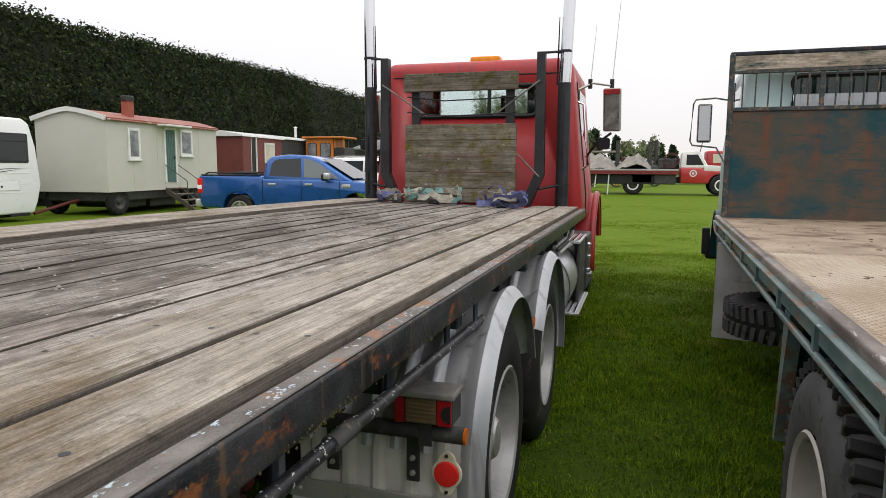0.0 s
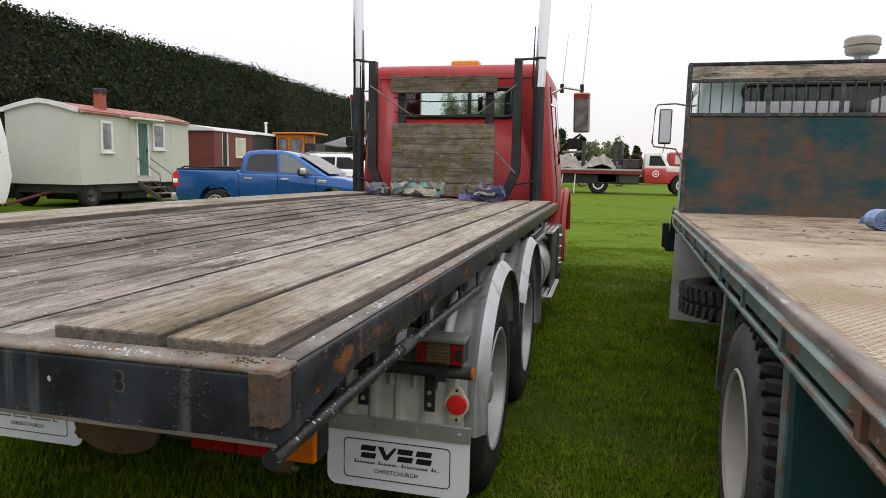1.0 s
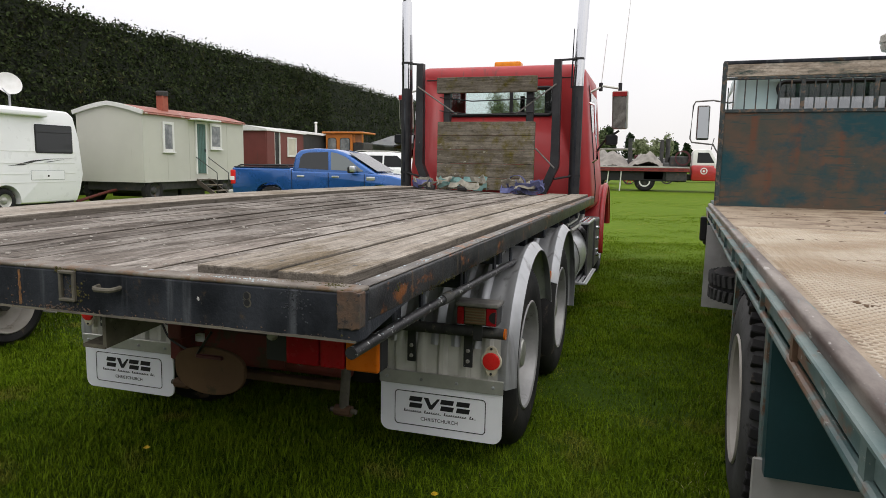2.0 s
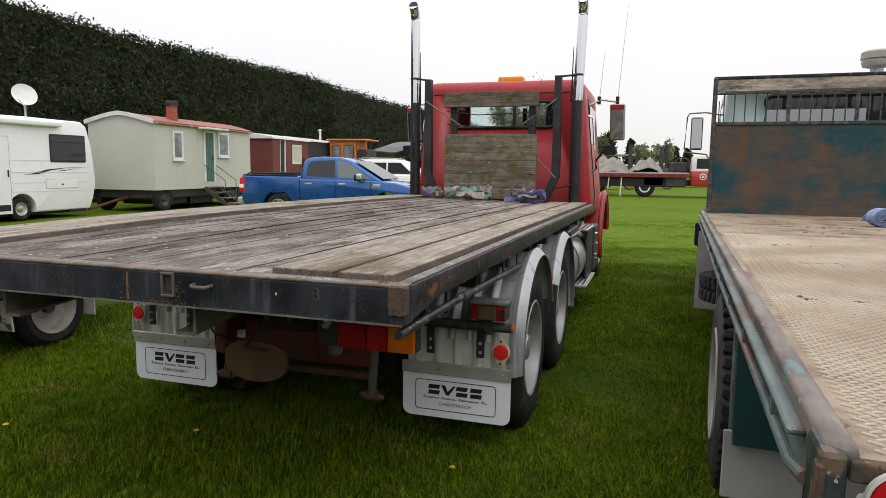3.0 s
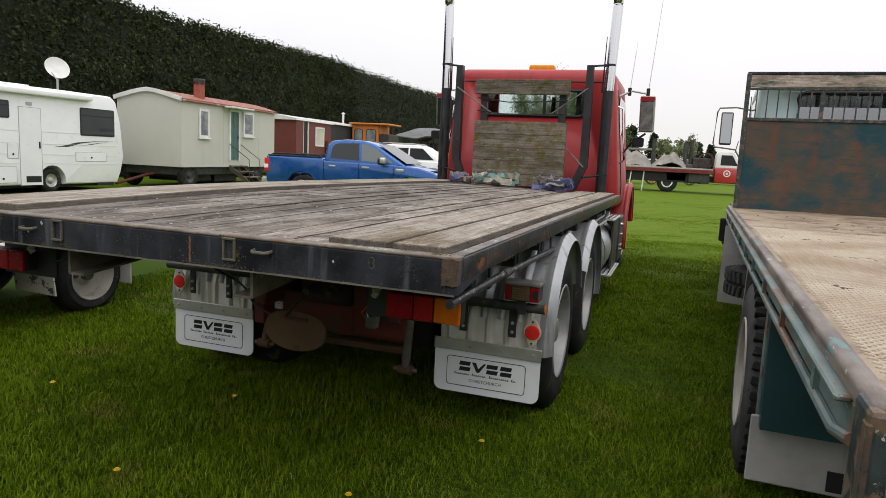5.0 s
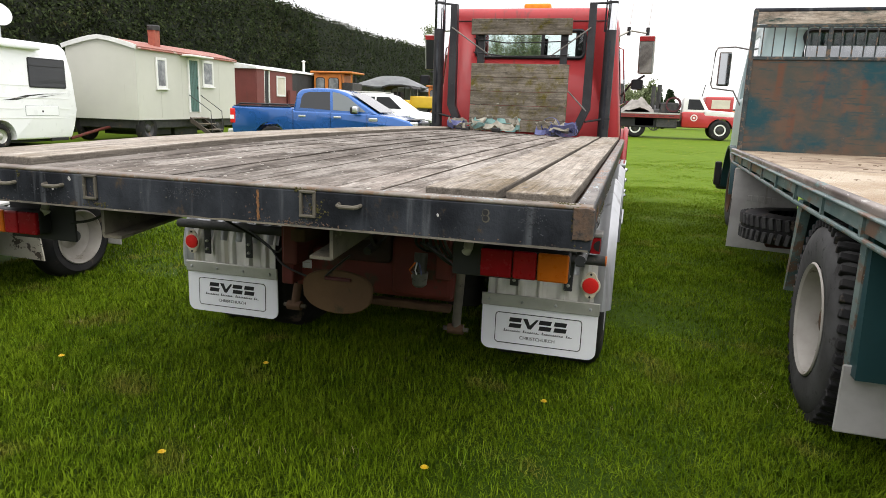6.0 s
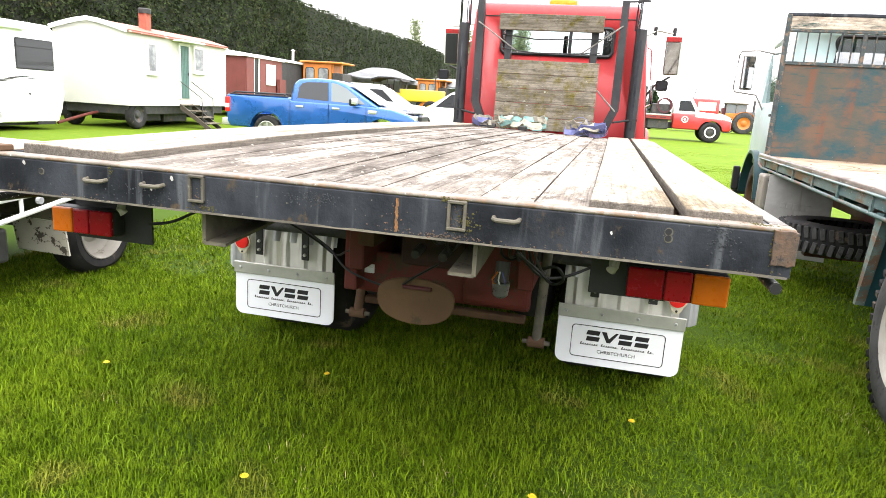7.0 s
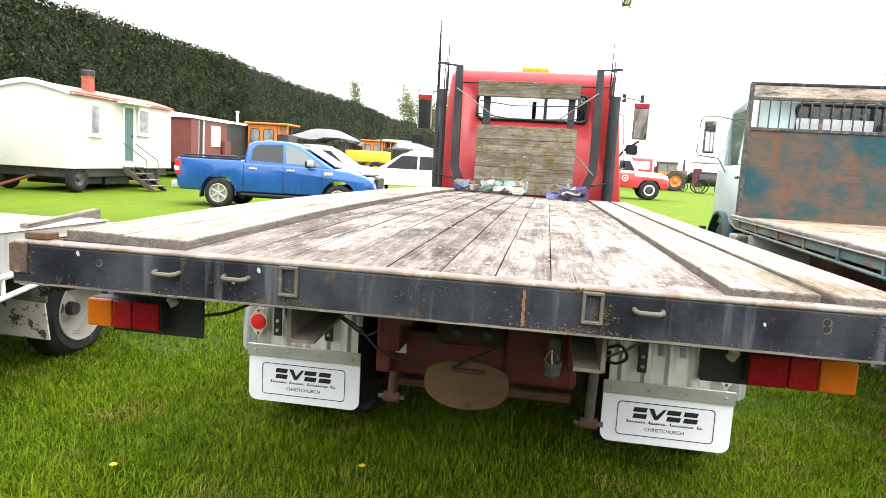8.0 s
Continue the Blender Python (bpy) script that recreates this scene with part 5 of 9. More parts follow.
part("windscreen", boxed(-0.88, 0.82, 8.10, 8.108, 1.95, 2.60), "sky_glass", cab_ob).visible_shadow = False
part("windscreen_post", boxed(-0.06, 0.0, 8.09, 8.13, 1.93, 2.52), "trim_black", cab_ob)
for x in (-0.48, 0.42):
    part("seat_back", boxed(x - 0.22, x + 0.22, 6.9, 7.05, 1.3, 2.04, 0.05, 3), "trim_black", cab_ob)
# dark panel added inside to blacken the right end of the rear window
part("dark_inner_panel", boxed(0.53, 0.66, 6.60, 6.62, 2.08, 2.46, 0.01), "trim_black", cab_ob)
part("window_post", boxed(0.13, 0.17, 6.484, 6.492, wz0 + 0.02, wz1 - 0.02), "trim_black", cab_ob)
part("side_window", boxed(1.030, 1.038, 6.95, 7.75, 1.95, 2.42), "sky_glass", cab_ob)
part("side_window", boxed(-1.078, -1.070, 6.95, 7.75, 1.95, 2.42), "sky_glass", cab_ob)
part("door_seam", pipe(bmesh.new(), [(cab_side(z) - 0.02, 6.89, z) for z in (1.1, 1.3, 1.9, 2.5)], 0.007, 6), "trim_black", cab_ob)
part("grab_handle", pipe(bmesh.new(), [(1.04, 6.75, 2.28), (1.10, 6.75, 2.25), (1.13, 6.75, 1.9), (1.16, 6.75, 1.62), (1.10, 6.75, 1.58)], 0.014, 8), "chrome", cab_ob, smooth=True)
part("grab_handle", pipe(bmesh.new(), [(-1.08, 6.75, 2.28), (-1.14, 6.75, 2.25), (-1.17, 6.75, 1.9), (-1.20, 6.75, 1.62), (-1.14, 6.75, 1.58)], 0.014, 8), "chrome", cab_ob, smooth=True)
bc = part("beacon", boxed(-0.185, 0.155, 6.95, 7.12, 2.72, 2.825, 0.025, 3), "beacon", red, "amber roof beacon bar", smooth=True)
part("beacon_base", boxed(-0.175, 0.145, 6.96, 7.11, 2.70, 2.73, 0.01), "trim_black", bc)
hood = bmesh.new()
box(hood, -0.75, 0.69, 8.1, 9.9, 1.0, 1.85, 0.14, 4)
part("bonnet", hood, "red", red, smooth=True)
for sx in (1, -1):
    fp = []
    for k in range(15):
        a = radians(-25 + 14 * k)
        fp.append((0, 7.95 - 0.62 * math.cos(a), 0.62 + 0.66 * math.sin(a)))
    fp = [(0, y, max(0.42, z)) for _, y, z in fp]
    bm = sweep(bmesh.new(), [(sx * 1.06 - 0.03, y, z) for _, y, z in fp], 0.20, 0.03, (1, 0, 0))
    fender = part("front_fender", bm, "red", red, "swept red front fender", smooth=True)
    ring = [(7.95 - 0.675 * math.cos(radians(-20 + 10 * k)), max(0.44, 0.62 + 0.70 * math.sin(radians(-20 + 10 * k)))) for k in range(20)]
    ring += [(7.95 - 0.555 * math.cos(radians(170 - 10 * k)), max(0.44, 0.62 + 0.57 * math.sin(radians(170 - 10 * k)))) for k in range(20)]
    part("fender_side", prism(bmesh.new(), ring, *sorted((sx * 1.195 - 0.03, sx * 1.245 - 0.03)), "x", 0.015), "red", fender, smooth=True)
    w = dual_wheel(red, 7.95, 0.56, sx, dual=False, x_out=1.15)
for sx in (1, -1):
    xm = 1.37 if sx > 0 else -1.47
    part("mirror_arm", pipe(bmesh.new(), [(sx * 1.0, 7.1, 2.44), (sx * 1.16, 7.15, 2.52), (xm, 7.2, 2.49)], 0.014, 8), "strip", red, smooth=True)
    part("mirror_arm", pipe(bmesh.new(), [(sx * 1.10, 7.3, 1.72), (sx * 1.2, 7.25, 1.86), (xm, 7.2, 1.98)], 0.014, 8), "black", red, smooth=True)
    mr = part("wing_mirror", boxed(-0.095, 0.095, -0.04, 0.04, -0.235, 0.235, 0.02, 2), "strip", red, "tall mirror in a metal shell", m=pose(xm, 7.23, 2.235, 10, 0, -6 * sx))
    # left face and small mirrors opaque dark: a dark reflection painted in
    part("mirror_face", boxed(-0.08, 0.08, -0.047, -0.038, -0.22, 0.165, 0.004), "dim_mirror" if sx > 0 else "dark_glass", mr)
    part("mirror_top", boxed(-0.09, 0.09, -0.049, -0.038, 0.17, 0.227, 0.004), "red", mr)
    sm = part("round_mirror", boxed(xm - 0.16, xm - 0.01, 7.18, 7.24, 1.80, 1.93, 0.03, 3), "trim_black", red)
    part("mirror_face", boxed(xm - 0.15, xm - 0.02, 7.174, 7.182, 1.81, 1.92, 0.01), "dark_glass", sm)
for x, y, z1, lean in ((1.36, 7.2, 3.72, 0.085), (1.13, 7.15, 3.14, 0.05)):
    an = part("aerial", rod(bmesh.new(), (x, y, 2.48), (x + lean, y, z1), 0.006, 6, 0.003), "white_paint", red)
    part("aerial_base", rod(bmesh.new(), (x, y, 2.46), (x, y, 2.56), 0.024, 10), "trim_black", an)

# ---- ratchet straps left on the deck ----
def strap_heap(name, label, cx, cy, cz, mats, seed, w=0.05, n=5, size=0.2):
    rnd = random.Random(seed)
    hold = thing(name, label, "strap", pose(cx, cy, cz))
    for k in range(n):
        pts, a = [], rnd.random() * 6.28
        px, py = rnd.uniform(-size, size) * 0.6, rnd.uniform(-0.5, 0.5) * size
        for j in range(12):
            a += rnd.uniform(-0.9, 0.9)
            px = max(-size, min(size, px + 0.05 * math.cos(a)))
            py = max(-size * 0.5, min(size * 0.5, py + 0.035 * math.sin(a)))
            pts.append((px, py, 0.032 + 0.012 * k + 0.05 * max(0, math.sin(j * 0.9 + k)) * rnd.random()))
        part("webbing", sweep(bmesh.new(), pts, w / 2, 0.004, Vector((rnd.uniform(-0.6, 0.6), rnd.uniform(-0.5, 0.5), rnd.uniform(0.35, 1.0))).normalized()), mats[k % len(mats)], hold)
    part("ratchet", boxed(-0.05, 0.05, -0.03, 0.03, 0.0, 0.05, 0.012, 2), "iron", hold)
    return hold


zdeck = 1.200 - 0.0087 * 5.75
strap_heap("ratchet_strap", "tangled teal and dirty pale ratchet straps on the deck", -0.23, 5.78, zdeck + 0.027, ["strap_teal", "strap_pale", "strap_teal", "strap_pale"], 3, n=9, size=0.25, w=0.06)
strap_heap("ratchet_strap", "pale and blue webbing strap dropped on the deck", -0.58, 5.72, zdeck + 0.036, ["strap_pale", "strap_blue", "strap_pale"], 8, n=7, size=0.22, w=0.06)
sb = strap_heap("ratchet_strap", "bundled faded blue webbing strap with pale ends", 0.46, 5.72, zdeck + 0.008, ["strap_blue", "strap_blue", "strap_pale"], 11, n=9, size=0.21, w=0.06)
coil = bmesh.new()
for k in range(3):
    pts = [(-0.06 + 0.10 * math.cos(a), 0.02 * k - 0.02, 0.11 + 0.10 * math.sin(a)) for a in (0.45 * j for j in range(13))]
    sweep(coil, pts, 0.024, 0.004, (0, 1, 0))
part("webbing_coil", coil, "strap_blue", sb)
roll = bmesh.new()
for k in range(4):
    pts = [(0.12 + (0.125 - 0.018 * k) * math.cos(a), -0.02, 0.065 + (0.06 - 0.010 * k) * math.sin(a)) for a in (0.42 * j for j in range(16))]
    sweep(roll, pts, 0.04, 0.005, (0, 1, 0))
part("webbing_roll", roll, "strap_blue", sb)
# grit and flaked lichen lying on the middle planks
gr = random.Random(12)
gv, gf = [], []
for k in range(280):
    x, y = gr.uniform(-0.74, 0.70), 0.1 + 4.6 * gr.random() ** 1.4
    r, n, o = gr.uniform(0.002, 0.0065), 6, len(gv)
    z = 1.2005 - 0.0087 * y + max(0.0, (0.7 - x) / 1.5) * crown(y)
    ring = [(x + r * gr.uniform(0.6, 1.3) * math.cos(a) * 1.3, y + r * gr.uniform(0.7, 1.5) * math.sin(a)) for a in (2 * math.pi * j / n for j in range(n))]
    gv += [(u, v, z) for u, v in ring] + [(x + 0.6 * (u - x), y + 0.6 * (v - y), z + r * 0.55) for u, v in ring]
    gf += [(o + j, o + (j + 1) % n, o + n + (j + 1) % n, o + n + j) for j in range(n)] + [tuple(o + n + j for j in range(n))]
gme2 = bpy.data.meshes.new("deck_grit")
gme2.from_pydata(gv, [], gf)
gme2.materials.append(M["grit"])
tagged(new("deck_grit", gme2), "pale grit and bark crumbs on the planks", "grit", kind="stuff")


# ---- the teal flat-deck truck beside it ----
# local axes: origin under the rear left corner of its deck, y along the deck
green = thing("tread_deck_truck", "faded teal truck with a rusty headboard and tan tread-plate deck", "truck", pose(2.155, -0.745, 0, -0.85, 0, -2.08))
GW, GL, GZ = 2.40, 7.28, 1.150
dk = part("deck_plate", boxed(0.034, GW - 0.034, 0.01, GL, GZ - 0.045, GZ - 0.022, 0.002), "tan_deck", green, "dusty tan steel plate")
# raised herringbone bars over the rear half
bars = bmesh.new()
y, row = 0.05, 0
while y < 4.2:
    x = 0.072 + (0.014 if row % 2 else 0)
    while x < GW - 0.09:
        a = 0.52 if row % 2 else -0.52
        m = Matrix.Translation((x, y, GZ - 0.0215)) @ Matrix.Rotation(a, 4, "Z")
        vs = [bm_v for bm_v in ((-0.012, -0.0030, 0), (0.012, -0.0030, 0), (0.012, 0.0030, 0), (-0.012, 0.0030, 0))]
        top = [bars.verts.new(m @ Vector((u * 0.8, v * 0.6, 0.0028))) for u, v, _ in vs]
        low = [bars.verts.new(m @ Vector((u, v, 0.0))) for u, v, _ in vs]
        bars.faces.new(top)
        for k in range(4):
            bars.faces.new((low[k], low[(k + 1) % 4], top[(k + 1) % 4], top[k]))
        x += 0.028
    y += 0.018
    row += 1
part("tread_pattern", bars, "tread", dk, kind="stuff")
for sx in (0, 1):
    e = lambda a, b: tuple(sorted(((a, b) if sx == 0 else (GW - a, GW - b))))
    rl = part("side_rail", boxed(*e(-0.014, 0.036), 0.0, GL, GZ - 0.05, GZ, 0.016, 3), "worn_rail", green, "worn brown and teal edge rail", smooth=True)
    part("rail_flange", boxed(*e(-0.040, -0.008), 0.16, GL - 0.2, GZ - 0.052, GZ - 0.038, 0.004), "teal", rl, "chipped pale teal flange")
    part("rail_web", boxed(*e(-0.010, 0.01), 0.02, GL, GZ - 0.125, GZ - 0.046, 0.003), "teal", rl)
    xr = -0.015 if sx == 0 else GW + 0.015
    tie = part("tie_rail", pipe(bmesh.new(), [(xr, 0.10, GZ - 0.10), (xr, 0.25, GZ - 0.135), (xr, 1.6, GZ - 0.150), (xr, 3.2, GZ - 0.160), (xr, 5.4, GZ - 0.15), (xr, 6.95, GZ - 0.145), (xr, 7.15, GZ - 0.11), (xr, 7.22, GZ - 0.06)], 0.013, 10), "teal", green, "chipped teal tie rail", smooth=True)
    for k in range(10):
        yy = 0.5 + 0.70 * k
        part("rail_hanger", boxed(xr - 0.008, xr + 0.008, yy - 0.018, yy + 0.018, GZ - 0.15, GZ - 0.05), "teal", tie)
dent = bmesh.new()
bmesh.ops.create_icosphere(dent, subdivisions=2, radius=0.024, matrix=Matrix.Translation((-0.014, 0.92, GZ - 0.048)) @ Matrix.Diagonal((1, 1.6, 0.7, 1)))
part("rust_dent", dent, "rust", green, smooth=True)
# rear face
part("rear_channel", boxed(0.066, GW - 0.066, 0.0, 0.04, GZ - 0.16, GZ - 0.048, 0.004), "steel", green)
for x in (-0.020, GW - 0.018):
    cp = part("corner_channel", boxed(x, x + 0.038, -0.012, 0.10, GZ - 0.27, GZ - 0.006, 0.012, 2), "post_dark", green, "dark worn and rusty corner post")
    for k, (u, v) in enumerate(((0.022, -0.05), (0.030, -0.14), (0.015, -0.21))):
        part("paint_chip", prism(bmesh.new(), [(x + u - 0.003, GZ + v + 0.001), (x + u - 0.001, GZ + v + 0.002), (x + u, GZ + v + 0.004), (x + u + 0.002, GZ + v + 0.001), (x + u + 0.003, GZ + v - 0.002), (x + u + 0.001, GZ + v - 0.003), (x + u - 0.002, GZ + v - 0.002)], -0.0135, -0.011, "y"), "rust" if k else "pale_flap", cp)
    part("rust_edge", boxed(x - 0.003, x + 0.008, -0.014, 0.02, GZ - 0.27, GZ - 0.03, 0.003), "rust", cp)
for x in (0.084, GW - 0.084):
    lampg = part("tail_lamp", lathe(bmesh.new(), [(-0.002, 0.047), (-0.010, 0.046), (-0.012, 0.0415), (0.01, 0.042)], (x, -0.012, GZ - 0.068), "y", 36), "lamp_bezel", green, "big round red lamp in a white bezel", smooth=True)
    for q in (-1, 1):
        part("lamp_ear", prism(bmesh.new(), [(x + q * 0.046, GZ - 0.078), (x + q * 0.053, GZ - 0.076), (x + q * 0.056, GZ - 0.070), (x + q * 0.053, GZ - 0.064), (x + q * 0.046, GZ - 0.062)], -0.014, -0.0125, "y"), "lamp_bezel", lampg)
    part("lens", lathe(bmesh.new(), [(-0.018, 0.0), (-0.017, 0.020), (-0.012, 0.039), (-0.004, 0.0425)], (x, -0.012, GZ - 0.068), "y", 36), "tail_lens", lampg, smooth=True)
part("rear_lip", boxed(0.02, GW - 0.02, -0.008, 0.014, GZ - 0.052, GZ - 0.019, 0.004, 2), "rust", green, "rusty dark rear lip of the deck")
board = part("rear_board", boxed(0.08, GW - 0.08, -0.004, 0.002, GZ - 0.30, GZ - 0.165, 0.002), "rust", green)
plate = part("notice_plate", boxed(0.145, 0.485, -0.016, -0.006, GZ - 0.145, GZ - 0.05, 0.003), "trim_black", green, "black notice with yellow and white bars")
part("notice_bar", boxed(0.168, 0.48, -0.0185, -0.0155, GZ - 0.080, GZ - 0.062), "yellow", plate)
part("notice_bar", boxed(0.168, 0.48, -0.0185, -0.0155, GZ - 0.105, GZ - 0.087), "yellow", plate)
part("notice_bar", boxed(0.168, 0.46, -0.0185, -0.0155, GZ - 0.134, GZ - 0.118), "flap", plate)
# under the deck
for x in (0.75, 1.65):
    part("chassis_rail", boxed(x - 0.04, x + 0.04, 0.15, 9.6, 0.70, 0.95, 0.008), "maroon", green)
for k in range(8):
    part("cross_member", boxed(0.03, GW - 0.03, 0.4 + 0.9 * k, 0.47 + 0.9 * k, GZ - 0.15, GZ - 0.05), "teal_dark", green)
def big_wheel(parent, m, lugs=True, rimmat="wheel_cream", r=0.505, width=0.27):
    w = node("wheel", parent, m)
    part("tyre", tyre_mesh(width, r - 0.012, 0.275), "rubber_grey", w, "dusty grey tyre", smooth=True)
    if lugs:
        part("tread", tread_blocks(width, r - 0.012, 46), "rubber", w)
    part("rim", lathe(bmesh.new(), [(0.0, 0.285), (0.008, 0.277), (-0.004, 0.262), (-0.03, 0.255), (-0.17, 0.245), (-0.19, 0.225), (-0.195, 0.15), (-0.19, 0.0)], (0, 0, 0), "x", 44), rimmat, w, "dirty pale steel rim", smooth=True)
    nuts = bmesh.new()
    for k in range(8):
        a = 2 * math.pi * k / 8
        rod(nuts, (-0.195, 0.185 * math.cos(a), 0.185 * math.sin(a)), (-0.165, 0.185 * math.cos(a), 0.185 * math.sin(a)), 0.017, 6)
    part("wheel_nuts", nuts, "earth", w)
    part("hub", lathe(bmesh.new(), [(-0.19, 0.10), (-0.10, 0.09), (-0.06, 0.06), (-0.05, 0.0)], (0, 0, 0), "x", 20), "earth", w, smooth=True)
    return w
GY = 2.47
big_wheel(green, pose(-0.03, GY, 0.51, 0, 0, 180))
big_wheel(green, pose(0.36, GY, 0.51, 0, 0, 180))
big_wheel(green, pose(GW - 0.035, GY, 0.51))
big_wheel(green, pose(GW - 0.36, GY, 0.51))
part("axle", rod(bmesh.new(), (0.2, GY, 0.53), (GW - 0.2, GY, 0.53), 0.08, 14), "iron", green)
for sx in (0, 1):
    e = lambda a, b: tuple(sorted(((a, b) if sx == 0 else (GW - a, GW - b))))
    part("guard_rear", prism(bmesh.new(), [(1.86, GZ - 0.13), (1.98, GZ - 0.13), (1.95, 0.45), (1.80, 0.45)], *e(0.02, 0.62), "x"), "teal_dark", green, "dark teal guard panel")
    part("guard_edge", prism(bmesh.new(), [(1.90, GZ - 0.12), (1.985, GZ - 0.12), (1.955, 0.40), (1.90, 0.40)], *e(0.012, 0.022), "x"), "teal", green)
    part("guard_front", prism(bmesh.new(), [(3.12, GZ - 0.12), (3.24, GZ - 0.12), (3.27, 0.82), (3.34, 0.46), (3.30, 0.46), (3.20, 0.80)], *e(0.0, 0.05), "x"), "teal", green, "rusty-edged teal guard post")
    part("guard_front_panel", prism(bmesh.new(), [(3.20, GZ - 0.13), (3.235, GZ - 0.13), (3.33, 0.46), (3.30, 0.46)], *e(0.05, 0.6), "x"), "teal_dark", green)
fl = part("rear_flap", boxed(-0.012, 0.60, 1.866, 1.878, 0.190, 0.490, 0.006), "pale_flap", green, "pale grey flap with a dark slot")
part("flap_slot", boxed(0.03, 0.34, 1.861, 1.867, 0.452, 0.474), "trim_black", fl)
part("flap_slot", boxed(0.30, 0.36, 1.861, 1.867, 0.21, 0.30), "trim_black", fl)
# front guard flap with embossed marks, spare wheel lying under the deck
ff = part("front_flap", prism(bmesh.new(), [(-0.045, 1.02), (0.55, 1.02), (0.57, 0.19), (-0.055, 0.216)], 6.23, 6.245, "y"), "pale_flap", green, "big pale flap behind the front wheel")
for k in range(5):
    part("embossed_bar", boxed(0.09 + 0.058 * k, 0.135 + 0.058 * k, 6.222, 6.231, 0.70 - 0.006 * k, 0.76 - 0.004 * k, 0.004), "pale_flap", ff)
spare = node("spare_wheel", green, pose(0.47, 5.52, 0.435, 2, 90, 0))
part("tyre", tyre_mesh(0.25, 0.49, 0.275), "rubber", spare, smooth=True)
part("tread", tread_blocks(0.25, 0.49, 46), "rubber_grey", spare)
part("rim", lathe(bmesh.new(), [(0.0, 0.285), (-0.02, 0.26), (-0.13, 0.25), (-0.14, 0.12), (-0.13, 0.11)], (0, 0, 0), "x", 32), "earth", spare, smooth=True)
part("spare_carrier", boxed(0.20, 1.2, 5.47, 5.57, 0.36, 0.43, 0.01), "maroon", green)
part("side_tank", boxed(0.80, 1.35, 3.7, 6.5, 0.45, 1.04, 0.04, 3), "maroon", green)
# headboard
hbg = node("headboard", green, None, "rusty teal steel headboard with an open slatted top")
part("sheet", boxed(0.06, GW - 0.06, GL - 0.03, GL - 0.012, GZ - 0.03, 2.145, 0.003), "rusty_sheet", hbg, "rust-mottled teal steel sheet")
for x in (0.045, GW - 0.095):
    part("post", boxed(x, x + 0.05, GL - 0.045, GL + 0.01, GZ - 0.05, 2.67, 0.008, 2), "post_dark", hbg)
part("top_bar", boxed(0.05, GW - 0.05, GL - 0.042, GL + 0.006, 2.645, 2.685, 0.012, 2), "steel", hbg)
part("mid_bar", boxed(0.07, GW - 0.07, GL - 0.045, GL + 0.004, 2.135, 2.172, 0.004), "post_dark", hbg)
part("upper_bar", boxed(0.07, GW - 0.07, GL - 0.038, GL - 0.002, 2.482, 2.51, 0.004), "post_dark", hbg)
part("board", boxed(0.085, GW - 0.085, GL - 0.040, GL - 0.012, 2.515, 2.645, 0.004), "old_white_wood", hbg, "flaking pale top board")
for k in range(19):
    x = 0.17 + k * 0.111
    thick = 0.020 if k in (6, 12) else 0.006
    part("slat", boxed(x - thick, x + thick, GL - 0.032, GL - 0.014, 2.17, 2.485), "post_dark", hbg)
# cab of the teal truck
gc = bmesh.new()
prism(gc, [(7.42, 1.02), (7.42, 2.60), (7.52, 2.70), (8.55, 2.70), (8.75, 2.60), (9.05, 1.75), (9.15, 1.0)], 0.14, GW - 0.14, "x")
bmesh.ops.bevel(gc, geom=gc.edges[:], offset=0.05, segments=3, affect="EDGES", profile=0.5)
for v in gc.verts:
    k = max(0.0, (v.co.z - 1.75) / 0.95)
    v.co.x = GW / 2 + (v.co.x - GW / 2) * (1 - 0.07 * k)
gcab = part("cab", gc, "teal_pale", green, "faded pale teal cab", smooth=True)
carve(gcab, [boxed(0.62, GW - 0.35, 7.2, 7.6, 2.12, 2.52), boxed(-0.2, 0.6, 7.75, 8.72, 1.80, 2.50), boxed(GW - 0.6, GW + 0.3, 7.75, 8.72, 1.80, 2.50), boxed(0.4, GW - 0.4, 8.6, 9.4, 1.85, 2.50)], 0.04)
rb = [(x, 7.43, z) for x, z in rounded(0.62, GW - 0.35, 2.12, 2.52, 0.07)]
part("window_seal", pipe(bmesh.new(), rb + rb[:1], 0.025, 6), "trim_black", gcab)
part("rear_window", boxed(0.64, GW - 0.37, 7.44, 7.446, 2.13, 2.51), "smoke_glass", gcab, "smoky tinted rear window").visible_shadow = False
part("side_window", boxed(0.20, 0.206, 7.76, 8.71, 1.81, 2.49), "sky_glass", gcab).visible_shadow = False
part("door_line", boxed(0.132, 0.142, 7.66, 7.675, 1.1, 2.5), "trim_black", gcab)
part("door_handle", boxed(0.115, 0.14, 7.72, 7.86, 1.62, 1.655, 0.01, 2), "trim_black", gcab)
part("seat_back", boxed(0.5, GW - 0.5, 7.75, 7.9, 1.6, 2.16, 0.06, 3), "trim_black", gcab)
part("roof_edge", boxed(0.16, GW - 0.16, 7.405, 7.45, 2.60, 2.625, 0.008), "white_paint", gcab)
wa = []
for k in range(13):
    a = radians(5 + 14.2 * k)
    wa.append((0.30, 8.35 - 0.60 * math.cos(a), 0.56 + 0.62 * math.sin(a)))
part("wheel_arch", sweep(bmesh.new(), wa, 0.24, 0.035, (1, 0, 0)), "teal_dark", green, "dark teal wheel arch", smooth=True)
part("wheel_arch", sweep(bmesh.new(), [(GW - p[0], p[1], p[2]) for p in wa], 0.24, 0.035, (1, 0, 0)), "teal_dark", green, smooth=True)
big_wheel(green, pose(0.13, 8.35, 0.60, 0, 0, 180), False, "earth", 0.50)
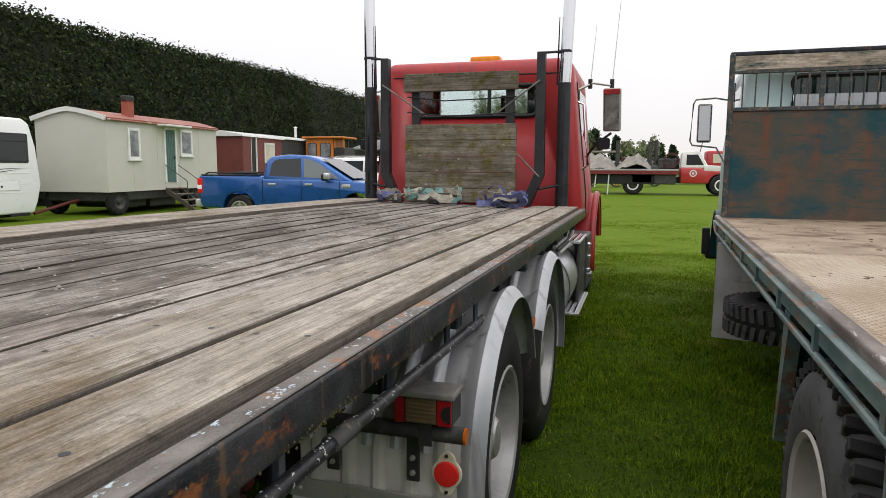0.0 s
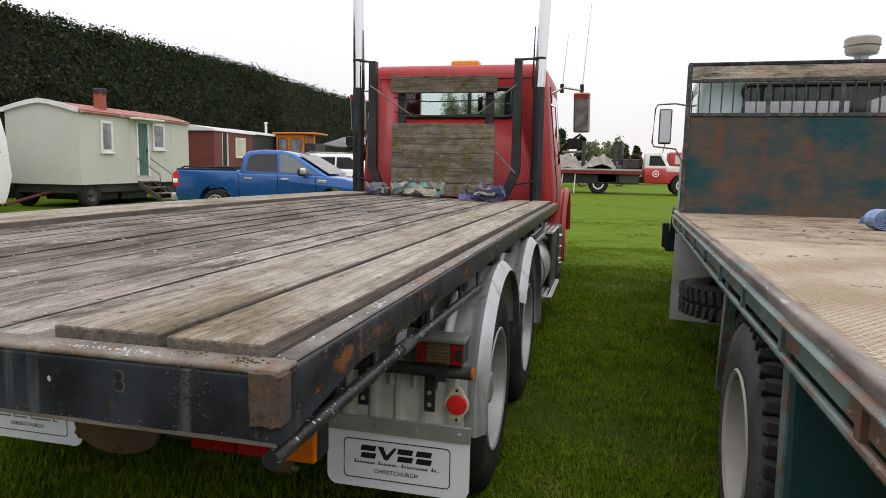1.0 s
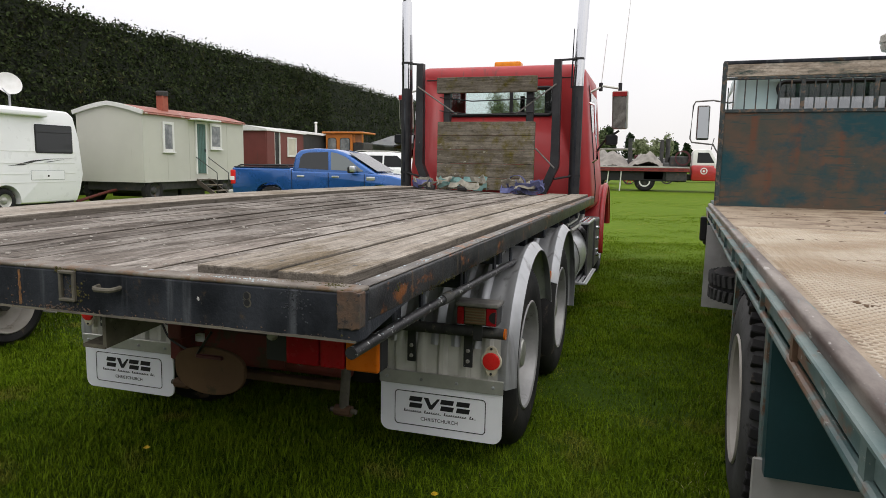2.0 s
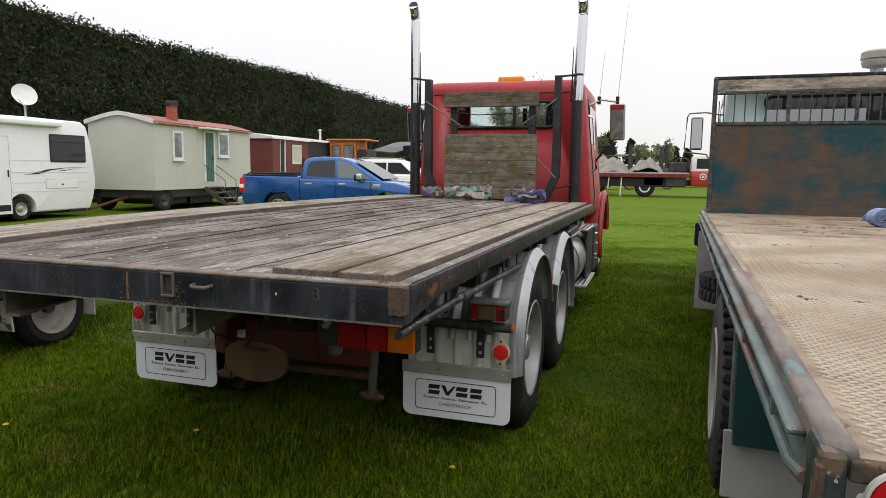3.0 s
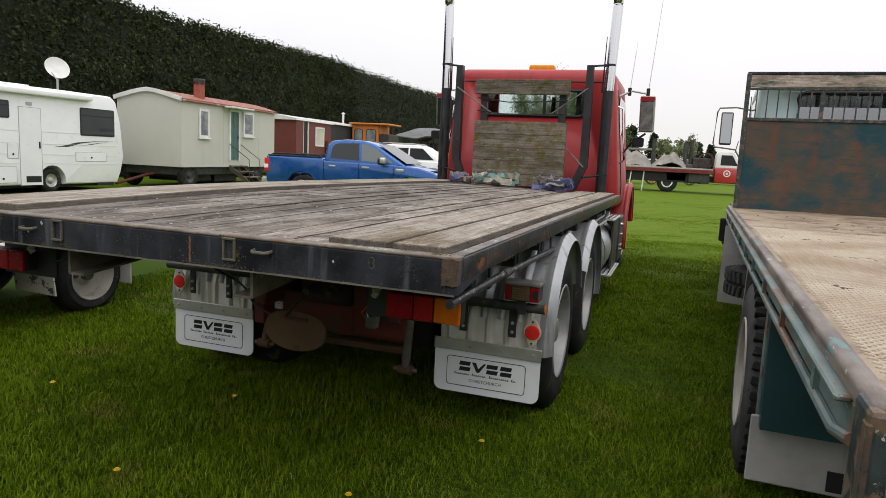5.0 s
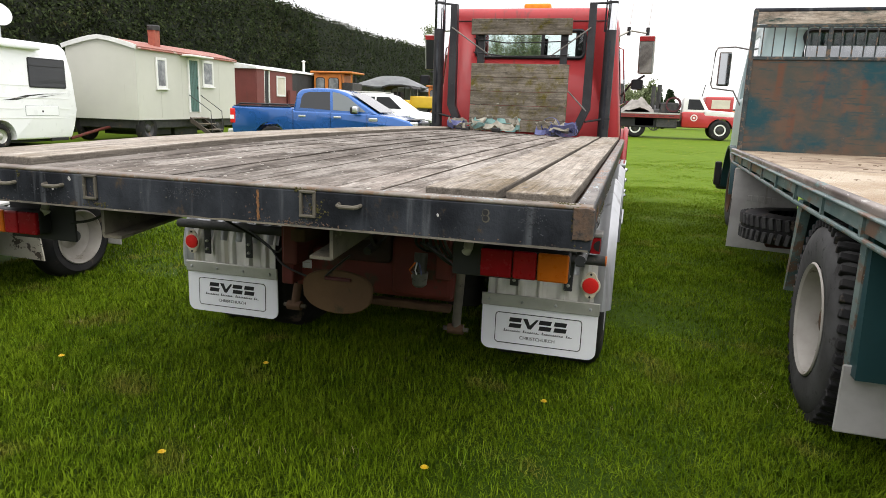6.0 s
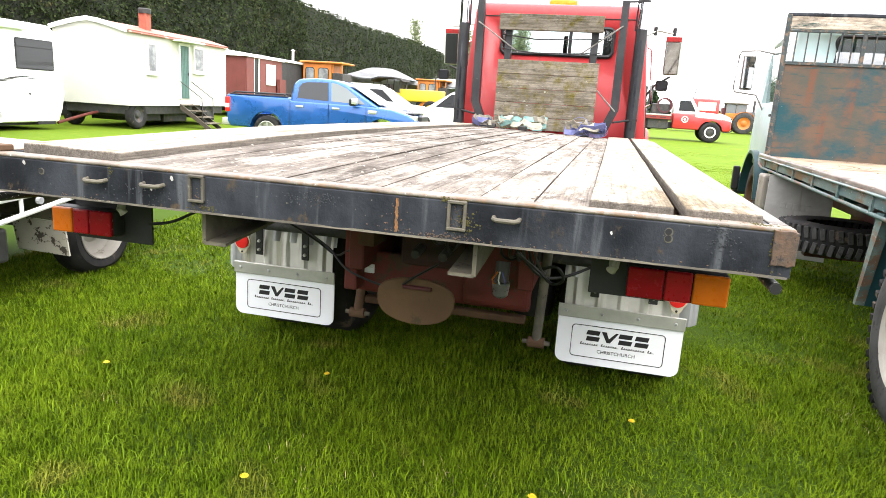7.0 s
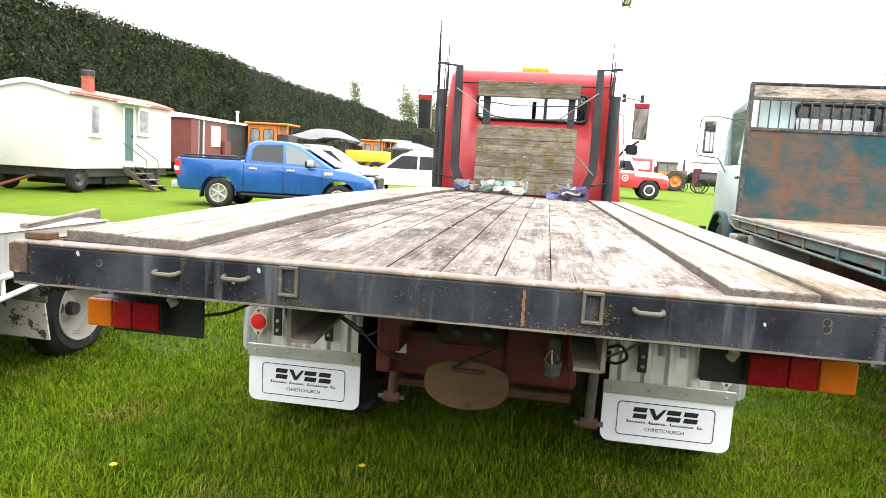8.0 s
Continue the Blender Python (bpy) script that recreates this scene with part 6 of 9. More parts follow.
big_wheel(green, pose(GW - 0.13, 8.35, 0.60), False, "earth", 0.50)
part("cab_step", boxed(0.10, 0.5, 7.35, 7.75, 0.55, 0.95, 0.03, 3), "wheel_cream", green)
part("bumper", boxed(0.02, GW - 0.02, 9.1, 9.3, 0.55, 0.85, 0.04, 3), "iron", green)
part("side_marker", boxed(-0.03, 0.06, 8.95, 9.05, 0.62, 0.95, 0.02, 2), "trim_black", green)
part("mirror_arm", pipe(bmesh.new(), [(0.20, 8.55, 2.42), (0.02, 8.60, 2.46), (-0.19, 8.62, 2.45), (-0.215, 8.62, 2.40), (-0.235, 8.62, 1.98), (-0.21, 8.62, 1.93), (0.05, 8.60, 1.90), (0.16, 8.56, 1.70)], 0.010, 8), "grey_cover", green, smooth=True)
mg = part("wing_mirror", boxed(-0.165, -0.01, 8.60, 8.65, 1.96, 2.40, 0.02, 2), "grey_cover", green, "tall wing mirror on a tube arm")
part("mirror_face", boxed(-0.066, 0.066, -0.006, 0.006, -0.203, 0.203, 0.004), "dim_mirror", mg, m=pose(-0.0875, 8.590, 2.18, -3.5))
sn = part("air_intake", rod(bmesh.new(), (1.72, 7.55, 1.2), (1.72, 7.55, 2.84), 0.065, 20), "guard", green, "grey snorkel with a round cap", smooth=True)
part("intake_cap", lathe(bmesh.new(), [(2.93, 0.06), (2.95, 0.14), (2.99, 0.155), (3.02, 0.15), (3.03, 0.165), (3.10, 0.16), (3.12, 0.13), (3.125, 0.0)], (1.72, 7.55, -0.12), "z", 28), "wheel_cream", sn, smooth=True)
gs = strap_heap("ratchet_strap", "bundled pale blue webbing strap with a ratchet on the tread deck", 0, 0, 0, ["strap_sky", "strap_blue", "strap_sky"], 21, n=5, size=0.11)
gcoil = bmesh.new()
for k in range(4):
    pts = [(-0.02 + (0.09 - 0.015 * k) * math.cos(a), -0.02, 0.065 + (0.06 - 0.011 * k) * math.sin(a)) for a in (0.42 * j for j in range(16))]
    sweep(gcoil, pts, 0.045, 0.005, (0, 1, 0))
part("webbing_roll", gcoil, "strap_sky", gs)
# dirt lying on the tread plate
dirt = bmesh.new()
rd = random.Random(5)
for cx, cy, n, sx, sy in ((0.30, 3.4, 14, 0.16, 0.03), (0.7, 4.6, 18, 0.3, 0.04), (1.2, 5.2, 18, 0.35, 0.05), (0.45, 2.5, 10, 0.12, 0.04), (0.25, 1.45, 10, 0.1, 0.05), (1.4, 4.2, 16, 0.3, 0.05), (0.5, 5.9, 12, 0.3, 0.06)):
    for k in range(n):
        x, y = cx + rd.gauss(0, sx), cy + rd.gauss(0, sy)
        if 0.08 < x < GW - 0.1:
            s = rd.uniform(0.002, 0.010)
            bmesh.ops.create_icosphere(dirt, subdivisions=1, radius=s, matrix=Matrix.Translation((x, y, GZ - 0.020)) @ Matrix.Rotation(rd.random() * 3, 4, "Z") @ Matrix.Diagonal((2.2, 1, 0.35, 1)))
part("dry_mud", dirt, "dry_mud", dk, "crumbs of dry mud", kind="stuff")
# the bed sits a little higher in front than its chassis
LIFT = Matrix.Translation((0, 0, GZ)) @ Matrix.Rotation(radians(0.36), 4, "X") @ Matrix.Translation((0, 0, -GZ))
for ob in list(green.children):
    if ob.name.split(".")[0] in ("deck_plate", "side_rail", "tie_rail", "headboard"):
        ob.matrix_local = LIFT @ ob.matrix_local
gs.matrix_world = green.matrix_world @ LIFT @ pose(1.445, 5.66, GZ - 0.022, 0, 0, 20) @ Matrix.Scale(1.3, 4)


# ---- ground, hedge, trees ----
def smooth01(t):
    t = max(0.0, min(1.0, t))
    return t * t * (3 - 2 * t)


def ground_z(x, y):
    return 0.27 * smooth01((y - 17) / 16.0) + 0.018 * noise.noise(Vector((x * 0.35, y * 0.35, 0.0)))


def grass_material(name, a, b, c, dry, lo=0.74):
    m = bpy.data.materials.new(name)
    m.use_nodes = True
    n, l = m.node_tree.nodes, m.node_tree.links
    bs = n["Principled BSDF"]
    geo = n.new("ShaderNodeNewGeometry")

    def tex(s, detail=4.0):
        t = n.new("ShaderNodeTexNoise")
        t.inputs["Scale"].default_value, t.inputs["Detail"].default_value = s, detail
        l.new(geo.outputs["Position"], t.inputs["Vector"])
        return t.outputs["Fac"]

    def mix(f, lo, hi, p, q):
        r, x = n.new("ShaderNodeMapRange"), n.new("ShaderNodeMix")
        r.inputs["From Min"].default_value, r.inputs["From Max"].default_value = lo, hi
        l.new(f, r.inputs["Value"])
        x.data_type = "RGBA"
        l.new(r.outputs[0], x.inputs[0])
        for sock, v in ((x.inputs[6], p), (x.inputs[7], q)):
            if isinstance(v, tuple):
                sock.default_value = (*v, 1)
            else:
                l.new(v, sock)
        return x.outputs[2]

    col = mix(tex(1.5, 6.0), 0.38, 0.62, a, b)
    col = mix(tex(7.0, 9.0), 0.4, 0.7, col, c)
    col = mix(tex(2.2, 9.0), 0.585, 0.72, col, dry)
    isl = mix(geo.outputs["Random Per Island"], 0.0, 1.0, (lo, lo, lo), (2 - lo, 2 - lo, 1.95 - lo))
    mul = n.new("ShaderNodeMix")
    mul.data_type, mul.blend_type = "RGBA", "MULTIPLY"
    mul.inputs[0].default_value = 1.0
    l.new(col, mul.inputs[6])
    l.new(isl, mul.inputs[7])
    l.new(mul.outputs[2], bs.inputs["Base Color"])
    bs.inputs["Roughness"].default_value = 0.8
    bs.inputs["Specular IOR Level"].default_value = 0.03
    return m


M["turf"] = grass_material("grass_sod", (0.106, 0.162, 0.014), (0.091, 0.147, 0.012), (0.083, 0.137, 0.011), (0.138, 0.168, 0.020))
# same grass twice: darker near the trucks for their shade, brighter in the open
M["blade"] = grass_material("grass_blades", (0.090, 0.142, 0.005), (0.054, 0.096, 0.003), (0.118, 0.172, 0.009), (0.165, 0.155, 0.028), 0.51)
M["bright_blade"] = grass_material("bright_grass_blades", (0.118, 0.188, 0.012), (0.102, 0.170, 0.010), (0.138, 0.208, 0.015), (0.175, 0.20, 0.034))
M["hedge_leaf"] = grass_material("hedge_foliage", (0.030, 0.043, 0.018), (0.042, 0.055, 0.023), (0.021, 0.030, 0.013), (0.066, 0.063, 0.030), 0.30)
# near-black core paints in the shade deep inside the hedges
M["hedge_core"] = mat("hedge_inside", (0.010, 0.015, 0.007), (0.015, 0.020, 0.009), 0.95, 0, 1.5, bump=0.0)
# far leaf tones are paled: distance haze is put into their colour
M["tree_leaf"] = grass_material("hazed_foliage", (0.095, 0.125, 0.060), (0.12, 0.15, 0.075), (0.08, 0.105, 0.055), (0.15, 0.16, 0.09))
M["hazed_leaf"] = grass_material("hazed_far_foliage", (0.20, 0.23, 0.13), (0.24, 0.27, 0.16), (0.17, 0.20, 0.12), (0.26, 0.27, 0.17))
M["fir_leaf"] = grass_material("dark_conifer_foliage", (0.030, 0.050, 0.026), (0.038, 0.060, 0.030), (0.024, 0.040, 0.02), (0.05, 0.06, 0.03))

# sod painted darker at low y, in place of shade around the trucks
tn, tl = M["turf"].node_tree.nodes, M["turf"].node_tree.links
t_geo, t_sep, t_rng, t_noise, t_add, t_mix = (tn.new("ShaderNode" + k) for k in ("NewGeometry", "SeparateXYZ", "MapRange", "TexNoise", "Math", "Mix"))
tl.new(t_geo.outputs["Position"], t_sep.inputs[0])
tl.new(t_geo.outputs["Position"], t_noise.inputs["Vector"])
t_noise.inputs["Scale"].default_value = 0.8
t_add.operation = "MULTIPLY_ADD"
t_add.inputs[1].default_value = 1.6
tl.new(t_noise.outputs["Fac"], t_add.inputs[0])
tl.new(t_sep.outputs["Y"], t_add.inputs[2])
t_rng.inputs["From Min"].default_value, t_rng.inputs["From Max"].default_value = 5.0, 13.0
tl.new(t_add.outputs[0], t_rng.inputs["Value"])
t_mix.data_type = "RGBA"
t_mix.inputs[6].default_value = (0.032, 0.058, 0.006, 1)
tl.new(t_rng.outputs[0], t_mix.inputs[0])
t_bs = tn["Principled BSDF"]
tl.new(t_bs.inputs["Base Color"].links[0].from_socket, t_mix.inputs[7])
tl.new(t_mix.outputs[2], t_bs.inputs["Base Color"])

# bump on the sod alone
gn, gl = M["turf"].node_tree.nodes, M["turf"].node_tree.links
gt, gb = gn.new("ShaderNodeTexNoise"), gn.new("ShaderNodeBump")
gt.inputs["Scale"].default_value, gt.inputs["Detail"].default_value = 28.0, 6.0
gb.inputs["Strength"].default_value, gb.inputs["Distance"].default_value = 0.5, 0.03
gl.new(gt.outputs["Fac"], gb.inputs["Height"])
gl.new(gb.outputs[0], gn["Principled BSDF"].inputs["Normal"])

def graded(lo, hi, near, fine, coarse):
    v, out = lo, [lo]
    while v < hi:
        v += fine if near[0] <= v <= near[1] else max(fine, min(coarse, 0.25 * min(abs(v - near[0]), abs(v - near[1])) + fine))
        out.append(min(v, hi))
    return out
gxs, gys = graded(-900, 900, (-18, 14), 0.4, 120), graded(-300, 1500, (-5, 36), 0.4, 120)
verts = [(x, y, ground_z(x, y)) for y in gys for x in gxs]
nx = len(gxs)
faces = [(j * nx + i, j * nx + i + 1, (j + 1) * nx + i + 1, (j + 1) * nx + i) for j in range(len(gys) - 1) for i in range(nx - 1)]
gme = bpy.data.meshes.new("ground")
gme.from_pydata(verts, [], faces)
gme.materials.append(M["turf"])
for p in gme.polygons:
    p.use_smooth = True
tagged(new("ground", gme), "mown green paddock grass", "ground", kind="structure")


def scatter_mesh(name, verts, faces, material, label, category, parent=None, kind="stuff"):
    me = bpy.data.meshes.new(name)
    nv, nf, k = len(verts), len(faces), faces.shape[1]
    me.vertices.add(nv)
    me.vertices.foreach_set("co", verts.astype(np.float32).ravel())
    me.loops.add(nf * k)
    me.loops.foreach_set("vertex_index", faces.astype(np.int32).ravel())
    me.polygons.add(nf)
    me.polygons.foreach_set("loop_start", np.arange(0, nf * k, k, dtype=np.int32))
    me.polygons.foreach_set("loop_total", np.full(nf, k, dtype=np.int32))
    me.update(calc_edges=True)
    me.validate()
    me.materials.append(M[material])
    ob = new(name, me)
    if parent is not None:
        ob.parent = parent
        return tagged(ob, label, kind=kind)
    return tagged(ob, label, category, kind=kind)


def leaf_quads(points, size, rng, normals=None, lean=0.8):
    """One small four-cornered leaf clump for each point, turned at random about the given normals."""
    n = len(points)
    d = rng.normal(size=(n, 3))
    if normals is not None:
        d = normals + lean * d
    d /= np.linalg.norm(d, axis=1, keepdims=True)
    a = np.cross(d, rng.normal(size=(n, 3)))
    a /= np.linalg.norm(a, axis=1, keepdims=True)
    b = np.cross(d, a)
    s = (size * rng.uniform(0.5, 1.4, n))[:, None]
    quad = np.stack([points - a * s, points - b * s * 0.45, points + a * s, points + b * s * 0.45], 1)
    return quad.reshape(-1, 3), np.arange(4 * n).reshape(-1, 4)


rng = np.random.default_rng(7)
# clipped shelter hedge, running along the paddock
HX, HY0, HY1 = -19.3, -16.0, 128.0
def hedge_h(y):
    return 7.05 + 0.12 * math.sin(y * 0.21) + 0.22 * noise.noise(Vector((y * 0.5, 3.1, 0))) + 0.16 * noise.noise(Vector((y * 1.9, 1.1, 0))) - 0.004 * max(0, y - 55)
def hedge_x(y, z):
    return HX + 0.35 * noise.noise(Vector((y * 0.30, z * 0.35, 5.0))) + 0.25 * noise.noise(Vector((y * 1.1, z * 1.1, 9.0))) - 0.05 * z
hb_v, hb_f, rows = [], [], []
ys = np.arange(HY0, HY1 + 0.1, 0.7)
for y in ys:
    h = hedge_h(y)
    prof = [(hedge_x(y, h * k / 10), h * k / 10) for k in range(11)] + [(HX - 0.8 - 0.5 * k, h + 0.18 * noise.noise(Vector((y, k, 1.0)))) for k in range(5)] + [(HX - 3.2, 0.0)]
    rows.append(range(len(hb_v), len(hb_v) + len(prof)))
    hb_v += [(x - 0.10, y, z - 0.10) for x, z in prof]
for a, b in zip(rows, rows[1:]):
    for k in range(len(a) - 1):
        hb_f.append((a[k], a[k + 1], b[k + 1], b[k]))
hme = bpy.data.meshes.new("hedge")
hme.from_pydata(hb_v, [], hb_f)
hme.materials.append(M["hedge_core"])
hedge = tagged(new("hedge", hme), "tall dark green clipped shelter hedge", "hedge", kind="stuff")
pts, nor = [], []
for y0, y1, dens in ((HY0, 10, 130), (10, 40, 250), (40, 75, 120), (75, HY1, 60)):
    n = int((y1 - y0) * 7.0 * dens)
    yy, uu = rng.uniform(y0, y1, n), rng.uniform(0, 1, n)
    for y, u in zip(yy, uu):
        z = u * hedge_h(y)
        pts.append((hedge_x(y, z) + 0.10 * rng.normal(), y, z + 0.05))
    nor += [(1.0, 0, 0.35)] * n
    n2 = int((y1 - y0) * 2.6 * dens * 0.6)
    yy, uu = rng.uniform(y0, y1, n2), rng.uniform(0, 2.4, n2)
    for y, u in zip(yy, uu):
        pts.append((HX - 0.35 - u, y, hedge_h(y) + 0.12 * rng.normal() + 0.06))
    nor += [(0.2, 0, 1.0)] * n2
v, f = leaf_quads(np.array(pts), 0.078, rng, np.array(nor), 0.9)
scatter_mesh("foliage", v, f, "hedge_leaf", "small dark evergreen sprays", "", hedge)

# unseen hedge added behind the camera to block low sky light
back_v, back_f, back_rows = [], [], []
for x in np.arange(-22.0, 40.1, 1.0):
    h = 6.0 + 0.4 * noise.noise(Vector((x * 0.5, 7.7, 0)))
    prof = [(-27.0 + 0.4 * noise.noise(Vector((x * 0.4, k * 0.6, 2.0))), h * k / 6) for k in range(7)] + [(-29.0, h), (-29.2, 0.0)]
    back_rows.append(range(len(back_v), len(back_v) + len(prof)))
    back_v += [(x, y, z) for y, z in prof]
for a, b in zip(back_rows, back_rows[1:]):
    for k in range(len(a) - 1):
        back_f.append((a[k], a[k + 1], b[k + 1], b[k]))
bme = bpy.data.meshes.new("hedge")
bme.from_pydata(back_v, [], back_f)
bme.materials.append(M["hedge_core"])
blocking_hedge = tagged(new("hedge", bme), "unseen dark green hedge added behind the camera to block low light", "hedge", kind="stuff")
n = 14000
bx, bu = rng.uniform(-22, 40, n), rng.uniform(0, 1, n)
v, f = leaf_quads(np.stack([bx, -26.75 + 0.2 * rng.normal(size=n), 6.0 * bu], 1), 0.16, rng, np.tile([(0.0, 1.0, 0.35)], (n, 1)), 0.9)
scatter_mesh("foliage", v, f, "hedge_leaf", "small dark evergreen sprays", "", blocking_hedge)


def tree(name, label, x, y, h, spread, kind, seed, leaves=2600, size=0.22, leaf=None):
    """Tapered trunk, forking limbs, and a loose crown of small leaf clumps with gaps."""
    rnd, rg = random.Random(seed), np.random.default_rng(seed)
    base = thing(name, label, "tree", pose(x, y, ground_z(x, y) - 0.05))
    bm = bmesh.new()
    tips = []
    if kind == "fir":
        rod(bm, (0, 0, 0), (0, 0, h * 0.97), 0.02 * h, 8, 0.01)
        for k in range(34):
            z = h * (0.14 + 0.84 * k / 34)
            r = spread * (1 - k / 36) * rnd.uniform(0.6, 1.1)
            a = k * 2.4
            tip = (r * math.cos(a), r * math.sin(a), z - 0.12 * r)
            rod(bm, (0, 0, z), tip, 0.012 * h * 0.3, 5, 0.01)
            tips.append(((0, 0, z), tip))
    else:
        rod(bm, (0, 0, 0), (0, 0, h * 0.42), 0.026 * h, 9, 0.016 * h)
        for k in range(11):
            a, z = k * 2.4 + rnd.random(), h * rnd.uniform(0.22, 0.45)
            mid = (spread * 0.45 * math.cos(a), spread * 0.45 * math.sin(a), z + h * rnd.uniform(0.12, 0.26))
            rod(bm, (0, 0, z), mid, 0.010 * h, 6, 0.006 * h)
            for j in range(3):
                b = a + rnd.uniform(-0.9, 0.9)
                end = (mid[0] + spread * 0.5 * math.cos(b) * rnd.uniform(0.3, 1), mid[1] + spread * 0.5 * math.sin(b) * rnd.uniform(0.3, 1), min(h * 0.97, mid[2] + h * rnd.uniform(0.05, 0.36)))
                rod(bm, mid, end, 0.006 * h, 5, 0.002 * h)
                tips.append((mid, end))
    part("trunk", bm, "bark", base)
    n = leaves
    idx = rg.integers(0, len(tips), n)
    t = rg.uniform(0.15 if kind == "fir" else 0.3, 1.08, n)[:, None]
    A, B = np.array([p[0] for p in tips])[idx], np.array([p[1] for p in tips])[idx]
    p = A + (B - A) * t + rg.normal(size=(n, 3)) * (0.035 if kind == "fir" else 0.045) * h
    v, f = leaf_quads(p, size, rg)
    scatter_mesh("crown", v, f, leaf or ("fir_leaf" if kind == "fir" else "tree_leaf"), "loose crown of small leaves", "", base)
    return base


# ---- blue utility ----
def car_wheel(parent, x, y, z, r, side, spokes=12, mat_rim="wheel", w=0.24):
    hold = node("wheel", parent, pose(x, y, z, 0, 0, 90 if side > 0 else -90))
    part("tyre", tyre_mesh(w, r, r * 0.62, 32), "rubber", hold, smooth=True)
    part("rim", lathe(bmesh.new(), [(0.0, r * 0.64), (0.004, r * 0.60), (-0.02, r * 0.57), (-0.10, r * 0.53), (-0.11, 0.0)], (0, 0, 0), "x", 28), "strip", hold, smooth=True)
    sp = bmesh.new()
    for k in range(spokes):
        m = Matrix.Rotation(2 * math.pi * k / spokes, 4, "X")
        box(sp, -0.035, -0.012, -r * 0.055, r * 0.055, 0.0, r * 0.60, 0.006, 1, m)
    box(sp, -0.04, -0.008, -r * 0.14, r * 0.14, -r * 0.14, r * 0.14, 0.02, 2)
    part("wheel_spider", sp, mat_rim, hold)
    return hold


def smooth_profile(bm, pts, half, r, seg=3):
    prism(bm, pts, -half, half, "y")
    bmesh.ops.bevel(bm, geom=bm.edges[:], offset=r, segments=seg, affect="EDGES", profile=0.5)
    return bm


def pickup(m, paint):
    ob = thing("pickup_truck", "metallic blue double-cab pickup with a black sports rail", "pickup", m)
    bm = smooth_profile(bmesh.new(), [(0.04, 0.58), (0.0, 0.95), (0.03, 1.29), (1.80, 1.285), (1.83, 1.21), (3.95, 1.19), (4.60, 1.14), (5.06, 1.03), (5.26, 0.90), (5.32, 0.70), (5.26, 0.46), (0.12, 0.44)], 0.925, 0.05)
    for v in bm.verts:
        k = (v.co.z - 0.75)
        v.co.y *= 1.0 - 0.045 * abs(k) - (0.05 if v.co.x > 5.0 else 0.0) * (v.co.x - 5.0) * 3
    body = part("body", bm, paint, ob, smooth=True)
    cuts = [boxed(0.10, 1.70, -0.78, 0.78, 0.80, 1.6)]
    for x in (1.16, 4.36):
        cuts.append(rod(bmesh.new(), (x, -1.2, 0.43), (x, 1.2, 0.43), 0.455, 28))
    carve(body, cuts)
    for f in body.data.polygons:
        f.use_smooth = True
    body.data.set_sharp_from_angle(angle=radians(35))
    for x in (1.16, 4.36):
        for s in (-1, 1):
            car_wheel(ob, x, s * 0.915, 0.39, 0.39, s, 6, "alloy_bright")
            arc = [(x + 0.475 * math.cos(radians(a)), s * 0.905, 0.43 + 0.475 * math.sin(radians(a))) for a in range(-8, 189, 14)]
            part("wheel_arch", sweep(bmesh.new(), arc, 0.03, 0.03, (0, 1, 0)), paint, ob, smooth=True)
    part("wheel_well", boxed(0.75, 4.85, -0.62, 0.62, 0.30, 0.62, 0.05), "trim_black", ob)
    # cabin
    bm = smooth_profile(bmesh.new(), [(1.78, 1.10), (1.86, 1.66), (2.00, 1.79), (2.45, 1.84), (2.95, 1.82), (3.30, 1.73), (4.30, 1.14)], 0.88, 0.07, 4)
    for v in bm.verts:
        k = max(0, (v.co.z - 1.12) / 0.72)
        v.co.y *= 1.0 - 0.17 * k
    cabin = part("cabin", bm, paint, ob, smooth=True)
    def side_pane(pts, name="side_window"):
        for s in (-1, 1):
            bm2 = bmesh.new()
            vs = []
            for off in (0.0, 0.012):
                vs.append([bm2.verts.new((x, s * ((0.88 * (1.0 - 0.17 * max(0, (z - 1.12) / 0.72))) + off - 0.002), z)) for x, z in pts])
            bm2.faces.new(vs[0]), bm2.faces.new(vs[1])
            for k in range(len(pts)):
                bm2.faces.new((vs[0][k], vs[0][(k + 1) % len(pts)], vs[1][(k + 1) % len(pts)], vs[1][k]))
            bmesh.ops.recalc_face_normals(bm2, faces=bm2.faces[:])
            part(name, bm2, "dark_glass" if name == "side_window" else "grey_glass", cabin)
    side_pane([(2.00, 1.30), (2.03, 1.58), (2.10, 1.68), (2.24, 1.72), (2.82, 1.74), (2.86, 1.26)])
    # front panes paler: the light seen through them is put into the colour
    side_pane([(2.94, 1.26), (2.90, 1.74), (3.08, 1.71), (3.34, 1.61), (3.86, 1.24), (3.80, 1.23)], "front_window")
    ws = bmesh.new()
    vs = [ws.verts.new(p) for p in ((3.36, -0.70, 1.69), (3.36, 0.70, 1.69), (4.20, 0.80, 1.20), (4.20, -0.80, 1.20))]
    ws.faces.new(vs)
    bmesh.ops.translate(ws, verts=vs, vec=(0.035, 0, 0.035))
    bmesh.ops.solidify(ws, geom=ws.faces[:], thickness=0.01)
    part("windscreen", ws, "dark_glass", cabin)
    for s in (-1, 1):
        part("door_gap", boxed(2.875, 2.883, s * 0.910, s * 0.924, 0.50, 1.19), "trim_black", body)
        part("door_gap", boxed(1.815, 1.823, s * 0.910, s * 0.924, 0.50, 1.26), "trim_black", body)
        part("door_gap", boxed(3.90, 3.908, s * 0.908, s * 0.922, 0.52, 1.17), "trim_black", body)
        for x in (1.98, 2.98):
            part("door_handle", boxed(x, x + 0.21, *sorted((s * 0.900, s * 0.945)), 1.055, 1.105, 0.014, 2), "alloy_bright", body)
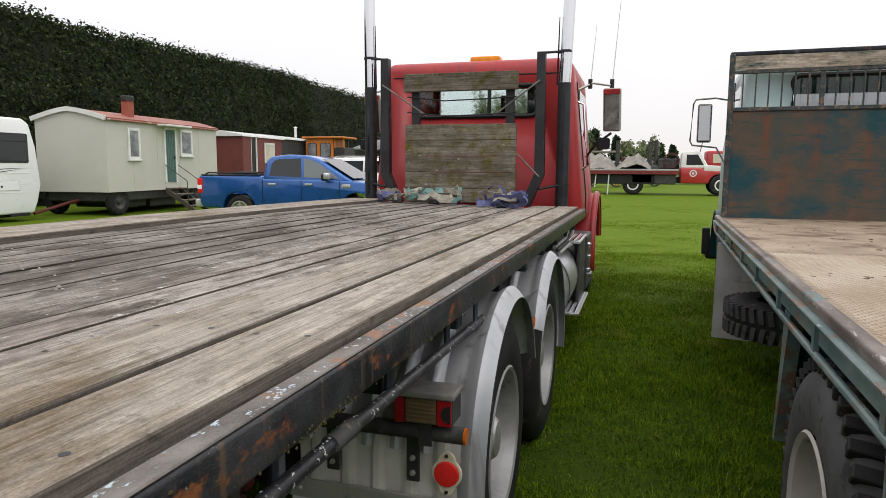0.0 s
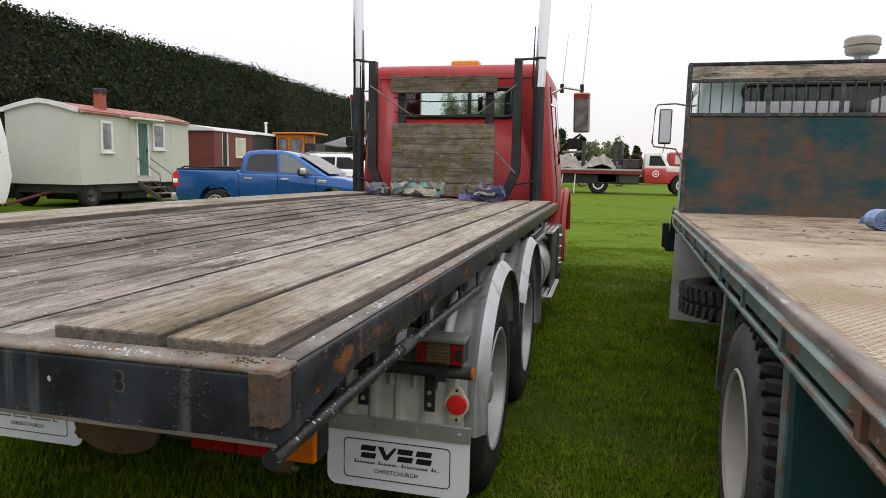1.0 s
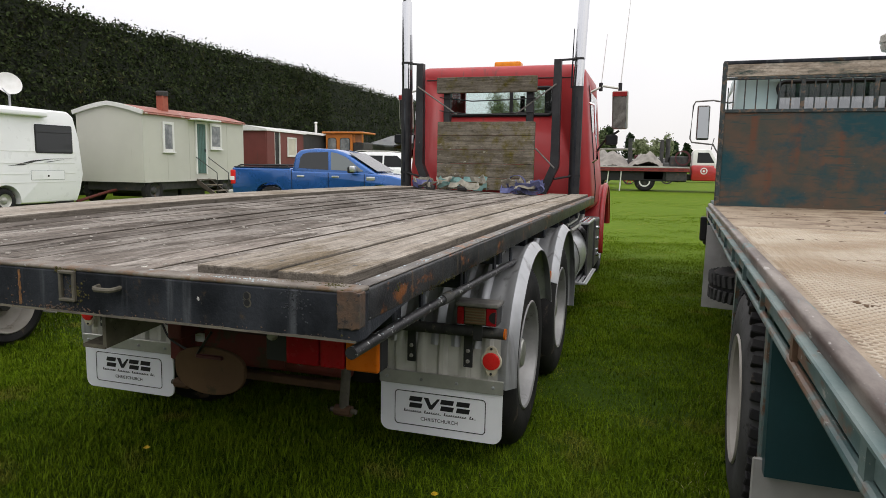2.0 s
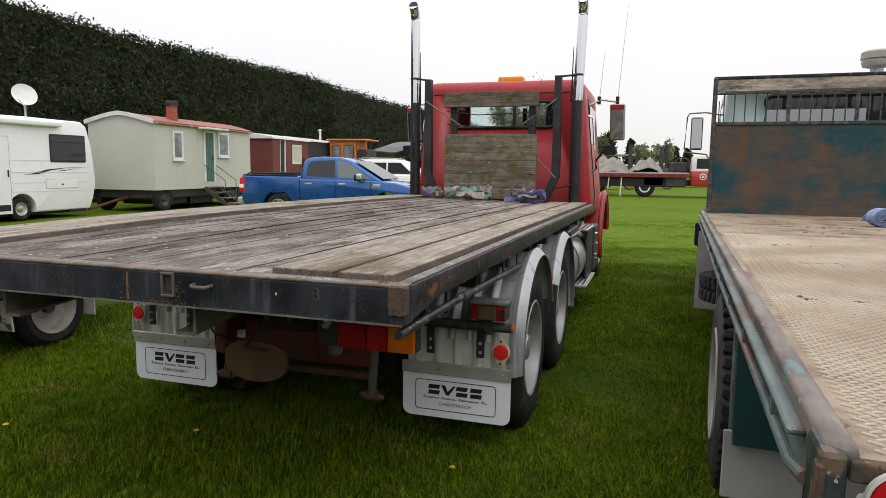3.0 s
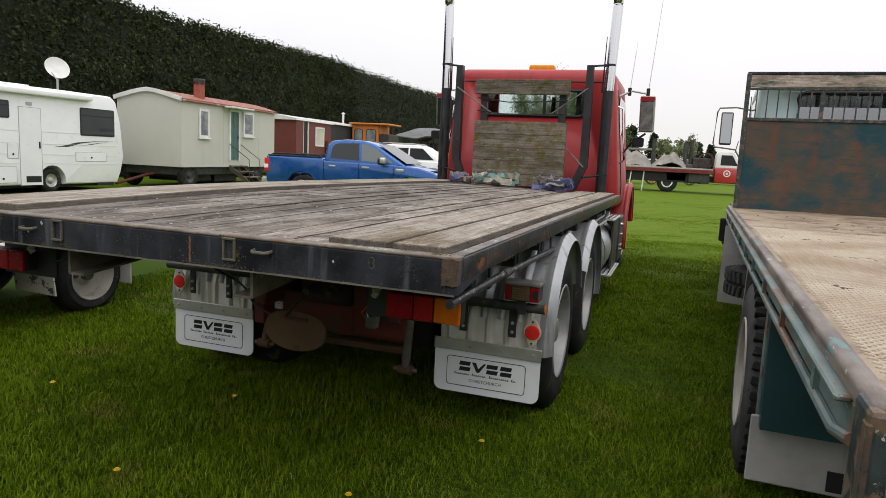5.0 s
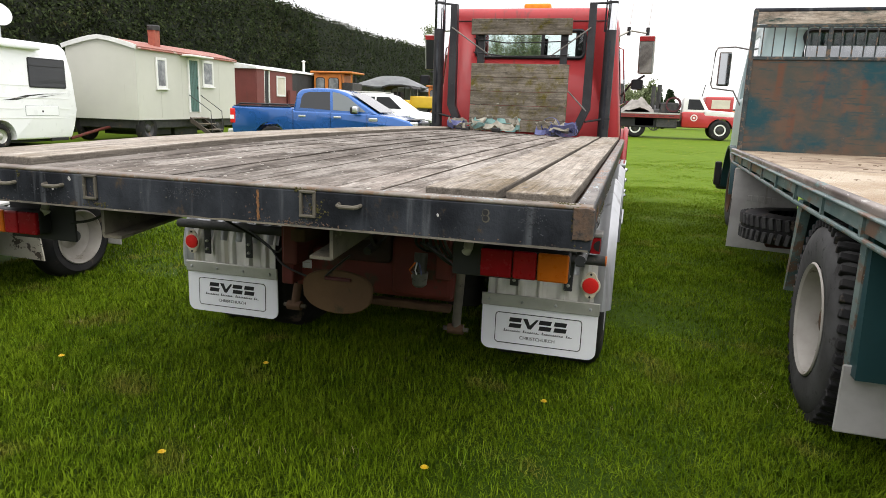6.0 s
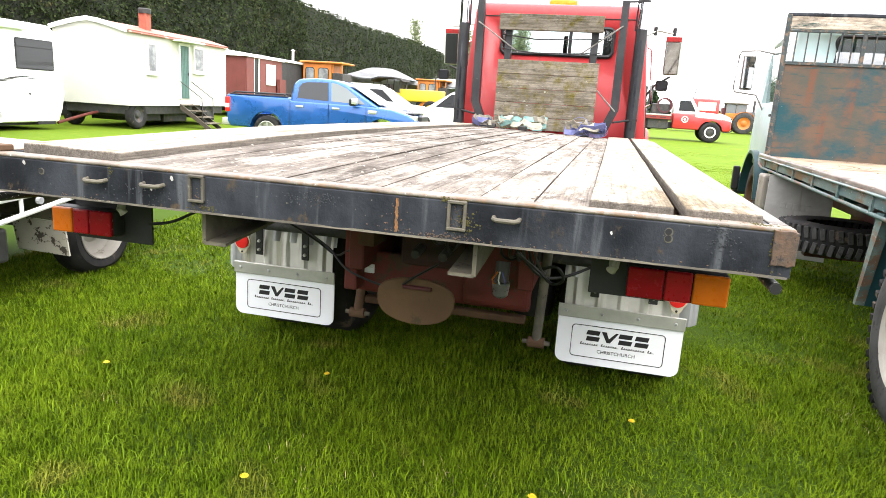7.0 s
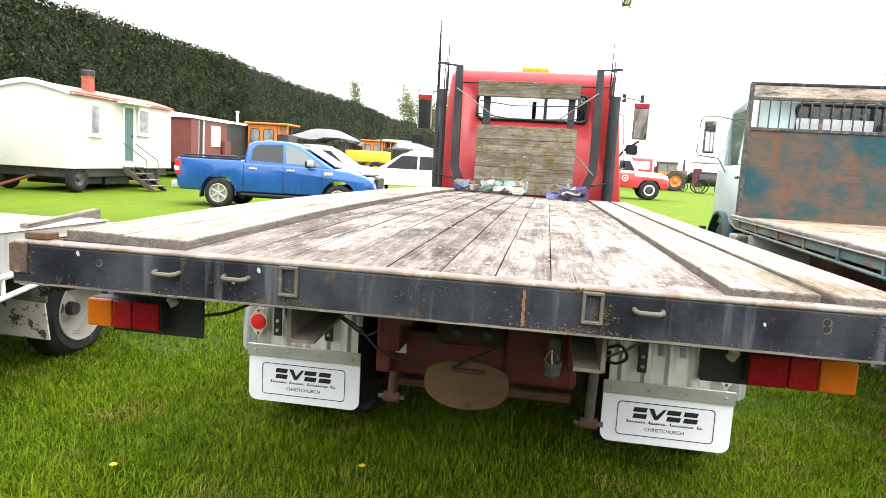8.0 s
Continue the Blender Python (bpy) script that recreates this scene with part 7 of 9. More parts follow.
        mi = part("wing_mirror", boxed(3.50, 3.68, *sorted((s * 0.95, s * 1.16)), 1.18, 1.36, 0.04, 3), "trim_black", ob, smooth=True)
        part("mirror_cap", boxed(3.56, 3.71, *sorted((s * 0.96, s * 1.17)), 1.21, 1.38, 0.04, 3), "alloy_bright", mi, smooth=True)
        part("tail_light", boxed(-0.02, 0.14, *sorted((s * 0.80, s * 0.925)), 0.82, 1.22, 0.03, 3), "reflector", ob, smooth=True)
        part("reverse_light", boxed(-0.024, 0.12, *sorted((s * 0.81, s * 0.929)), 0.92, 1.05, 0.02, 2), "white", ob)
        part("head_light", boxed(4.90, 5.25, *sorted((s * 0.60, s * 0.885)), 0.86, 1.02, 0.04, 3), "alloy_bright", ob)
        part("side_step", boxed(1.75, 3.75, *sorted((s * 0.78, s * 0.96)), 0.36, 0.43, 0.02, 2), "trim_black", ob)
        part("vent_badge", boxed(3.95, 4.20, *sorted((s * 0.895, s * 0.925)), 1.00, 1.10, 0.03, 2), "alloy_bright", body)
        part("mud_flap", boxed(0.66, 0.68, *sorted((s * 0.66, s * 0.92)), 0.26, 0.56), "trim_black", ob)
        part("tub_rail", boxed(0.08, 1.74, *sorted((s * 0.80, s * 0.90)), 1.292, 1.318, 0.01), "trim_black", ob)
    part("rear_bumper", boxed(-0.14, 0.10, -0.86, 0.86, 0.45, 0.66, 0.04, 3), "strip", ob, smooth=True)
    part("front_bumper", boxed(5.12, 5.36, -0.84, 0.84, 0.42, 0.70, 0.06, 3), paint, ob, smooth=True)
    part("grille", boxed(5.20, 5.335, -0.55, 0.55, 0.70, 1.0, 0.03, 2), "trim_black", ob)
    part("bonnet_guard", boxed(4.90, 5.16, -0.7, 0.7, 1.045, 1.075, 0.01), "trim_black", ob)
    part("sports_rail", pipe(bmesh.new(), [(0.15, -0.80, 1.31), (0.25, -0.80, 1.36), (1.6, -0.80, 1.36), (1.70, -0.80, 1.31)], 0.022, 8), "trim_black", ob, smooth=True)
    part("sports_rail", pipe(bmesh.new(), [(0.15, 0.80, 1.31), (0.25, 0.80, 1.36), (1.6, 0.80, 1.36), (1.70, 0.80, 1.31)], 0.022, 8), "trim_black", ob, smooth=True)
    return ob


pickup(pose(-9.55, 15.35, ground_z(-7, 15), 0, 0, 6), "blue")


# ---- living hut on wheels ----
def window_unit(parent, x, y0, y1, z0, z1, frame_mat="white_paint", out=1, pane="dark_glass", sill=True):
    w = part("window", boxed(x, x + 0.02 * out, y0, y1, z0, z1), pane, parent, "small framed window")
    t = 0.085
    for a in ((y0 - t, y0, z0 - t, z1 + t), (y1, y1 + t, z0 - t, z1 + t), (y0, y1, z1, z1 + t), (y0, y1, z0 - t, z0)):
        part("window_frame", boxed(x, x + 0.045 * out, *a, 0.006), frame_mat, w)
    if sill:
        part("window_sill", boxed(x, x + 0.09 * out, y0 - t - 0.03, y1 + t + 0.03, z0 - t - 0.05, z0 - t, 0.008), frame_mat, w)
    return w


def spoked_or_disc(parent, x, y, z, r, w=0.16, mat_rim="iron"):
    hold = node("wheel", parent, pose(x, y, z))
    part("tyre", tyre_mesh(w, r, r * 0.55, 28), "rubber", hold, smooth=True)
    part("disc", lathe(bmesh.new(), [(-0.01, r * 0.57), (-0.04, r * 0.5), (-0.06, r * 0.3), (-0.01, r * 0.2), (0.01, 0.0)], (0, 0, 0), "x", 24), mat_rim, hold, smooth=True)
    return hold


# local: long side faces +x at x = 0, y along the side
hut = thing("living_hut", "cream-clad living hut on wheels with a rusty red roof", "hut", pose(-13.48, 15.62, 0.0, 0, 0, 4.2))
HL, HW, HB, HE, HP = 5.95, 2.45, 0.72, 2.90, 3.19
def roof_line(out, lift):
    """The shallow bent gable, from the near eave to the far one."""
    us = [1, 0.75, 0.5, 0.25, 0, -0.25, -0.5, -0.75, -1]
    return [(-HW / 2 + (HW / 2 + out) * u, HE + lift + (HP - HE) * (1 - abs(u) ** 1.35)) for u in us]
prof = [(-HW, HB), (0, HB)] + roof_line(0.0, 0.0)
part("wall", prism(bmesh.new(), prof, 0, HL, "y"), "hut_cream", hut, "pale cream sheet cladding")
roof_pts = roof_line(0.07, 0.025)
part("roof", sweep(bmesh.new(), [(x, HL / 2 + 0.0, z) for x, z in roof_pts], HL / 2 + 0.06, 0.03, (0, 1, 0)), "hut_roof", hut, "rust-red iron roof", smooth=True)
part("fascia", sweep(bmesh.new(), [(x, -0.06, z - 0.02) for x, z in roof_pts], 0.03, 0.13, (0, 1, 0)), "white_paint", hut)
for k in range(1, 5):
    part("cladding_joint", boxed(0.0, 0.006, HL * k / 5 - 0.012, HL * k / 5 + 0.012, HB, HE - 0.02, 0.002), "hut_cream", hut)
part("gutter", pipe(bmesh.new(), [(0.08, 0.0, HE - 0.02), (0.08, HL, HE - 0.03)], 0.03, 8), "hut_roof", hut)
chim = part("chimney", boxed(-0.60, -0.34, 1.50, 1.78, 2.95, 3.57, 0.01), "brick_red", hut, "terracotta flue with a black cap")
part("flue_cap", lathe(bmesh.new(), [(3.56, 0.17), (3.565, 0.19), (3.69, 0.20), (3.72, 0.18), (3.725, 0.0)], (-0.47, 1.64, 0), "z", 18), "iron", chim)
window_unit(hut, 0.0, 1.02, 1.42, 1.80, 2.60, pane="curtain_glass")
window_unit(hut, 0.0, 3.70, 4.25, 1.95, 2.68, pane="curtain_glass")
dr = part("door", boxed(0.0, 0.03, 2.78, 3.30, 0.98, 2.72), "hut_green", hut, "green plank door")
for a in ((2.70, 2.78, 0.95, 2.80), (3.30, 3.38, 0.95, 2.80), (2.70, 3.38, 2.72, 2.80)):
    part("door_frame", boxed(0, 0.05, *a), "white_paint", dr)
part("door_handle", boxed(0.03, 0.07, 3.22, 3.26, 1.75, 1.85, 0.01), "iron", dr)
for k in range(5):
    part("door_groove", boxed(0.028, 0.032, 2.86 + 0.09 * k, 2.868 + 0.09 * k, 1.0, 2.7), "trim_black", dr)
part("door_canopy", boxed(0.0, 0.42, 2.3, 3.75, 2.82, 2.88, 0.01, m=Matrix.Rotation(radians(0), 4, "X")), "white_paint", hut)
part("trim_line", boxed(0.001, 0.012, 0.02, HL, HB, HB + 0.05), "hut_cream", hut)
# underframe made deep, dark boxes added below it, to stand in for shadow
part("underframe", boxed(-HW + 0.2, -0.12, 0.12, HL - 0.12, 0.44, HB, 0.02), "iron", hut)
for y0, y1, z0 in ((1.1, 2.3, 0.20), (2.5, 3.9, 0.16), (4.9, 5.8, 0.24)):
    part("slung_box", boxed(-HW + 0.3, -0.45, y0, y1, z0, 0.45, 0.02), "iron", hut)
for y in (0.55, 4.7):
    for x in (-0.05, -HW + 0.25):
        spoked_or_disc(hut, x, y, 0.45, 0.45, 0.22)
    part("axle", rod(bmesh.new(), (-0.2, y, 0.4), (-HW + 0.3, y, 0.4), 0.05, 10), "iron", hut)
part("drawbar", pipe(bmesh.new(), [(-HW / 2, 0.6, 0.5), (-HW / 2 + 0.1, -0.3, 0.42), (-HW / 2 + 0.1, -1.6, 0.18)], 0.045, 8), "frame_red", hut, "red drawbar")
stairs = thing("entry_steps", "small timber steps with thin rails at the hut door", "steps", hut.matrix_world @ pose(0.0, 3.05, 0.0))
for k in range(4):
    part("tread", boxed(0.08 + 0.26 * k, 0.36 + 0.26 * k, -0.36, 0.36, 0.74 - 0.19 * k, 0.78 - 0.19 * k, 0.006), "plank", stairs)
for s in (-1, 1):
    part("stringer", prism(bmesh.new(), [(0.05, 0.62), (0.05, 0.80), (1.15, 0.06), (1.15, 0.0), (1.0, 0.0)], s * 0.34, s * 0.38, "y"), "plank_dark", stairs)
    part("hand_rail", pipe(bmesh.new(), [(0.05, s * 0.36, 1.55), (0.85, s * 0.36, 1.02), (0.87, s * 0.36, 0.3)], 0.014, 6), "iron", stairs)

# ---- oxide-red wagon and the dark wagon beyond it ----
wag = thing("red_wagon", "dull oxide-red timber wagon with an open door", "wagon", pose(-15.42, 25.5, 0.12, 0, 0, 5.0))
part("wall", boxed(-2.3, 0, 0, 4.1, 0.75, 2.75, 0.01), "wagon_red", wag)
part("roof", prism(bmesh.new(), [(-2.42, 2.72), (0.12, 2.72), (0.10, 2.80), (-1.15, 3.0), (-2.4, 2.80)], -0.12, 4.22, "y"), "white_paint", wag, "white-edged roof")
# black sheet on the wall paints in the unlit inside of the doorway
part("doorway", boxed(-0.01, 0.006, 0.80, 1.36, 0.85, 2.68), "ink", wag)
part("sliding_door", boxed(0.006, 0.05, 1.36, 3.2, 0.80, 2.70), "wagon_red", wag)
part("sliding_door", boxed(0.006, 0.05, 0.02, 0.78, 0.80, 2.70), "wagon_red", wag)
part("door_jamb", boxed(0.0, 0.055, 1.29, 1.36, 0.82, 2.70, 0.004), "white_paint", wag, "pale door jamb")
part("door_post", boxed(0.0, 0.055, 0.78, 0.82, 0.82, 2.70, 0.004), "white_paint", wag)
window_unit(wag, 0.05, 2.15, 3.0, 1.62, 2.42, pane="pale_blind", sill=False)
part("side_box", boxed(0.05, 0.20, 3.35, 4.12, 0.85, 1.85), "wagon_red", wag)
part("underframe", boxed(-2.1, -0.1, 0.2, 3.9, 0.45, 0.75), "iron", wag)
for y in (0.8, 3.3):
    spoked_or_disc(wag, -0.1, y, 0.33, 0.36, 0.15)
    spoked_or_disc(wag, -2.0, y, 0.33, 0.36, 0.15)
dwg = thing("dark_wagon", "black-clad wagon with a pale roof and flue", "wagon", pose(-16.3, 30.2, 0.2, 0, 0, 5))
part("wall", boxed(-2.3, 0, 0, 4.6, 0.6, 2.75, 0.01), "dark_clad", dwg)
part("roof", prism(bmesh.new(), [(-2.42, 2.72), (0.12, 2.72), (0.10, 2.80), (-1.15, 2.98), (-2.4, 2.80)], -0.12, 4.7, "y"), "white_paint", dwg)
fl2 = part("flue", rod(bmesh.new(), (-0.6, 3.4, 2.8), (-0.6, 3.4, 3.5), 0.07, 12), "white_paint", dwg)
part("flue_cap", lathe(bmesh.new(), [(3.45, 0.07), (3.48, 0.14), (3.56, 0.0)], (-0.6, 3.4, 0), "z", 14), "white_paint", fl2)
part("underframe", boxed(-2.1, -0.1, 0.2, 4.4, 0.3, 0.6), "iron", dwg)

# ---- white motorhome ----
# local: long side faces +x at x = 0, y towards the tail
mh = thing("motorhome", "white motorhome with tinted windows and a grey swoosh", "motorhome", pose(-14.02, 6.68, 0.0, 0, 0, 1.5))
MWD, MT = 2.3, 2.78
pr = [(0.0, 0.22), (7.05, 0.22), (7.20, 0.55), (7.32, 1.0), (7.22, 2.0), (7.05, 2.62), (6.85, 2.76), (5.0, MT), (0.0, 2.72)]
bm = prism(bmesh.new(), pr, -MWD, 0, "x")
bmesh.ops.bevel(bm, geom=bm.edges[:], offset=0.06, segments=3, affect="EDGES", profile=0.5)
shell = part("body", bm, "white", mh, smooth=True)
carve(shell, [rod(bmesh.new(), (-0.5, 4.78, 0.32), (0.3, 4.78, 0.32), 0.42, 24)])
shell.data.set_sharp_from_angle(angle=radians(35))
def tinted(y0, y1, z0, z1, bar=0.28):
    w = part("window", prism(bmesh.new(), rounded(y0, y1, z0, z1, 0.05), -0.004, 0.012, "x"), "trim_black", mh, "dark tinted window in a black frame")
    part("pane", prism(bmesh.new(), rounded(y0 + 0.03, y1 - 0.03, z0 + 0.03, z1 - (z1 - z0) * bar - 0.01, 0.035), 0.012, 0.018, "x"), "dark_glass", w)
    part("pane", prism(bmesh.new(), rounded(y0 + 0.03, y1 - 0.03, z1 - (z1 - z0) * bar + 0.01, z1 - 0.03, 0.035), 0.012, 0.018, "x"), "dark_glass", w)
tinted(5.72, 6.95, 1.58, 2.36)
tinted(2.92, 3.58, 1.92, 2.36)
dd = part("door", boxed(-0.004, 0.014, 3.84, 4.46, 0.22, 2.22, 0.006), "white", mh, "white entry door")
for a in ((3.825, 3.84, 0.2, 2.24), (4.46, 4.475, 0.2, 2.24), (3.825, 4.475, 2.22, 2.235)):
    part("door_seam", boxed(-0.002, 0.006, *a), "guard", dd)
part("door_vent", boxed(0.012, 0.020, 3.98, 4.42, 0.30, 0.46), "trim_black", dd)
part("door_handle", boxed(0.012, 0.04, 4.38, 4.42, 1.18, 1.36, 0.01), "trim_black", dd)
part("awning_box", boxed(-0.02, 0.16, -0.5, 6.05, 2.55, 2.70, 0.04, 3), "white", mh, "rolled awning case", smooth=True)
for y0, y1, z0, z1 in ((5.55, 6.62, 0.86, 1.10), (2.98, 3.72, 0.30, 0.70), (1.6, 2.85, 0.30, 0.72), (3.50, 3.78, 0.92, 1.30)):
    hc = part("hatch", boxed(-0.002, 0.010, y0, y1, z0, z1, 0.004), "white", mh)
    for a in ((y0 - 0.012, y0, z0, z1), (y1, y1 + 0.012, z0, z1), (y0, y1, z1, z1 + 0.012), (y0, y1, z0 - 0.012, z0)):
        part("hatch_seam", boxed(-0.002, 0.006, *a), "guard", hc)
    part("hatch_lock", rod(bmesh.new(), (0.008, (y0 + y1) / 2, z0 + 0.1), (0.016, (y0 + y1) / 2, z0 + 0.1), 0.03, 10), "trim_black", hc)
sw = bmesh.new()
prism(sw, [(4.85, 1.24), (5.1, 1.27), (5.6, 1.38), (6.2, 1.43), (7.0, 1.45), (6.2, 1.415), (5.7, 1.35), (5.45, 1.28), (5.3, 1.25)], 0.001, 0.006, "x")
prism(sw, [(5.95, 1.34), (6.2, 1.365), (6.7, 1.42), (6.35, 1.37), (6.1, 1.33)], 0.001, 0.006, "x")
part("swoosh", sw, "iron", mh)
for z in (0.78, 1.02, 1.30, 1.62):
    part("body_line", boxed(0.0, 0.008, 0.1, 7.0, z, z + 0.012), "white_paint", mh)
for y in (4.78, 0.9):
    spoked_or_disc(mh, -0.04, y, 0.33, 0.33, 0.22, "strip")
    spoked_or_disc(mh, -MWD + 0.25, y, 0.33, 0.33, 0.22, "strip")
part("under_tray", boxed(-MWD + 0.2, -0.2, 0.2, 7.0, 0.14, 0.30), "trim_black", mh)
part("lower_seal", boxed(-0.1, 0.0, 6.3, 6.9, 0.16, 0.24), "trim_black", mh)
part("roof_hatch", boxed(-1.6, -0.9, 1.2, 1.9, 2.74, 2.90, 0.03, 2), "white", mh)
part("solar_panel", boxed(-1.9, -0.5, 2.6, 4.6, 2.80, 2.84, 0.01), "white", mh)
part("vent_cap", boxed(0.0, 0.012, 4.05, 4.22, 2.28, 2.36), "guard", mh)
part("satellite_dish", lathe(bmesh.new(), [(0.0, 0.0), (0.02, 0.14), (0.05, 0.24), (0.09, 0.32), (0.075, 0.325), (0.03, 0.24), (0.0, 0.14), (-0.012, 0.0)], (0, 0, 0), "z", 32), "white_paint", mh, "white satellite dish", smooth=True, m=pose(-0.75, 5.68, 3.40, 66, 0, 68))
part("dish_mast", rod(bmesh.new(), (-0.75, 5.70, 2.75), (-0.75, 5.70, 3.30), 0.03, 10), "guard", mh)
part("dish_arm", rod(bmesh.new(), (-0.75, 5.70, 3.1), (-0.45, 5.25, 3.25), 0.015, 8), "guard", mh)

# ---- low white tray trailer parked on the far side ----
wt = thing("tray_trailer", "low white tray trailer with a timber side board", "trailer", pose(-2.72, 0, 0, 0, 0, 0))
# local: the near side of the tray at x = 0
part("tray_side", boxed(-0.05, 0.0, -1.2, 2.42, 0.735, 0.965, 0.008), "tray_grey", wt, "scuffed pale grey tray side")
part("tray_side", boxed(-1.95, -1.90, -1.2, 2.42, 0.735, 0.965, 0.008), "tray_grey", wt)
part("tray_floor", boxed(-1.90, -0.05, -1.2, 2.86, 0.83, 0.90, 0.004), "white_paint", wt, "white tray floor")
part("tray_front", boxed(-1.90, -0.05, 2.38, 2.42, 0.735, 0.965, 0.004), "tray_grey", wt)
part("side_board", boxed(-0.05, 0.0, -1.16, 0.0, 0.90, 1.004, 0.005), "plank", wt, "grey timber board lying askew", m=pose(-0.345, 2.82, 0, 0, 0, 17.6))
part("capping", boxed(-0.35, 0.01, -1.2, 2.42, 0.9655, 0.973, 0.002), "white_paint", wt)
part("rail", pipe(bmesh.new(), [(0.02, -1.1, 0.685), (0.02, 1.2, 0.705), (0.02, 1.62, 0.730)], 0.020, 8), "white_paint", wt, smooth=True)
part("rail", pipe(bmesh.new(), [(0.03, -1.1, 0.545), (0.03, 1.3, 0.578), (0.02, 1.93, 0.672), (0.0, 2.0, 0.70)], 0.017, 8), "white_paint", wt, smooth=True)
for k in range(5):
    yy = -0.9 + 0.6 * k
    part("rail_post", pipe(bmesh.new(), [(0.025, yy, 0.555 + 0.012 * k), (0.022, yy, 0.74)], 0.013, 6), "white_paint", wt)
part("bar_end", rod(bmesh.new(), (0.05, 1.60, 0.69), (0.075, 1.60, 0.69), 0.022, 12), "guard", wt)
for x in (-0.22, -1.75):
    w = node("wheel", wt, pose(x, 2.44, 0.32, 0, 0, 0 if x > -1 else 180))
    part("tyre", tyre_mesh(0.23, 0.34, 0.215, 36), "rubber", w, smooth=True)
    part("rim", lathe(bmesh.new(), [(0.0, 0.222), (0.006, 0.214), (-0.02, 0.20), (-0.10, 0.19), (-0.115, 0.17), (-0.12, 0.10), (-0.10, 0.07), (-0.09, 0.0)], (0, 0, 0), "x", 32), "wheel_cream", w, "cream steel wheel", smooth=True)
    part("hub", lathe(bmesh.new(), [(-0.10, 0.05), (-0.045, 0.045), (-0.035, 0.0)], (0, 0, 0), "x", 16), "iron", w, smooth=True)
part("axle", rod(bmesh.new(), (-0.3, 2.33, 0.34), (-1.6, 2.33, 0.34), 0.04, 10), "iron", wt)
part("rear_flap", prism(bmesh.new(), [(-0.50, 0.50), (-0.06, 0.485), (-0.03, 0.255), (-0.46, 0.265)], 1.90, 1.912, "y"), "spotted_flap", wt, "cream flap spattered with dark mud")
part("upper_flap", prism(bmesh.new(), [(-0.66, 0.735), (-0.04, 0.735), (-0.05, 0.490), (-0.66, 0.505)], 1.905, 1.915, "y"), "lichen_steel", wt)
part("front_flap", boxed(-0.36, -0.12, 2.76, 2.775, 0.20, 0.72, 0.006), "pale_flap", wt)
part("guard_top", boxed(-0.66, -0.04, 1.91, 2.78, 0.715, 0.733, 0.004), "iron", wt)
part("chassis", boxed(-1.35, -0.62, -1.0, 3.6, 0.45, 0.72, 0.02), "iron", wt)
part("tool_tray", boxed(-0.95, -0.15, 0.9, 1.55, 0.28, 0.50, 0.02, 2), "iron", wt)
part("spring_pack", boxed(-0.75, -0.66, 1.3, 1.9, 0.36, 0.46, 0.01), "iron", wt)
ld = bmesh.new()
bmesh.ops.create_icosphere(ld, subdivisions=4, radius=1)
for v in ld.verts:
    f = 1 + 0.12 * noise.noise(v.co * 1.9)
    v.co = Vector((v.co.x * 0.62 * f - 0.95, v.co.y * 0.78 * f + 0.62, 0.93 + max(0.0, v.co.z) * 0.24 * f))
wload = tagged(part("covered_load", ld, "tent", None, smooth=True), "white sheeted load lying on the trailer", "load")
wload.matrix_world = wt.matrix_world


# ---- machines and vehicles further off ----
def machine_cab(m, paint, label):
    """An old self-propelled machine: a timber cab with rounded windows under a flat overhanging roof."""
    o = thing("machine_cab", label, "machine", m)
    wall = part("cab_wall", boxed(-1.12, 0.55, -0.85, 0.85, 0.9, 2.78, 0.04, 2), paint, o)
    part("roof", boxed(-1.28, 1.26, -1.0, 1.0, 2.78, 2.89, 0.04, 2), paint, o, "flat overhanging roof")
    for x0, x1 in ((-0.98, -0.42), (-0.22, 0.42)):
        w = part("window_seal", prism(bmesh.new(), rounded(x0, x1, 1.75, 2.55, 0.16), -0.862, -0.84, "y"), "trim_black", wall)
        part("pane", prism(bmesh.new(), rounded(x0 + 0.04, x1 - 0.04, 1.79, 2.51, 0.13), -0.868, -0.858, "y"), "curtain_glass", w)
    part("engine_cover", boxed(0.55, 1.2, -0.75, 0.75, 0.8, 2.3, 0.05, 2), "iron", o)
    for x in (0.62, 1.12):
        part("roof_post", boxed(x, x + 0.07, -0.82, -0.75, 2.28, 2.79), paint, o)
    part("exhaust", rod(bmesh.new(), (1.0, 0.2, 2.3), (1.0, 0.2, 2.75), 0.05, 10), "iron", o)
    for x, r in ((-0.5, 0.7), (0.9, 0.5)):
        for y in (-0.95, 0.95):
            h = node("wheel", o, pose(x, y, r, 0, 0, -90 if y < 0 else 90))
            part("tyre", tyre_mesh(0.30, r, r * 0.6, 28), "rubber", h, smooth=True)
            part("disc", lathe(bmesh.new(), [(-0.02, r * 0.62), (-0.1, r * 0.5), (-0.05, 0.0)], (0, 0, 0), "x", 22), paint, h, smooth=True)
    return o


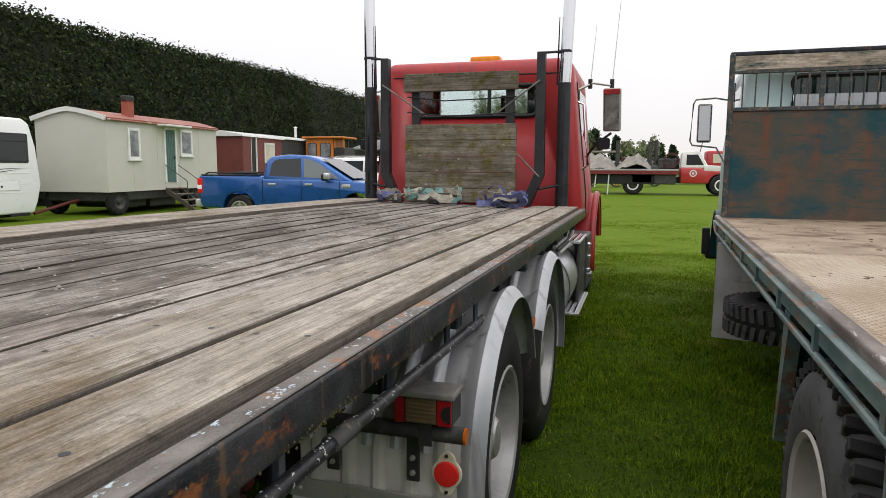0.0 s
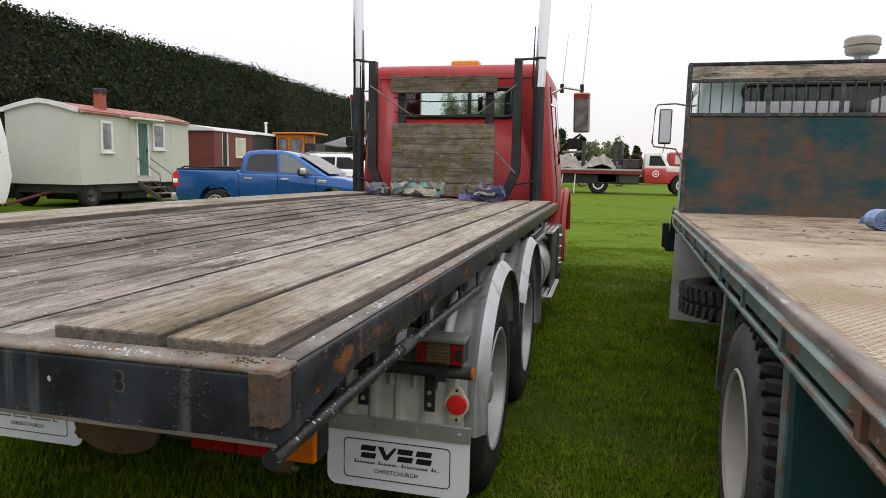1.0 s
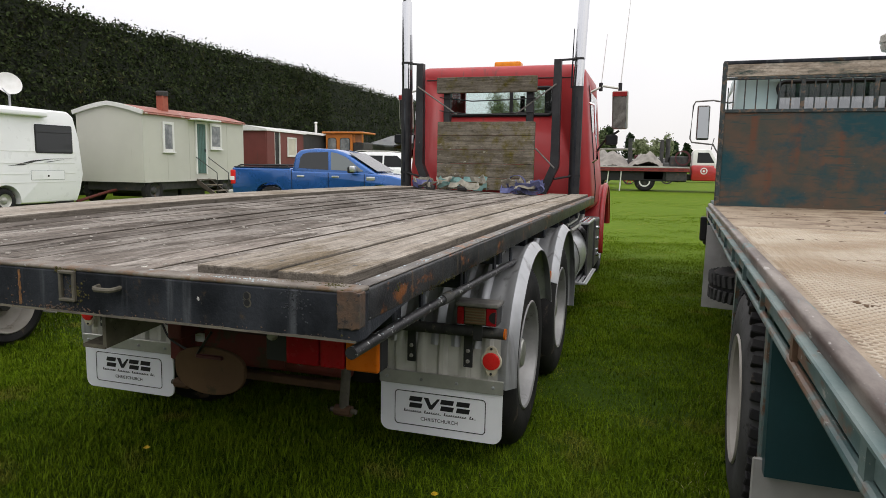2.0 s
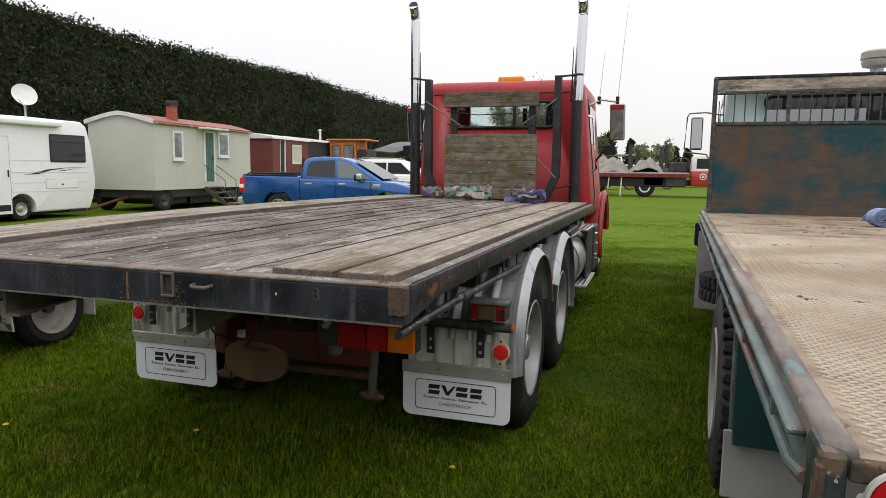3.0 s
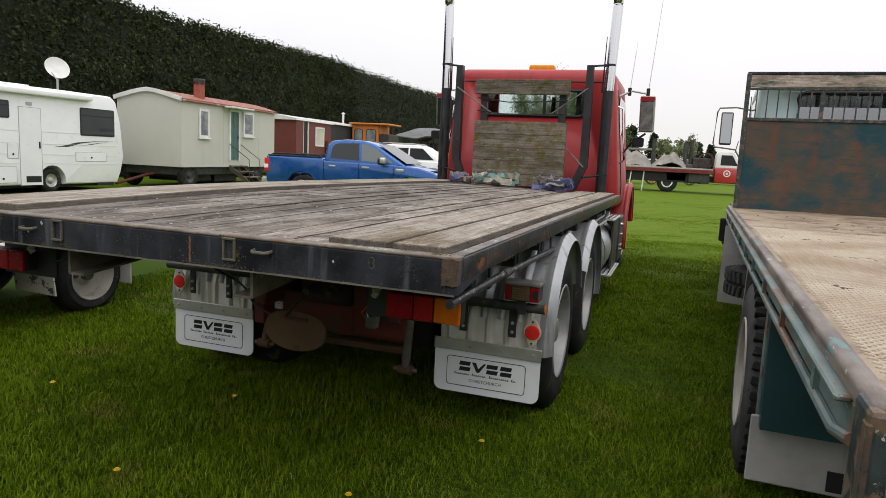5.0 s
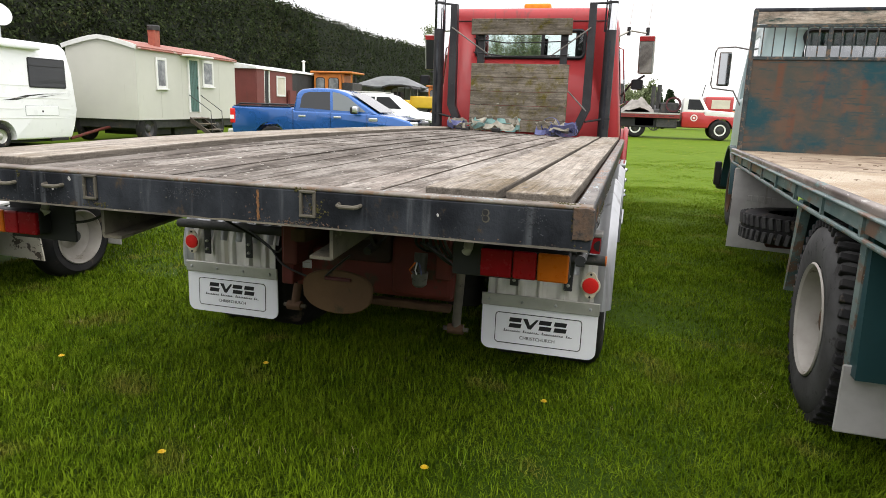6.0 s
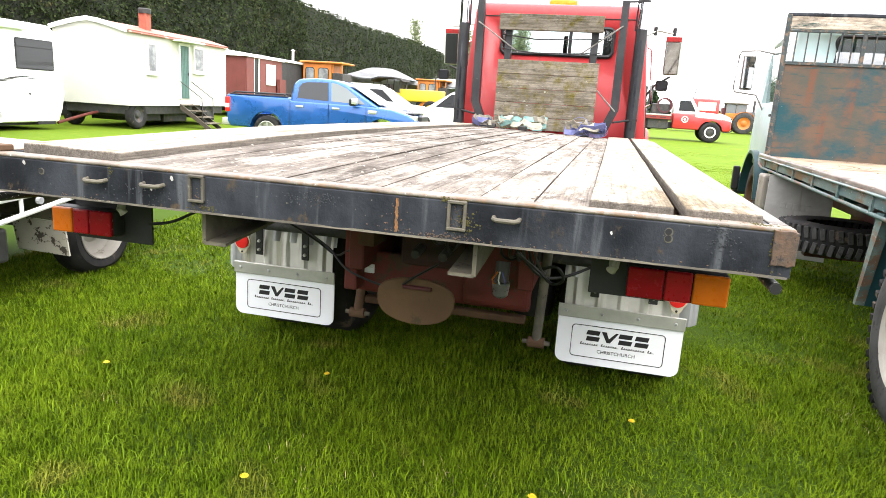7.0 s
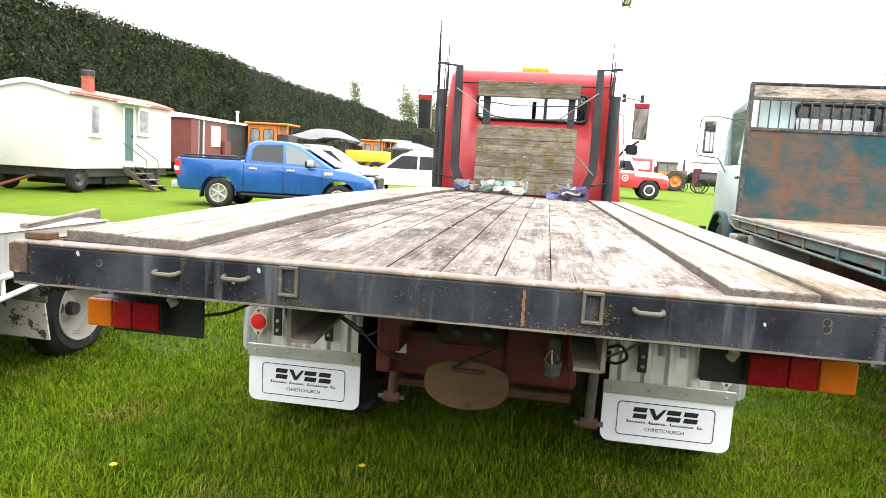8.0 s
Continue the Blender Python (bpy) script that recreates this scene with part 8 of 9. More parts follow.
def farm_tractor(m):
    """Nose towards -x, the near rear wheel at x = 0."""
    o = thing("tractor", "orange farm tractor with a grey glazed cab", "tractor", m)
    part("bonnet", boxed(-2.9, -1.35, -0.36, 0.36, 0.85, 1.55, 0.08, 3), "orange", o, smooth=True)
    part("nose_grille", boxed(-2.93, -2.88, -0.28, 0.28, 0.9, 1.45, 0.01), "iron", o)
    part("gear_case", boxed(-1.4, 0.3, -0.3, 0.3, 0.55, 1.1, 0.05, 2), "iron", o)
    for y in (-0.72, 0.72):
        fen = [(0.92 * math.cos(radians(a)), y, 0.85 + 0.92 * math.sin(radians(a))) for a in range(25, 171, 12)]
        part("rear_fender", sweep(bmesh.new(), fen, 0.20, 0.03, (0, 1, 0)), "orange", o, smooth=True)
    cabin = part("cab_sill", boxed(-1.45, 0.12, -0.62, 0.62, 1.05, 1.62, 0.04, 2), "orange", o)
    part("roof", boxed(-1.55, 0.22, -0.72, 0.72, 2.36, 2.48, 0.05, 3), "grey_cover", o, "grey cab roof", smooth=True)
    for x in (-1.45, -0.68, 0.05):
        for y in (-0.62, 0.56):
            part("pillar", boxed(x, x + 0.07, y, y + 0.06, 1.6, 2.38), "grey_cover", cabin)
    for x in (-1.38, -0.61):
        for y in (-0.60, 0.59):
            part("pane", boxed(x, x + 0.66, y, y + 0.01, 1.64, 2.35), "grey_glass", cabin)
    for x, y, r in ((0.0, -0.95, 0.85), (0.0, 0.95, 0.85), (-2.45, -0.75, 0.42), (-2.45, 0.75, 0.42)):
        h = node("wheel", o, pose(x, y, r, 0, 0, -90 if y < 0 else 90))
        part("tyre", tyre_mesh(0.36 if r > 0.5 else 0.2, r, r * 0.58, 32), "rubber_grey", h, smooth=True)
        part("disc", lathe(bmesh.new(), [(-0.01, r * 0.60), (-0.06, r * 0.52), (-0.10, r * 0.3), (-0.04, r * 0.2), (-0.03, 0.0)], (0, 0, 0), "x", 24), "orange", h, smooth=True)
    part("exhaust", rod(bmesh.new(), (-2.0, 0.2, 1.5), (-2.0, 0.2, 2.7), 0.045, 10), "iron", o)
    return o


gz = ground_z
machine_cab(pose(-15.32, 34.1, gz(-15, 33), 0, 0, 2), "orange", "orange machine cab with two rounded windows")


def van(m, label, paint="white", l=4.9, h=1.75, name="car", wagon=True):
    o = thing(name, label, "car", m)
    bm = smooth_profile(bmesh.new(), [(0.0, 0.5), (0.02, 0.98), (0.1, 1.05), (3.5, 1.02), (4.55, 0.92), (4.85, 0.70), (4.85, 0.42), (0.1, 0.42)], 0.90, 0.06)
    b = part("body", bm, paint, o, smooth=True)
    carve(b, [rod(bmesh.new(), (x, -1.2, 0.38), (x, 1.2, 0.38), 0.40, 24) for x in (0.95, 3.85)])
    b.data.set_sharp_from_angle(angle=radians(35))
    bm = smooth_profile(bmesh.new(), [(0.05, 1.0), (0.25, h - 0.12), (0.5, h - 0.02), (2.4, h), (2.75, h - 0.1), (3.75, 1.0)], 0.82, 0.07)
    for v in bm.verts:
        v.co.y *= 1.0 - 0.16 * max(0, (v.co.z - 1.0) / 0.75)
    c = part("cabin", bm, paint, o, smooth=True)
    for x0, x1, x2, x3 in ((0.42, 1.05, 1.05, 0.52), (1.13, 2.05, 2.05, 1.13), (2.13, 3.35, 2.75, 2.13)):
        for s in (-1, 1):
            q = bmesh.new()
            vs = [q.verts.new((x, s * (0.83 * (1 - 0.16 * (z - 1.0) / 0.75) + 0.004), z)) for x, z in ((x0, 1.08), (x1, 1.08), (x2, h - 0.16), (x3, h - 0.16))]
            q.faces.new(vs)
            bmesh.ops.solidify(q, geom=q.faces[:], thickness=0.01)
            part("pane", q, "dark_glass", c)
    for x in (0.95, 3.85):
        for s in (-1, 1):
            car_wheel(o, x, s * 0.88, 0.35, 0.35, s, 5)
    for s in (-1, 1):
        part("tail_light", boxed(-0.02, 0.1, *sorted((s * 0.70, s * 0.88)), 0.75, 1.0, 0.02), "red_lens", o)
        part("head_light", boxed(4.6, 4.83, *sorted((s * 0.55, s * 0.84)), 0.68, 0.85, 0.03, 2), "mirror", o)
        part("roof_rail", pipe(bmesh.new(), [(0.6, s * 0.62, h), (0.8, s * 0.62, h + 0.05), (2.3, s * 0.62, h + 0.05), (2.5, s * 0.62, h)], 0.02, 6), "strip", o)
    part("front_bumper", boxed(4.7, 4.93, -0.84, 0.84, 0.38, 0.62, 0.05, 2), paint, o)
    return o


van(pose(1.9 - 4.6, 24.4, gz(-4, 24), 0, 0, 184), "white station wagon with dark windows", name="station_wagon")

van(pose(-12.2, 27.5, gz(-11, 27), 0, 0, 2), "white four-wheel-drive wagon parked behind the pickup", h=1.75, name="family_wagon")

# yellow roller or loader with a dark canopy
yl = thing("yellow_loader", "yellow machine with a dark open canopy", "machine", pose(-12.9, 39.8, gz(-11, 39), 0, 0, 0))
part("bonnet", boxed(0.2, 3.0, -0.55, 0.55, 1.0, 1.75, 0.08, 3), "yellow", yl, smooth=True)
part("rear_body", boxed(-1.8, 0.3, -0.8, 0.8, 0.8, 1.5, 0.08, 3), "yellow", yl, smooth=True)
bm = prism(bmesh.new(), [(-1.62, 2.10), (-1.55, 2.30), (-1.1, 2.43), (-0.2, 2.45), (0.35, 2.36), (0.55, 2.20), (0.30, 2.26), (-0.2, 2.36), (-1.1, 2.33), (-1.50, 2.20)], -0.9, 0.9, "y")
part("canopy", bm, "dark_cloth", yl, "sagging dark cloth canopy")
for x in (-1.5, -0.6, 0.25):
    for y in (-0.8, 0.8):
        part("canopy_post", rod(bmesh.new(), (x, y * 0.85, 1.4), (x + 0.05, y * 0.85, 2.32), 0.035, 8), "iron", yl)
part("seat", boxed(-1.0, -0.5, -0.3, 0.3, 1.5, 2.0, 0.05, 2), "trim_black", yl)
part("exhaust", rod(bmesh.new(), (2.4, 0.1, 1.7), (2.4, 0.1, 2.7), 0.05, 10), "iron", yl)
for x, r in ((-1.0, 0.7), (2.4, 0.55)):
    for y in (-0.9, 0.9):
        h = node("wheel", yl, pose(x, y, r, 0, 0, -90 if y < 0 else 90))
        part("tyre", tyre_mesh(0.35, r, r * 0.55, 26), "rubber", h, smooth=True)
        part("disc", lathe(bmesh.new(), [(-0.02, r * 0.57), (-0.08, r * 0.4), (-0.05, 0.0)], (0, 0, 0), "x", 20), "yellow", h, smooth=True)
machine_cab(pose(-11.7, 44.0, gz(-11, 44)) @ Matrix.Scale(0.88, 4), "orange", "faded orange machine with a flat roof far off")

# pale tents and awnings by the hedge
def tent(x, y, w, d, h, rot, label):
    o = thing("market_tent", label, "tent", pose(x, y, gz(x, y), 0, 0, rot))
    bm = bmesh.new()
    n = 14
    g = []
    for i in range(n + 1):
        row = []
        for j in range(n + 1):
            u, v = i / n * 2 - 1, j / n * 2 - 1
            z = h * (0.76 + 0.24 * (1 - max(abs(u) ** 2, abs(v) ** 1.5))) + 0.05 * math.sin(6 * u) * math.sin(5 * v)
            row.append(bm.verts.new((u * w / 2, v * d / 2, z)))
        g.append(row)
    for i in range(n):
        for j in range(n):
            bm.faces.new((g[i][j], g[i + 1][j], g[i + 1][j + 1], g[i][j + 1]))
    bmesh.ops.solidify(bm, geom=bm.faces[:], thickness=0.02)
    part("roof_cloth", bm, "tent", o, smooth=True)
    for sx in (-1, 1):
        for sy in (-1, 1):
            part("pole", rod(bmesh.new(), (sx * w / 2, sy * d / 2, 0), (sx * w / 2, sy * d / 2, h * 0.76), 0.025, 8), "strip", o)
    part("side_cloth", boxed(-w / 2, w / 2, d / 2 - 0.02, d / 2, 0.1, h * 0.76), "tent", o)
    part("side_cloth", boxed(-w / 2, -w / 2 + 0.02, -d / 2, d / 2, 0.1, h * 0.76), "tent", o)
    return o
tent(-15.3, 43.2, 4.4, 4.0, 3.15, 6, "grey-white canvas awning beside the hedge")
tent(-11.0, 46.0, 6.0, 4.0, 2.75, 0, "grey-white canvas tent beside the hedge")
tent(-13.5, 58.0, 6.0, 5.0, 2.8, 0, "pale tent far along the hedge")
for k, (x, y, c) in enumerate(((-7.5, 60, "white"), (-3.5, 66, "white"), (-9.0, 72, "fire_red"), (0.5, 74, "white"))):
    van(pose(x, y, gz(x, y), 0, 0, 180 * (k % 2)), "car parked far off in the paddock", c, h=1.9, name="parked_car")

# ---- red and white flat-deck truck far off ----
ft = thing("vintage_truck", "red and white vintage truck with a red flat deck", "truck", pose(5.22, 33.0, 0.27))
# local: x = 0 at the front axle, nose towards +x
bm = smooth_profile(bmesh.new(), [(-1.75, 0.62), (-1.75, 1.28), (-0.80, 1.28), (-0.72, 1.17), (0.55, 1.12), (0.88, 1.04), (0.92, 0.72), (0.85, 0.55), (-1.7, 0.55)], 0.92, 0.06)
b = part("body", bm, "fire_red", ft, smooth=True)
carve(b, [rod(bmesh.new(), (0, -1.3, 0.46), (0, 1.3, 0.46), 0.56, 26)])
b.data.set_sharp_from_angle(angle=radians(35))
part("bonnet_top", smooth_profile(bmesh.new(), [(-0.76, 1.12), (-0.74, 1.40), (0.5, 1.34), (0.84, 1.20), (0.88, 1.02), (0.5, 1.06)], 0.90, 0.04), "white_paint", ft, smooth=True)
cb = bmesh.new()
smooth_profile(cb, [(-1.74, 1.26), (-1.70, 1.95), (-1.60, 2.04), (-1.05, 2.05), (-0.92, 1.98), (-0.55, 1.34), (-0.52, 1.26)], 0.86, 0.05)
for v in cb.verts:
    v.co.y *= 1 - 0.12 * max(0, (v.co.z - 1.26) / 0.8)
c2 = part("cab_top", cb, "white_paint", ft, smooth=True)
for s in (-1, 1):
    q = bmesh.new()
    vs = [q.verts.new((x, s * (0.86 * (1 - 0.12 * (z - 1.26) / 0.8) + 0.006), z)) for x, z in ((-1.52, 1.40), (-0.75, 1.40), (-1.02, 1.88), (-1.50, 1.88))]
    q.faces.new(vs)
    bmesh.ops.solidify(q, geom=q.faces[:], thickness=0.012)
    part("pane", q, "dark_glass", c2)
    part("door_badge", lathe(bmesh.new(), [(0, 0.0), (0.0, 0.16), (0.006, 0.16), (0.006, 0.0)], (-1.2, s * 0.925, 1.02), "y", 20), "white_paint", ft)
    part("badge_ring", lathe(bmesh.new(), [(-0.008, 0.06), (-0.008, 0.11), (0.008, 0.11), (0.008, 0.06)], (-1.2, s * 0.927, 1.02), "y", 20), "fire_red", ft)
    part("head_light", lathe(bmesh.new(), [(0.0, 0.11), (0.03, 0.08), (0.04, 0.0)], (0.90, s * 0.66, 1.0), "x", 16), "mirror", ft)
part("deck", boxed(-6.6, -1.85, -1.2, 1.2, 1.10, 1.20, 0.01), "wood_tan", ft)
part("deck_edge", boxed(-6.62, -1.85, -1.23, -1.2, 0.96, 1.13, 0.01), "deck_red", ft)
part("deck_rim", boxed(-6.62, -1.85, -1.235, -1.2, 1.132, 1.205, 0.01), "pale_flap", ft)
part("skirt_box", boxed(-6.0, -1.95, -1.0, -0.4, 0.50, 0.95, 0.02), "ink", ft)
for k in range(10):
    part("edge_slot", boxed(-6.4 + 0.45 * k, -6.15 + 0.45 * k, -1.236, -1.229, 1.03, 1.07), "maroon", ft)
part("chassis", boxed(-6.2, 0.5, -0.45, 0.45, 0.55, 0.85, 0.02), "iron", ft)
part("tool_box", boxed(-2.9, -1.95, -1.1, -0.6, 0.52, 0.98, 0.02), "iron", ft)
part("under_box", boxed(-3.9, -3.0, -1.0, -0.5, 0.56, 0.95, 0.02), "iron", ft)
for s in (-1, 1):
    for x in (0.0, -3.85):
        h = node("wheel", ft, pose(x, s * 0.95, 0.48, 0, 0, -90 if s < 0 else 90))
        part("tyre", tyre_mesh(0.28, 0.48, 0.27, 30), "rubber", h, smooth=True)
        part("disc", lathe(bmesh.new(), [(0.0, 0.275), (-0.06, 0.22), (-0.02, 0.1), (0.0, 0.0)], (0, 0, 0), "x", 22), "iron", h, smooth=True)
        part("white_ring", lathe(bmesh.new(), [(0.012, 0.20), (0.016, 0.235), (0.012, 0.265), (0.0, 0.26), (0.0, 0.20)], (0, 0, 0), "x", 30), "white_paint", h)
part("flag_staff", rod(bmesh.new(), (-0.95, -0.9, 2.0), (-0.85, -0.95, 2.55), 0.02, 6), "iron", ft)
part("trailer_leg", rod(bmesh.new(), (-5.0, -1.1, 0.0), (-4.95, -1.1, 1.0), 0.03, 8), "white_paint", ft)
part("trailer_leg", rod(bmesh.new(), (-5.6, -1.1, 0.35), (-5.55, -1.1, 1.0), 0.03, 8), "white_paint", ft)
# tarpaulined engines on its deck
def tarp(x, w, h, seed):
    o = thing("covered_engine", "engine under a pale tied tarpaulin on the truck deck", "engine", ft.matrix_world @ pose(x, 0.0, 1.20), "covered engines on the deck")
    rnd = random.Random(seed)
    bm = bmesh.new()
    # a sheet thrown over upright pieces: peaks, creases and a ragged hem
    peaks = [(rnd.uniform(-0.55, 0.55) * w, rnd.uniform(-0.4, 0.4), h * rnd.uniform(0.75, 1.1)) for _ in range(4)]
    nx, ny = 30, 24
    grid = []
    for j in range(ny + 1):
        row = []
        for i in range(nx + 1):
            x, y = w * 1.25 * (2 * i / nx - 1), 0.95 * (2 * j / ny - 1)
            z = max(pz - 0.95 * math.hypot(x - px, y - py) for px, py, pz in peaks)
            z += 0.09 * noise.noise(Vector((x * 4, y * 4, seed))) + 0.05 * noise.noise(Vector((x * 9, y * 9, seed)))
            row.append(bm.verts.new((x, y, max(0.0, z))))
        grid.append(row)
    for r0, r1 in zip(grid, grid[1:]):
        for i in range(nx):
            if max(v.co.z for v in (r0[i], r0[i + 1], r1[i + 1], r1[i])) > 0.02:
                bm.faces.new((r0[i], r0[i + 1], r1[i + 1], r1[i]))
    bmesh.ops.delete(bm, geom=[v for v in bm.verts if not v.link_faces], context="VERTS")
    bmesh.ops.solidify(bm, geom=bm.faces[:], thickness=0.012)
    part("tarpaulin", bm, "canvas", o, smooth=True)
    part("engine_stack", rod(bmesh.new(), (w * 1.15, -0.2, 0), (w * 1.15, -0.2, h * 1.6), 0.10, 10), "iron", o)
    return o
tarp(-5.6, 0.85, 0.85, 2)
tarp(-4.05, 0.80, 0.80, 9)
eng = thing("stationary_engine", "dark stationary engine with flywheels on the deck", "engine", ft.matrix_world @ pose(-2.35, 0, 1.20))
part("block", boxed(-0.4, 0.45, -0.3, 0.3, 0.0, 0.5, 0.05, 2), "iron", eng)
part("stack", rod(bmesh.new(), (-0.5, 0, 0.2), (-0.5, 0, 1.35), 0.10, 12), "iron", eng)
for y in (-0.4, 0.4):
    part("flywheel", lathe(bmesh.new(), [(y - 0.04, 0.30), (y - 0.04, 0.36), (y + 0.04, 0.36), (y + 0.04, 0.30)], (0.2, 0, 0.42), "y", 24), "maroon", eng)
trl = thing("far_trailer", "red-wheeled trailer behind the vintage truck", "trailer", pose(-2.2, 36.5, 0.27))
part("frame", boxed(-1.5, 2.0, -0.9, 0.9, 0.75, 0.9), "iron", trl)
for s in (-1, 1):
    h = node("wheel", trl, pose(0.9, s * 0.95, 0.45, 0, 0, -90 if s < 0 else 90))
    part("tyre", tyre_mesh(0.2, 0.45, 0.30, 26), "rubber", h, smooth=True)
    part("disc", lathe(bmesh.new(), [(0, 0.30), (-0.05, 0.2), (0.0, 0.0)], (0, 0, 0), "x", 20), "fire_red", h, smooth=True)
# second red cab, tractor and steam machinery beyond
fc = thing("red_cab_truck", "red cab-over truck parked behind", "truck", pose(7.4, 54.0, 0.27))
part("cab", boxed(-1.0, 1.0, -1.1, 1.1, 0.7, 2.55, 0.12, 3), "fire_red", fc, smooth=True)
part("pane", boxed(-0.55, 0.75, -1.112, -1.10, 1.65, 2.3, 0.003), "pale_blind", fc)
part("deck", boxed(-5.5, -1.1, -1.1, 1.1, 0.95, 1.10), "wood_tan", fc)
for x in (0.1, -3.8):
    for s in (-1, 1):
        spoked_or_disc(fc, x, s * 0.95, 0.48, 0.48, 0.25)
farm_tractor(pose(11.0, 58.0, 0.27))
def heap(x, y, w, h, seed, label):
    o = thing("steam_machine", label, "machine", pose(x, y, 0.27), "old machinery in a row")
    rnd = random.Random(seed)
    part("boiler", rod(bmesh.new(), (-w / 2, 0, h * 0.45), (w / 2, 0, h * 0.45), h * 0.22, 16), "iron", o)
    part("stack", rod(bmesh.new(), (w * 0.4, 0, h * 0.5), (w * 0.4, 0, h), 0.09, 10), "iron", o)
    part("fire_box", boxed(-w / 2 - 0.3, -w / 2 + 0.2, -0.45, 0.45, h * 0.2, h * 0.75, 0.04), "maroon", o)
    for wx, r in ((-w * 0.4, 0.6), (w * 0.38, 0.42)):
        for s in (-1, 1):
            hh = node("wheel", o, pose(wx, s * 0.62, r, 0, 0, 90))
            part("tyre", lathe(bmesh.new(), [(-0.08, r * 0.88), (-0.08, r), (0.08, r), (0.08, r * 0.88)], (0, 0, 0), "x", 26), "iron", hh)
            sp = bmesh.new()
            for k in range(10):
                a = 2 * math.pi * k / 10
                rod(sp, (0, 0, 0), (0, r * 0.9 * math.cos(a), r * 0.9 * math.sin(a)), 0.02, 5)
            part("spokes", sp, "fire_red" if seed % 2 else "iron", hh)
    if seed % 3 == 0:
        part("canopy", boxed(-w / 2 - 0.4, w / 2, -0.8, 0.8, h * 0.92, h * 0.97, 0.02), "canvas", o)
    return o
for k, (x, y, w, h) in enumerate(((13.2, 54, 2.2, 2.6), (16.5, 56, 2.4, 2.3), (10.8, 58, 2.4, 2.7), (-0.6, 44, 2.2, 2.4), (1.8, 47, 2.2, 2.6), (20, 58, 2.5, 2.4))):
    heap(x, y, w, h, k, "dark old steam machine far off")

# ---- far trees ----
for k, (x, y, h, s, kd, lf) in enumerate(((-26, 130, 16.6, 4.6, "broad", "hazed_leaf"), (-19.4, 131, 18.6, 3.0, "broad", "hazed_leaf"), (-39.5, 130, 17, 3.6, "fir", "hazed_leaf"), (-45.5, 132, 14, 2.6, "fir", "hazed_leaf"), (-7.5, 100, 6.8, 2.6, "broad", None), (-11.5, 104, 8, 2.4, "fir", None), (-5.0, 102, 7, 2.0, "fir", None),
                                      (-2.0, 104, 6, 1.8, "fir", None), (1.5, 96, 5.6, 3.2, "broad", "hazed_leaf"), (4.5, 110, 5.2, 2.0, "fir", None), (6.5, 112, 4.8, 2.0, "fir", None), (-15.0, 108, 7, 3.0, "broad", "hazed_leaf"))):
    tree("conifer" if kd == "fir" else "broadleaf_tree", "dark conifer on the far boundary" if kd == "fir" and not lf else "tree on the far boundary, leaves paled as if by haze", x, y, h, s, kd, 30 + k, 5200 if kd == "broad" else 2600, 0.26, lf)
# low far shelter belt that closes the paddock
fb_p = []
core = bmesh.new()
for k in range(80):
    x0 = -120 + 5 * k
    hh = 2.0 + 0.8 * noise.noise(Vector((k * 0.6, 0, 0)))
    box(core, x0, x0 + 5.2, 148, 151, 0, hh)
    n = 190
    fb_p.append(np.stack([rng.uniform(x0, x0 + 5, n), 148 - 0.3 * np.abs(rng.normal(size=n)), rng.uniform(0.2, hh + 0.5, n)], 1))
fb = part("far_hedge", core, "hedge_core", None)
tagged(fb, "low dark shelter belt along the far boundary", "hedge", kind="stuff")
v, f = leaf_quads(np.concatenate(fb_p), 0.5, rng)
scatter_mesh("foliage", v, f, "fir_leaf", "dark sprays", "", fb)


# ---- grass blades, dandelions ----
def blades(name, regions, material, label, seed, seg=2):
    """Tapered, bent blades in tufts over rectangles of the ground."""
    rg = np.random.default_rng(seed)
    P, L, W = [], [], []
    for x0, x1, y0, y1, dens, length, width in regions:
        n = int((x1 - x0) * (y1 - y0) * dens)
        tuft = max(1, n // 9)
        cx, cy = rg.uniform(x0, x1, tuft), rg.uniform(y0, y1, tuft)
        k = rg.integers(0, tuft, n)
        sp = 0.055 + 0.5 * width
        P.append(np.stack([cx[k] + rg.normal(size=n) * sp, cy[k] + rg.normal(size=n) * sp], 1))
        big = 0.55 + 0.5 * (np.sin(cx[k] * 3.1 + 1.3 * np.sin(cy[k] * 2.3)) * np.sin(cy[k] * 2.7) * 0.5 + 0.5) + 0.35 * rg.uniform(size=n)
        L.append(length * big * rg.uniform(0.55, 1.15, n))
        W.append(width * rg.uniform(0.7, 1.3, n))
    P, L, W = np.concatenate(P), np.concatenate(L), np.concatenate(W)
    n = len(P)
    a = rg.uniform(0, 2 * np.pi, n)
    bend = rg.uniform(0.25, 1.0, n)
    d = np.stack([np.cos(a), np.sin(a), np.zeros(n)], 1)
    side = np.stack([-np.sin(a), np.cos(a), np.zeros(n)], 1) * (W / 2)[:, None]
    z0 = 0.27 * np.clip((P[:, 1] - 17) / 16, 0, 1) ** 2 * (3 - 2 * np.clip((P[:, 1] - 17) / 16, 0, 1)) - 0.012
    base = np.concatenate([P, z0[:, None]], 1)
    mid = base + d * (0.28 * bend * L)[:, None] + np.array([0, 0, 1]) * (0.55 * L)[:, None]
    tip = base + d * (0.80 * bend * L)[:, None] + np.array([0, 0, 1]) * ((0.98 - 0.35 * bend) * L)[:, None]
    v = np.stack([base - side, base + side, mid + side * 0.8, mid - side * 0.8, tip], 1).reshape(-1, 3)
    o = np.arange(n)[:, None] * 5
    f = np.concatenate([o + [[0, 1, 2]], o + [[0, 2, 3]], o + [[3, 2, 4]]])
    return scatter_mesh(name, v, f, material, label, "grass")


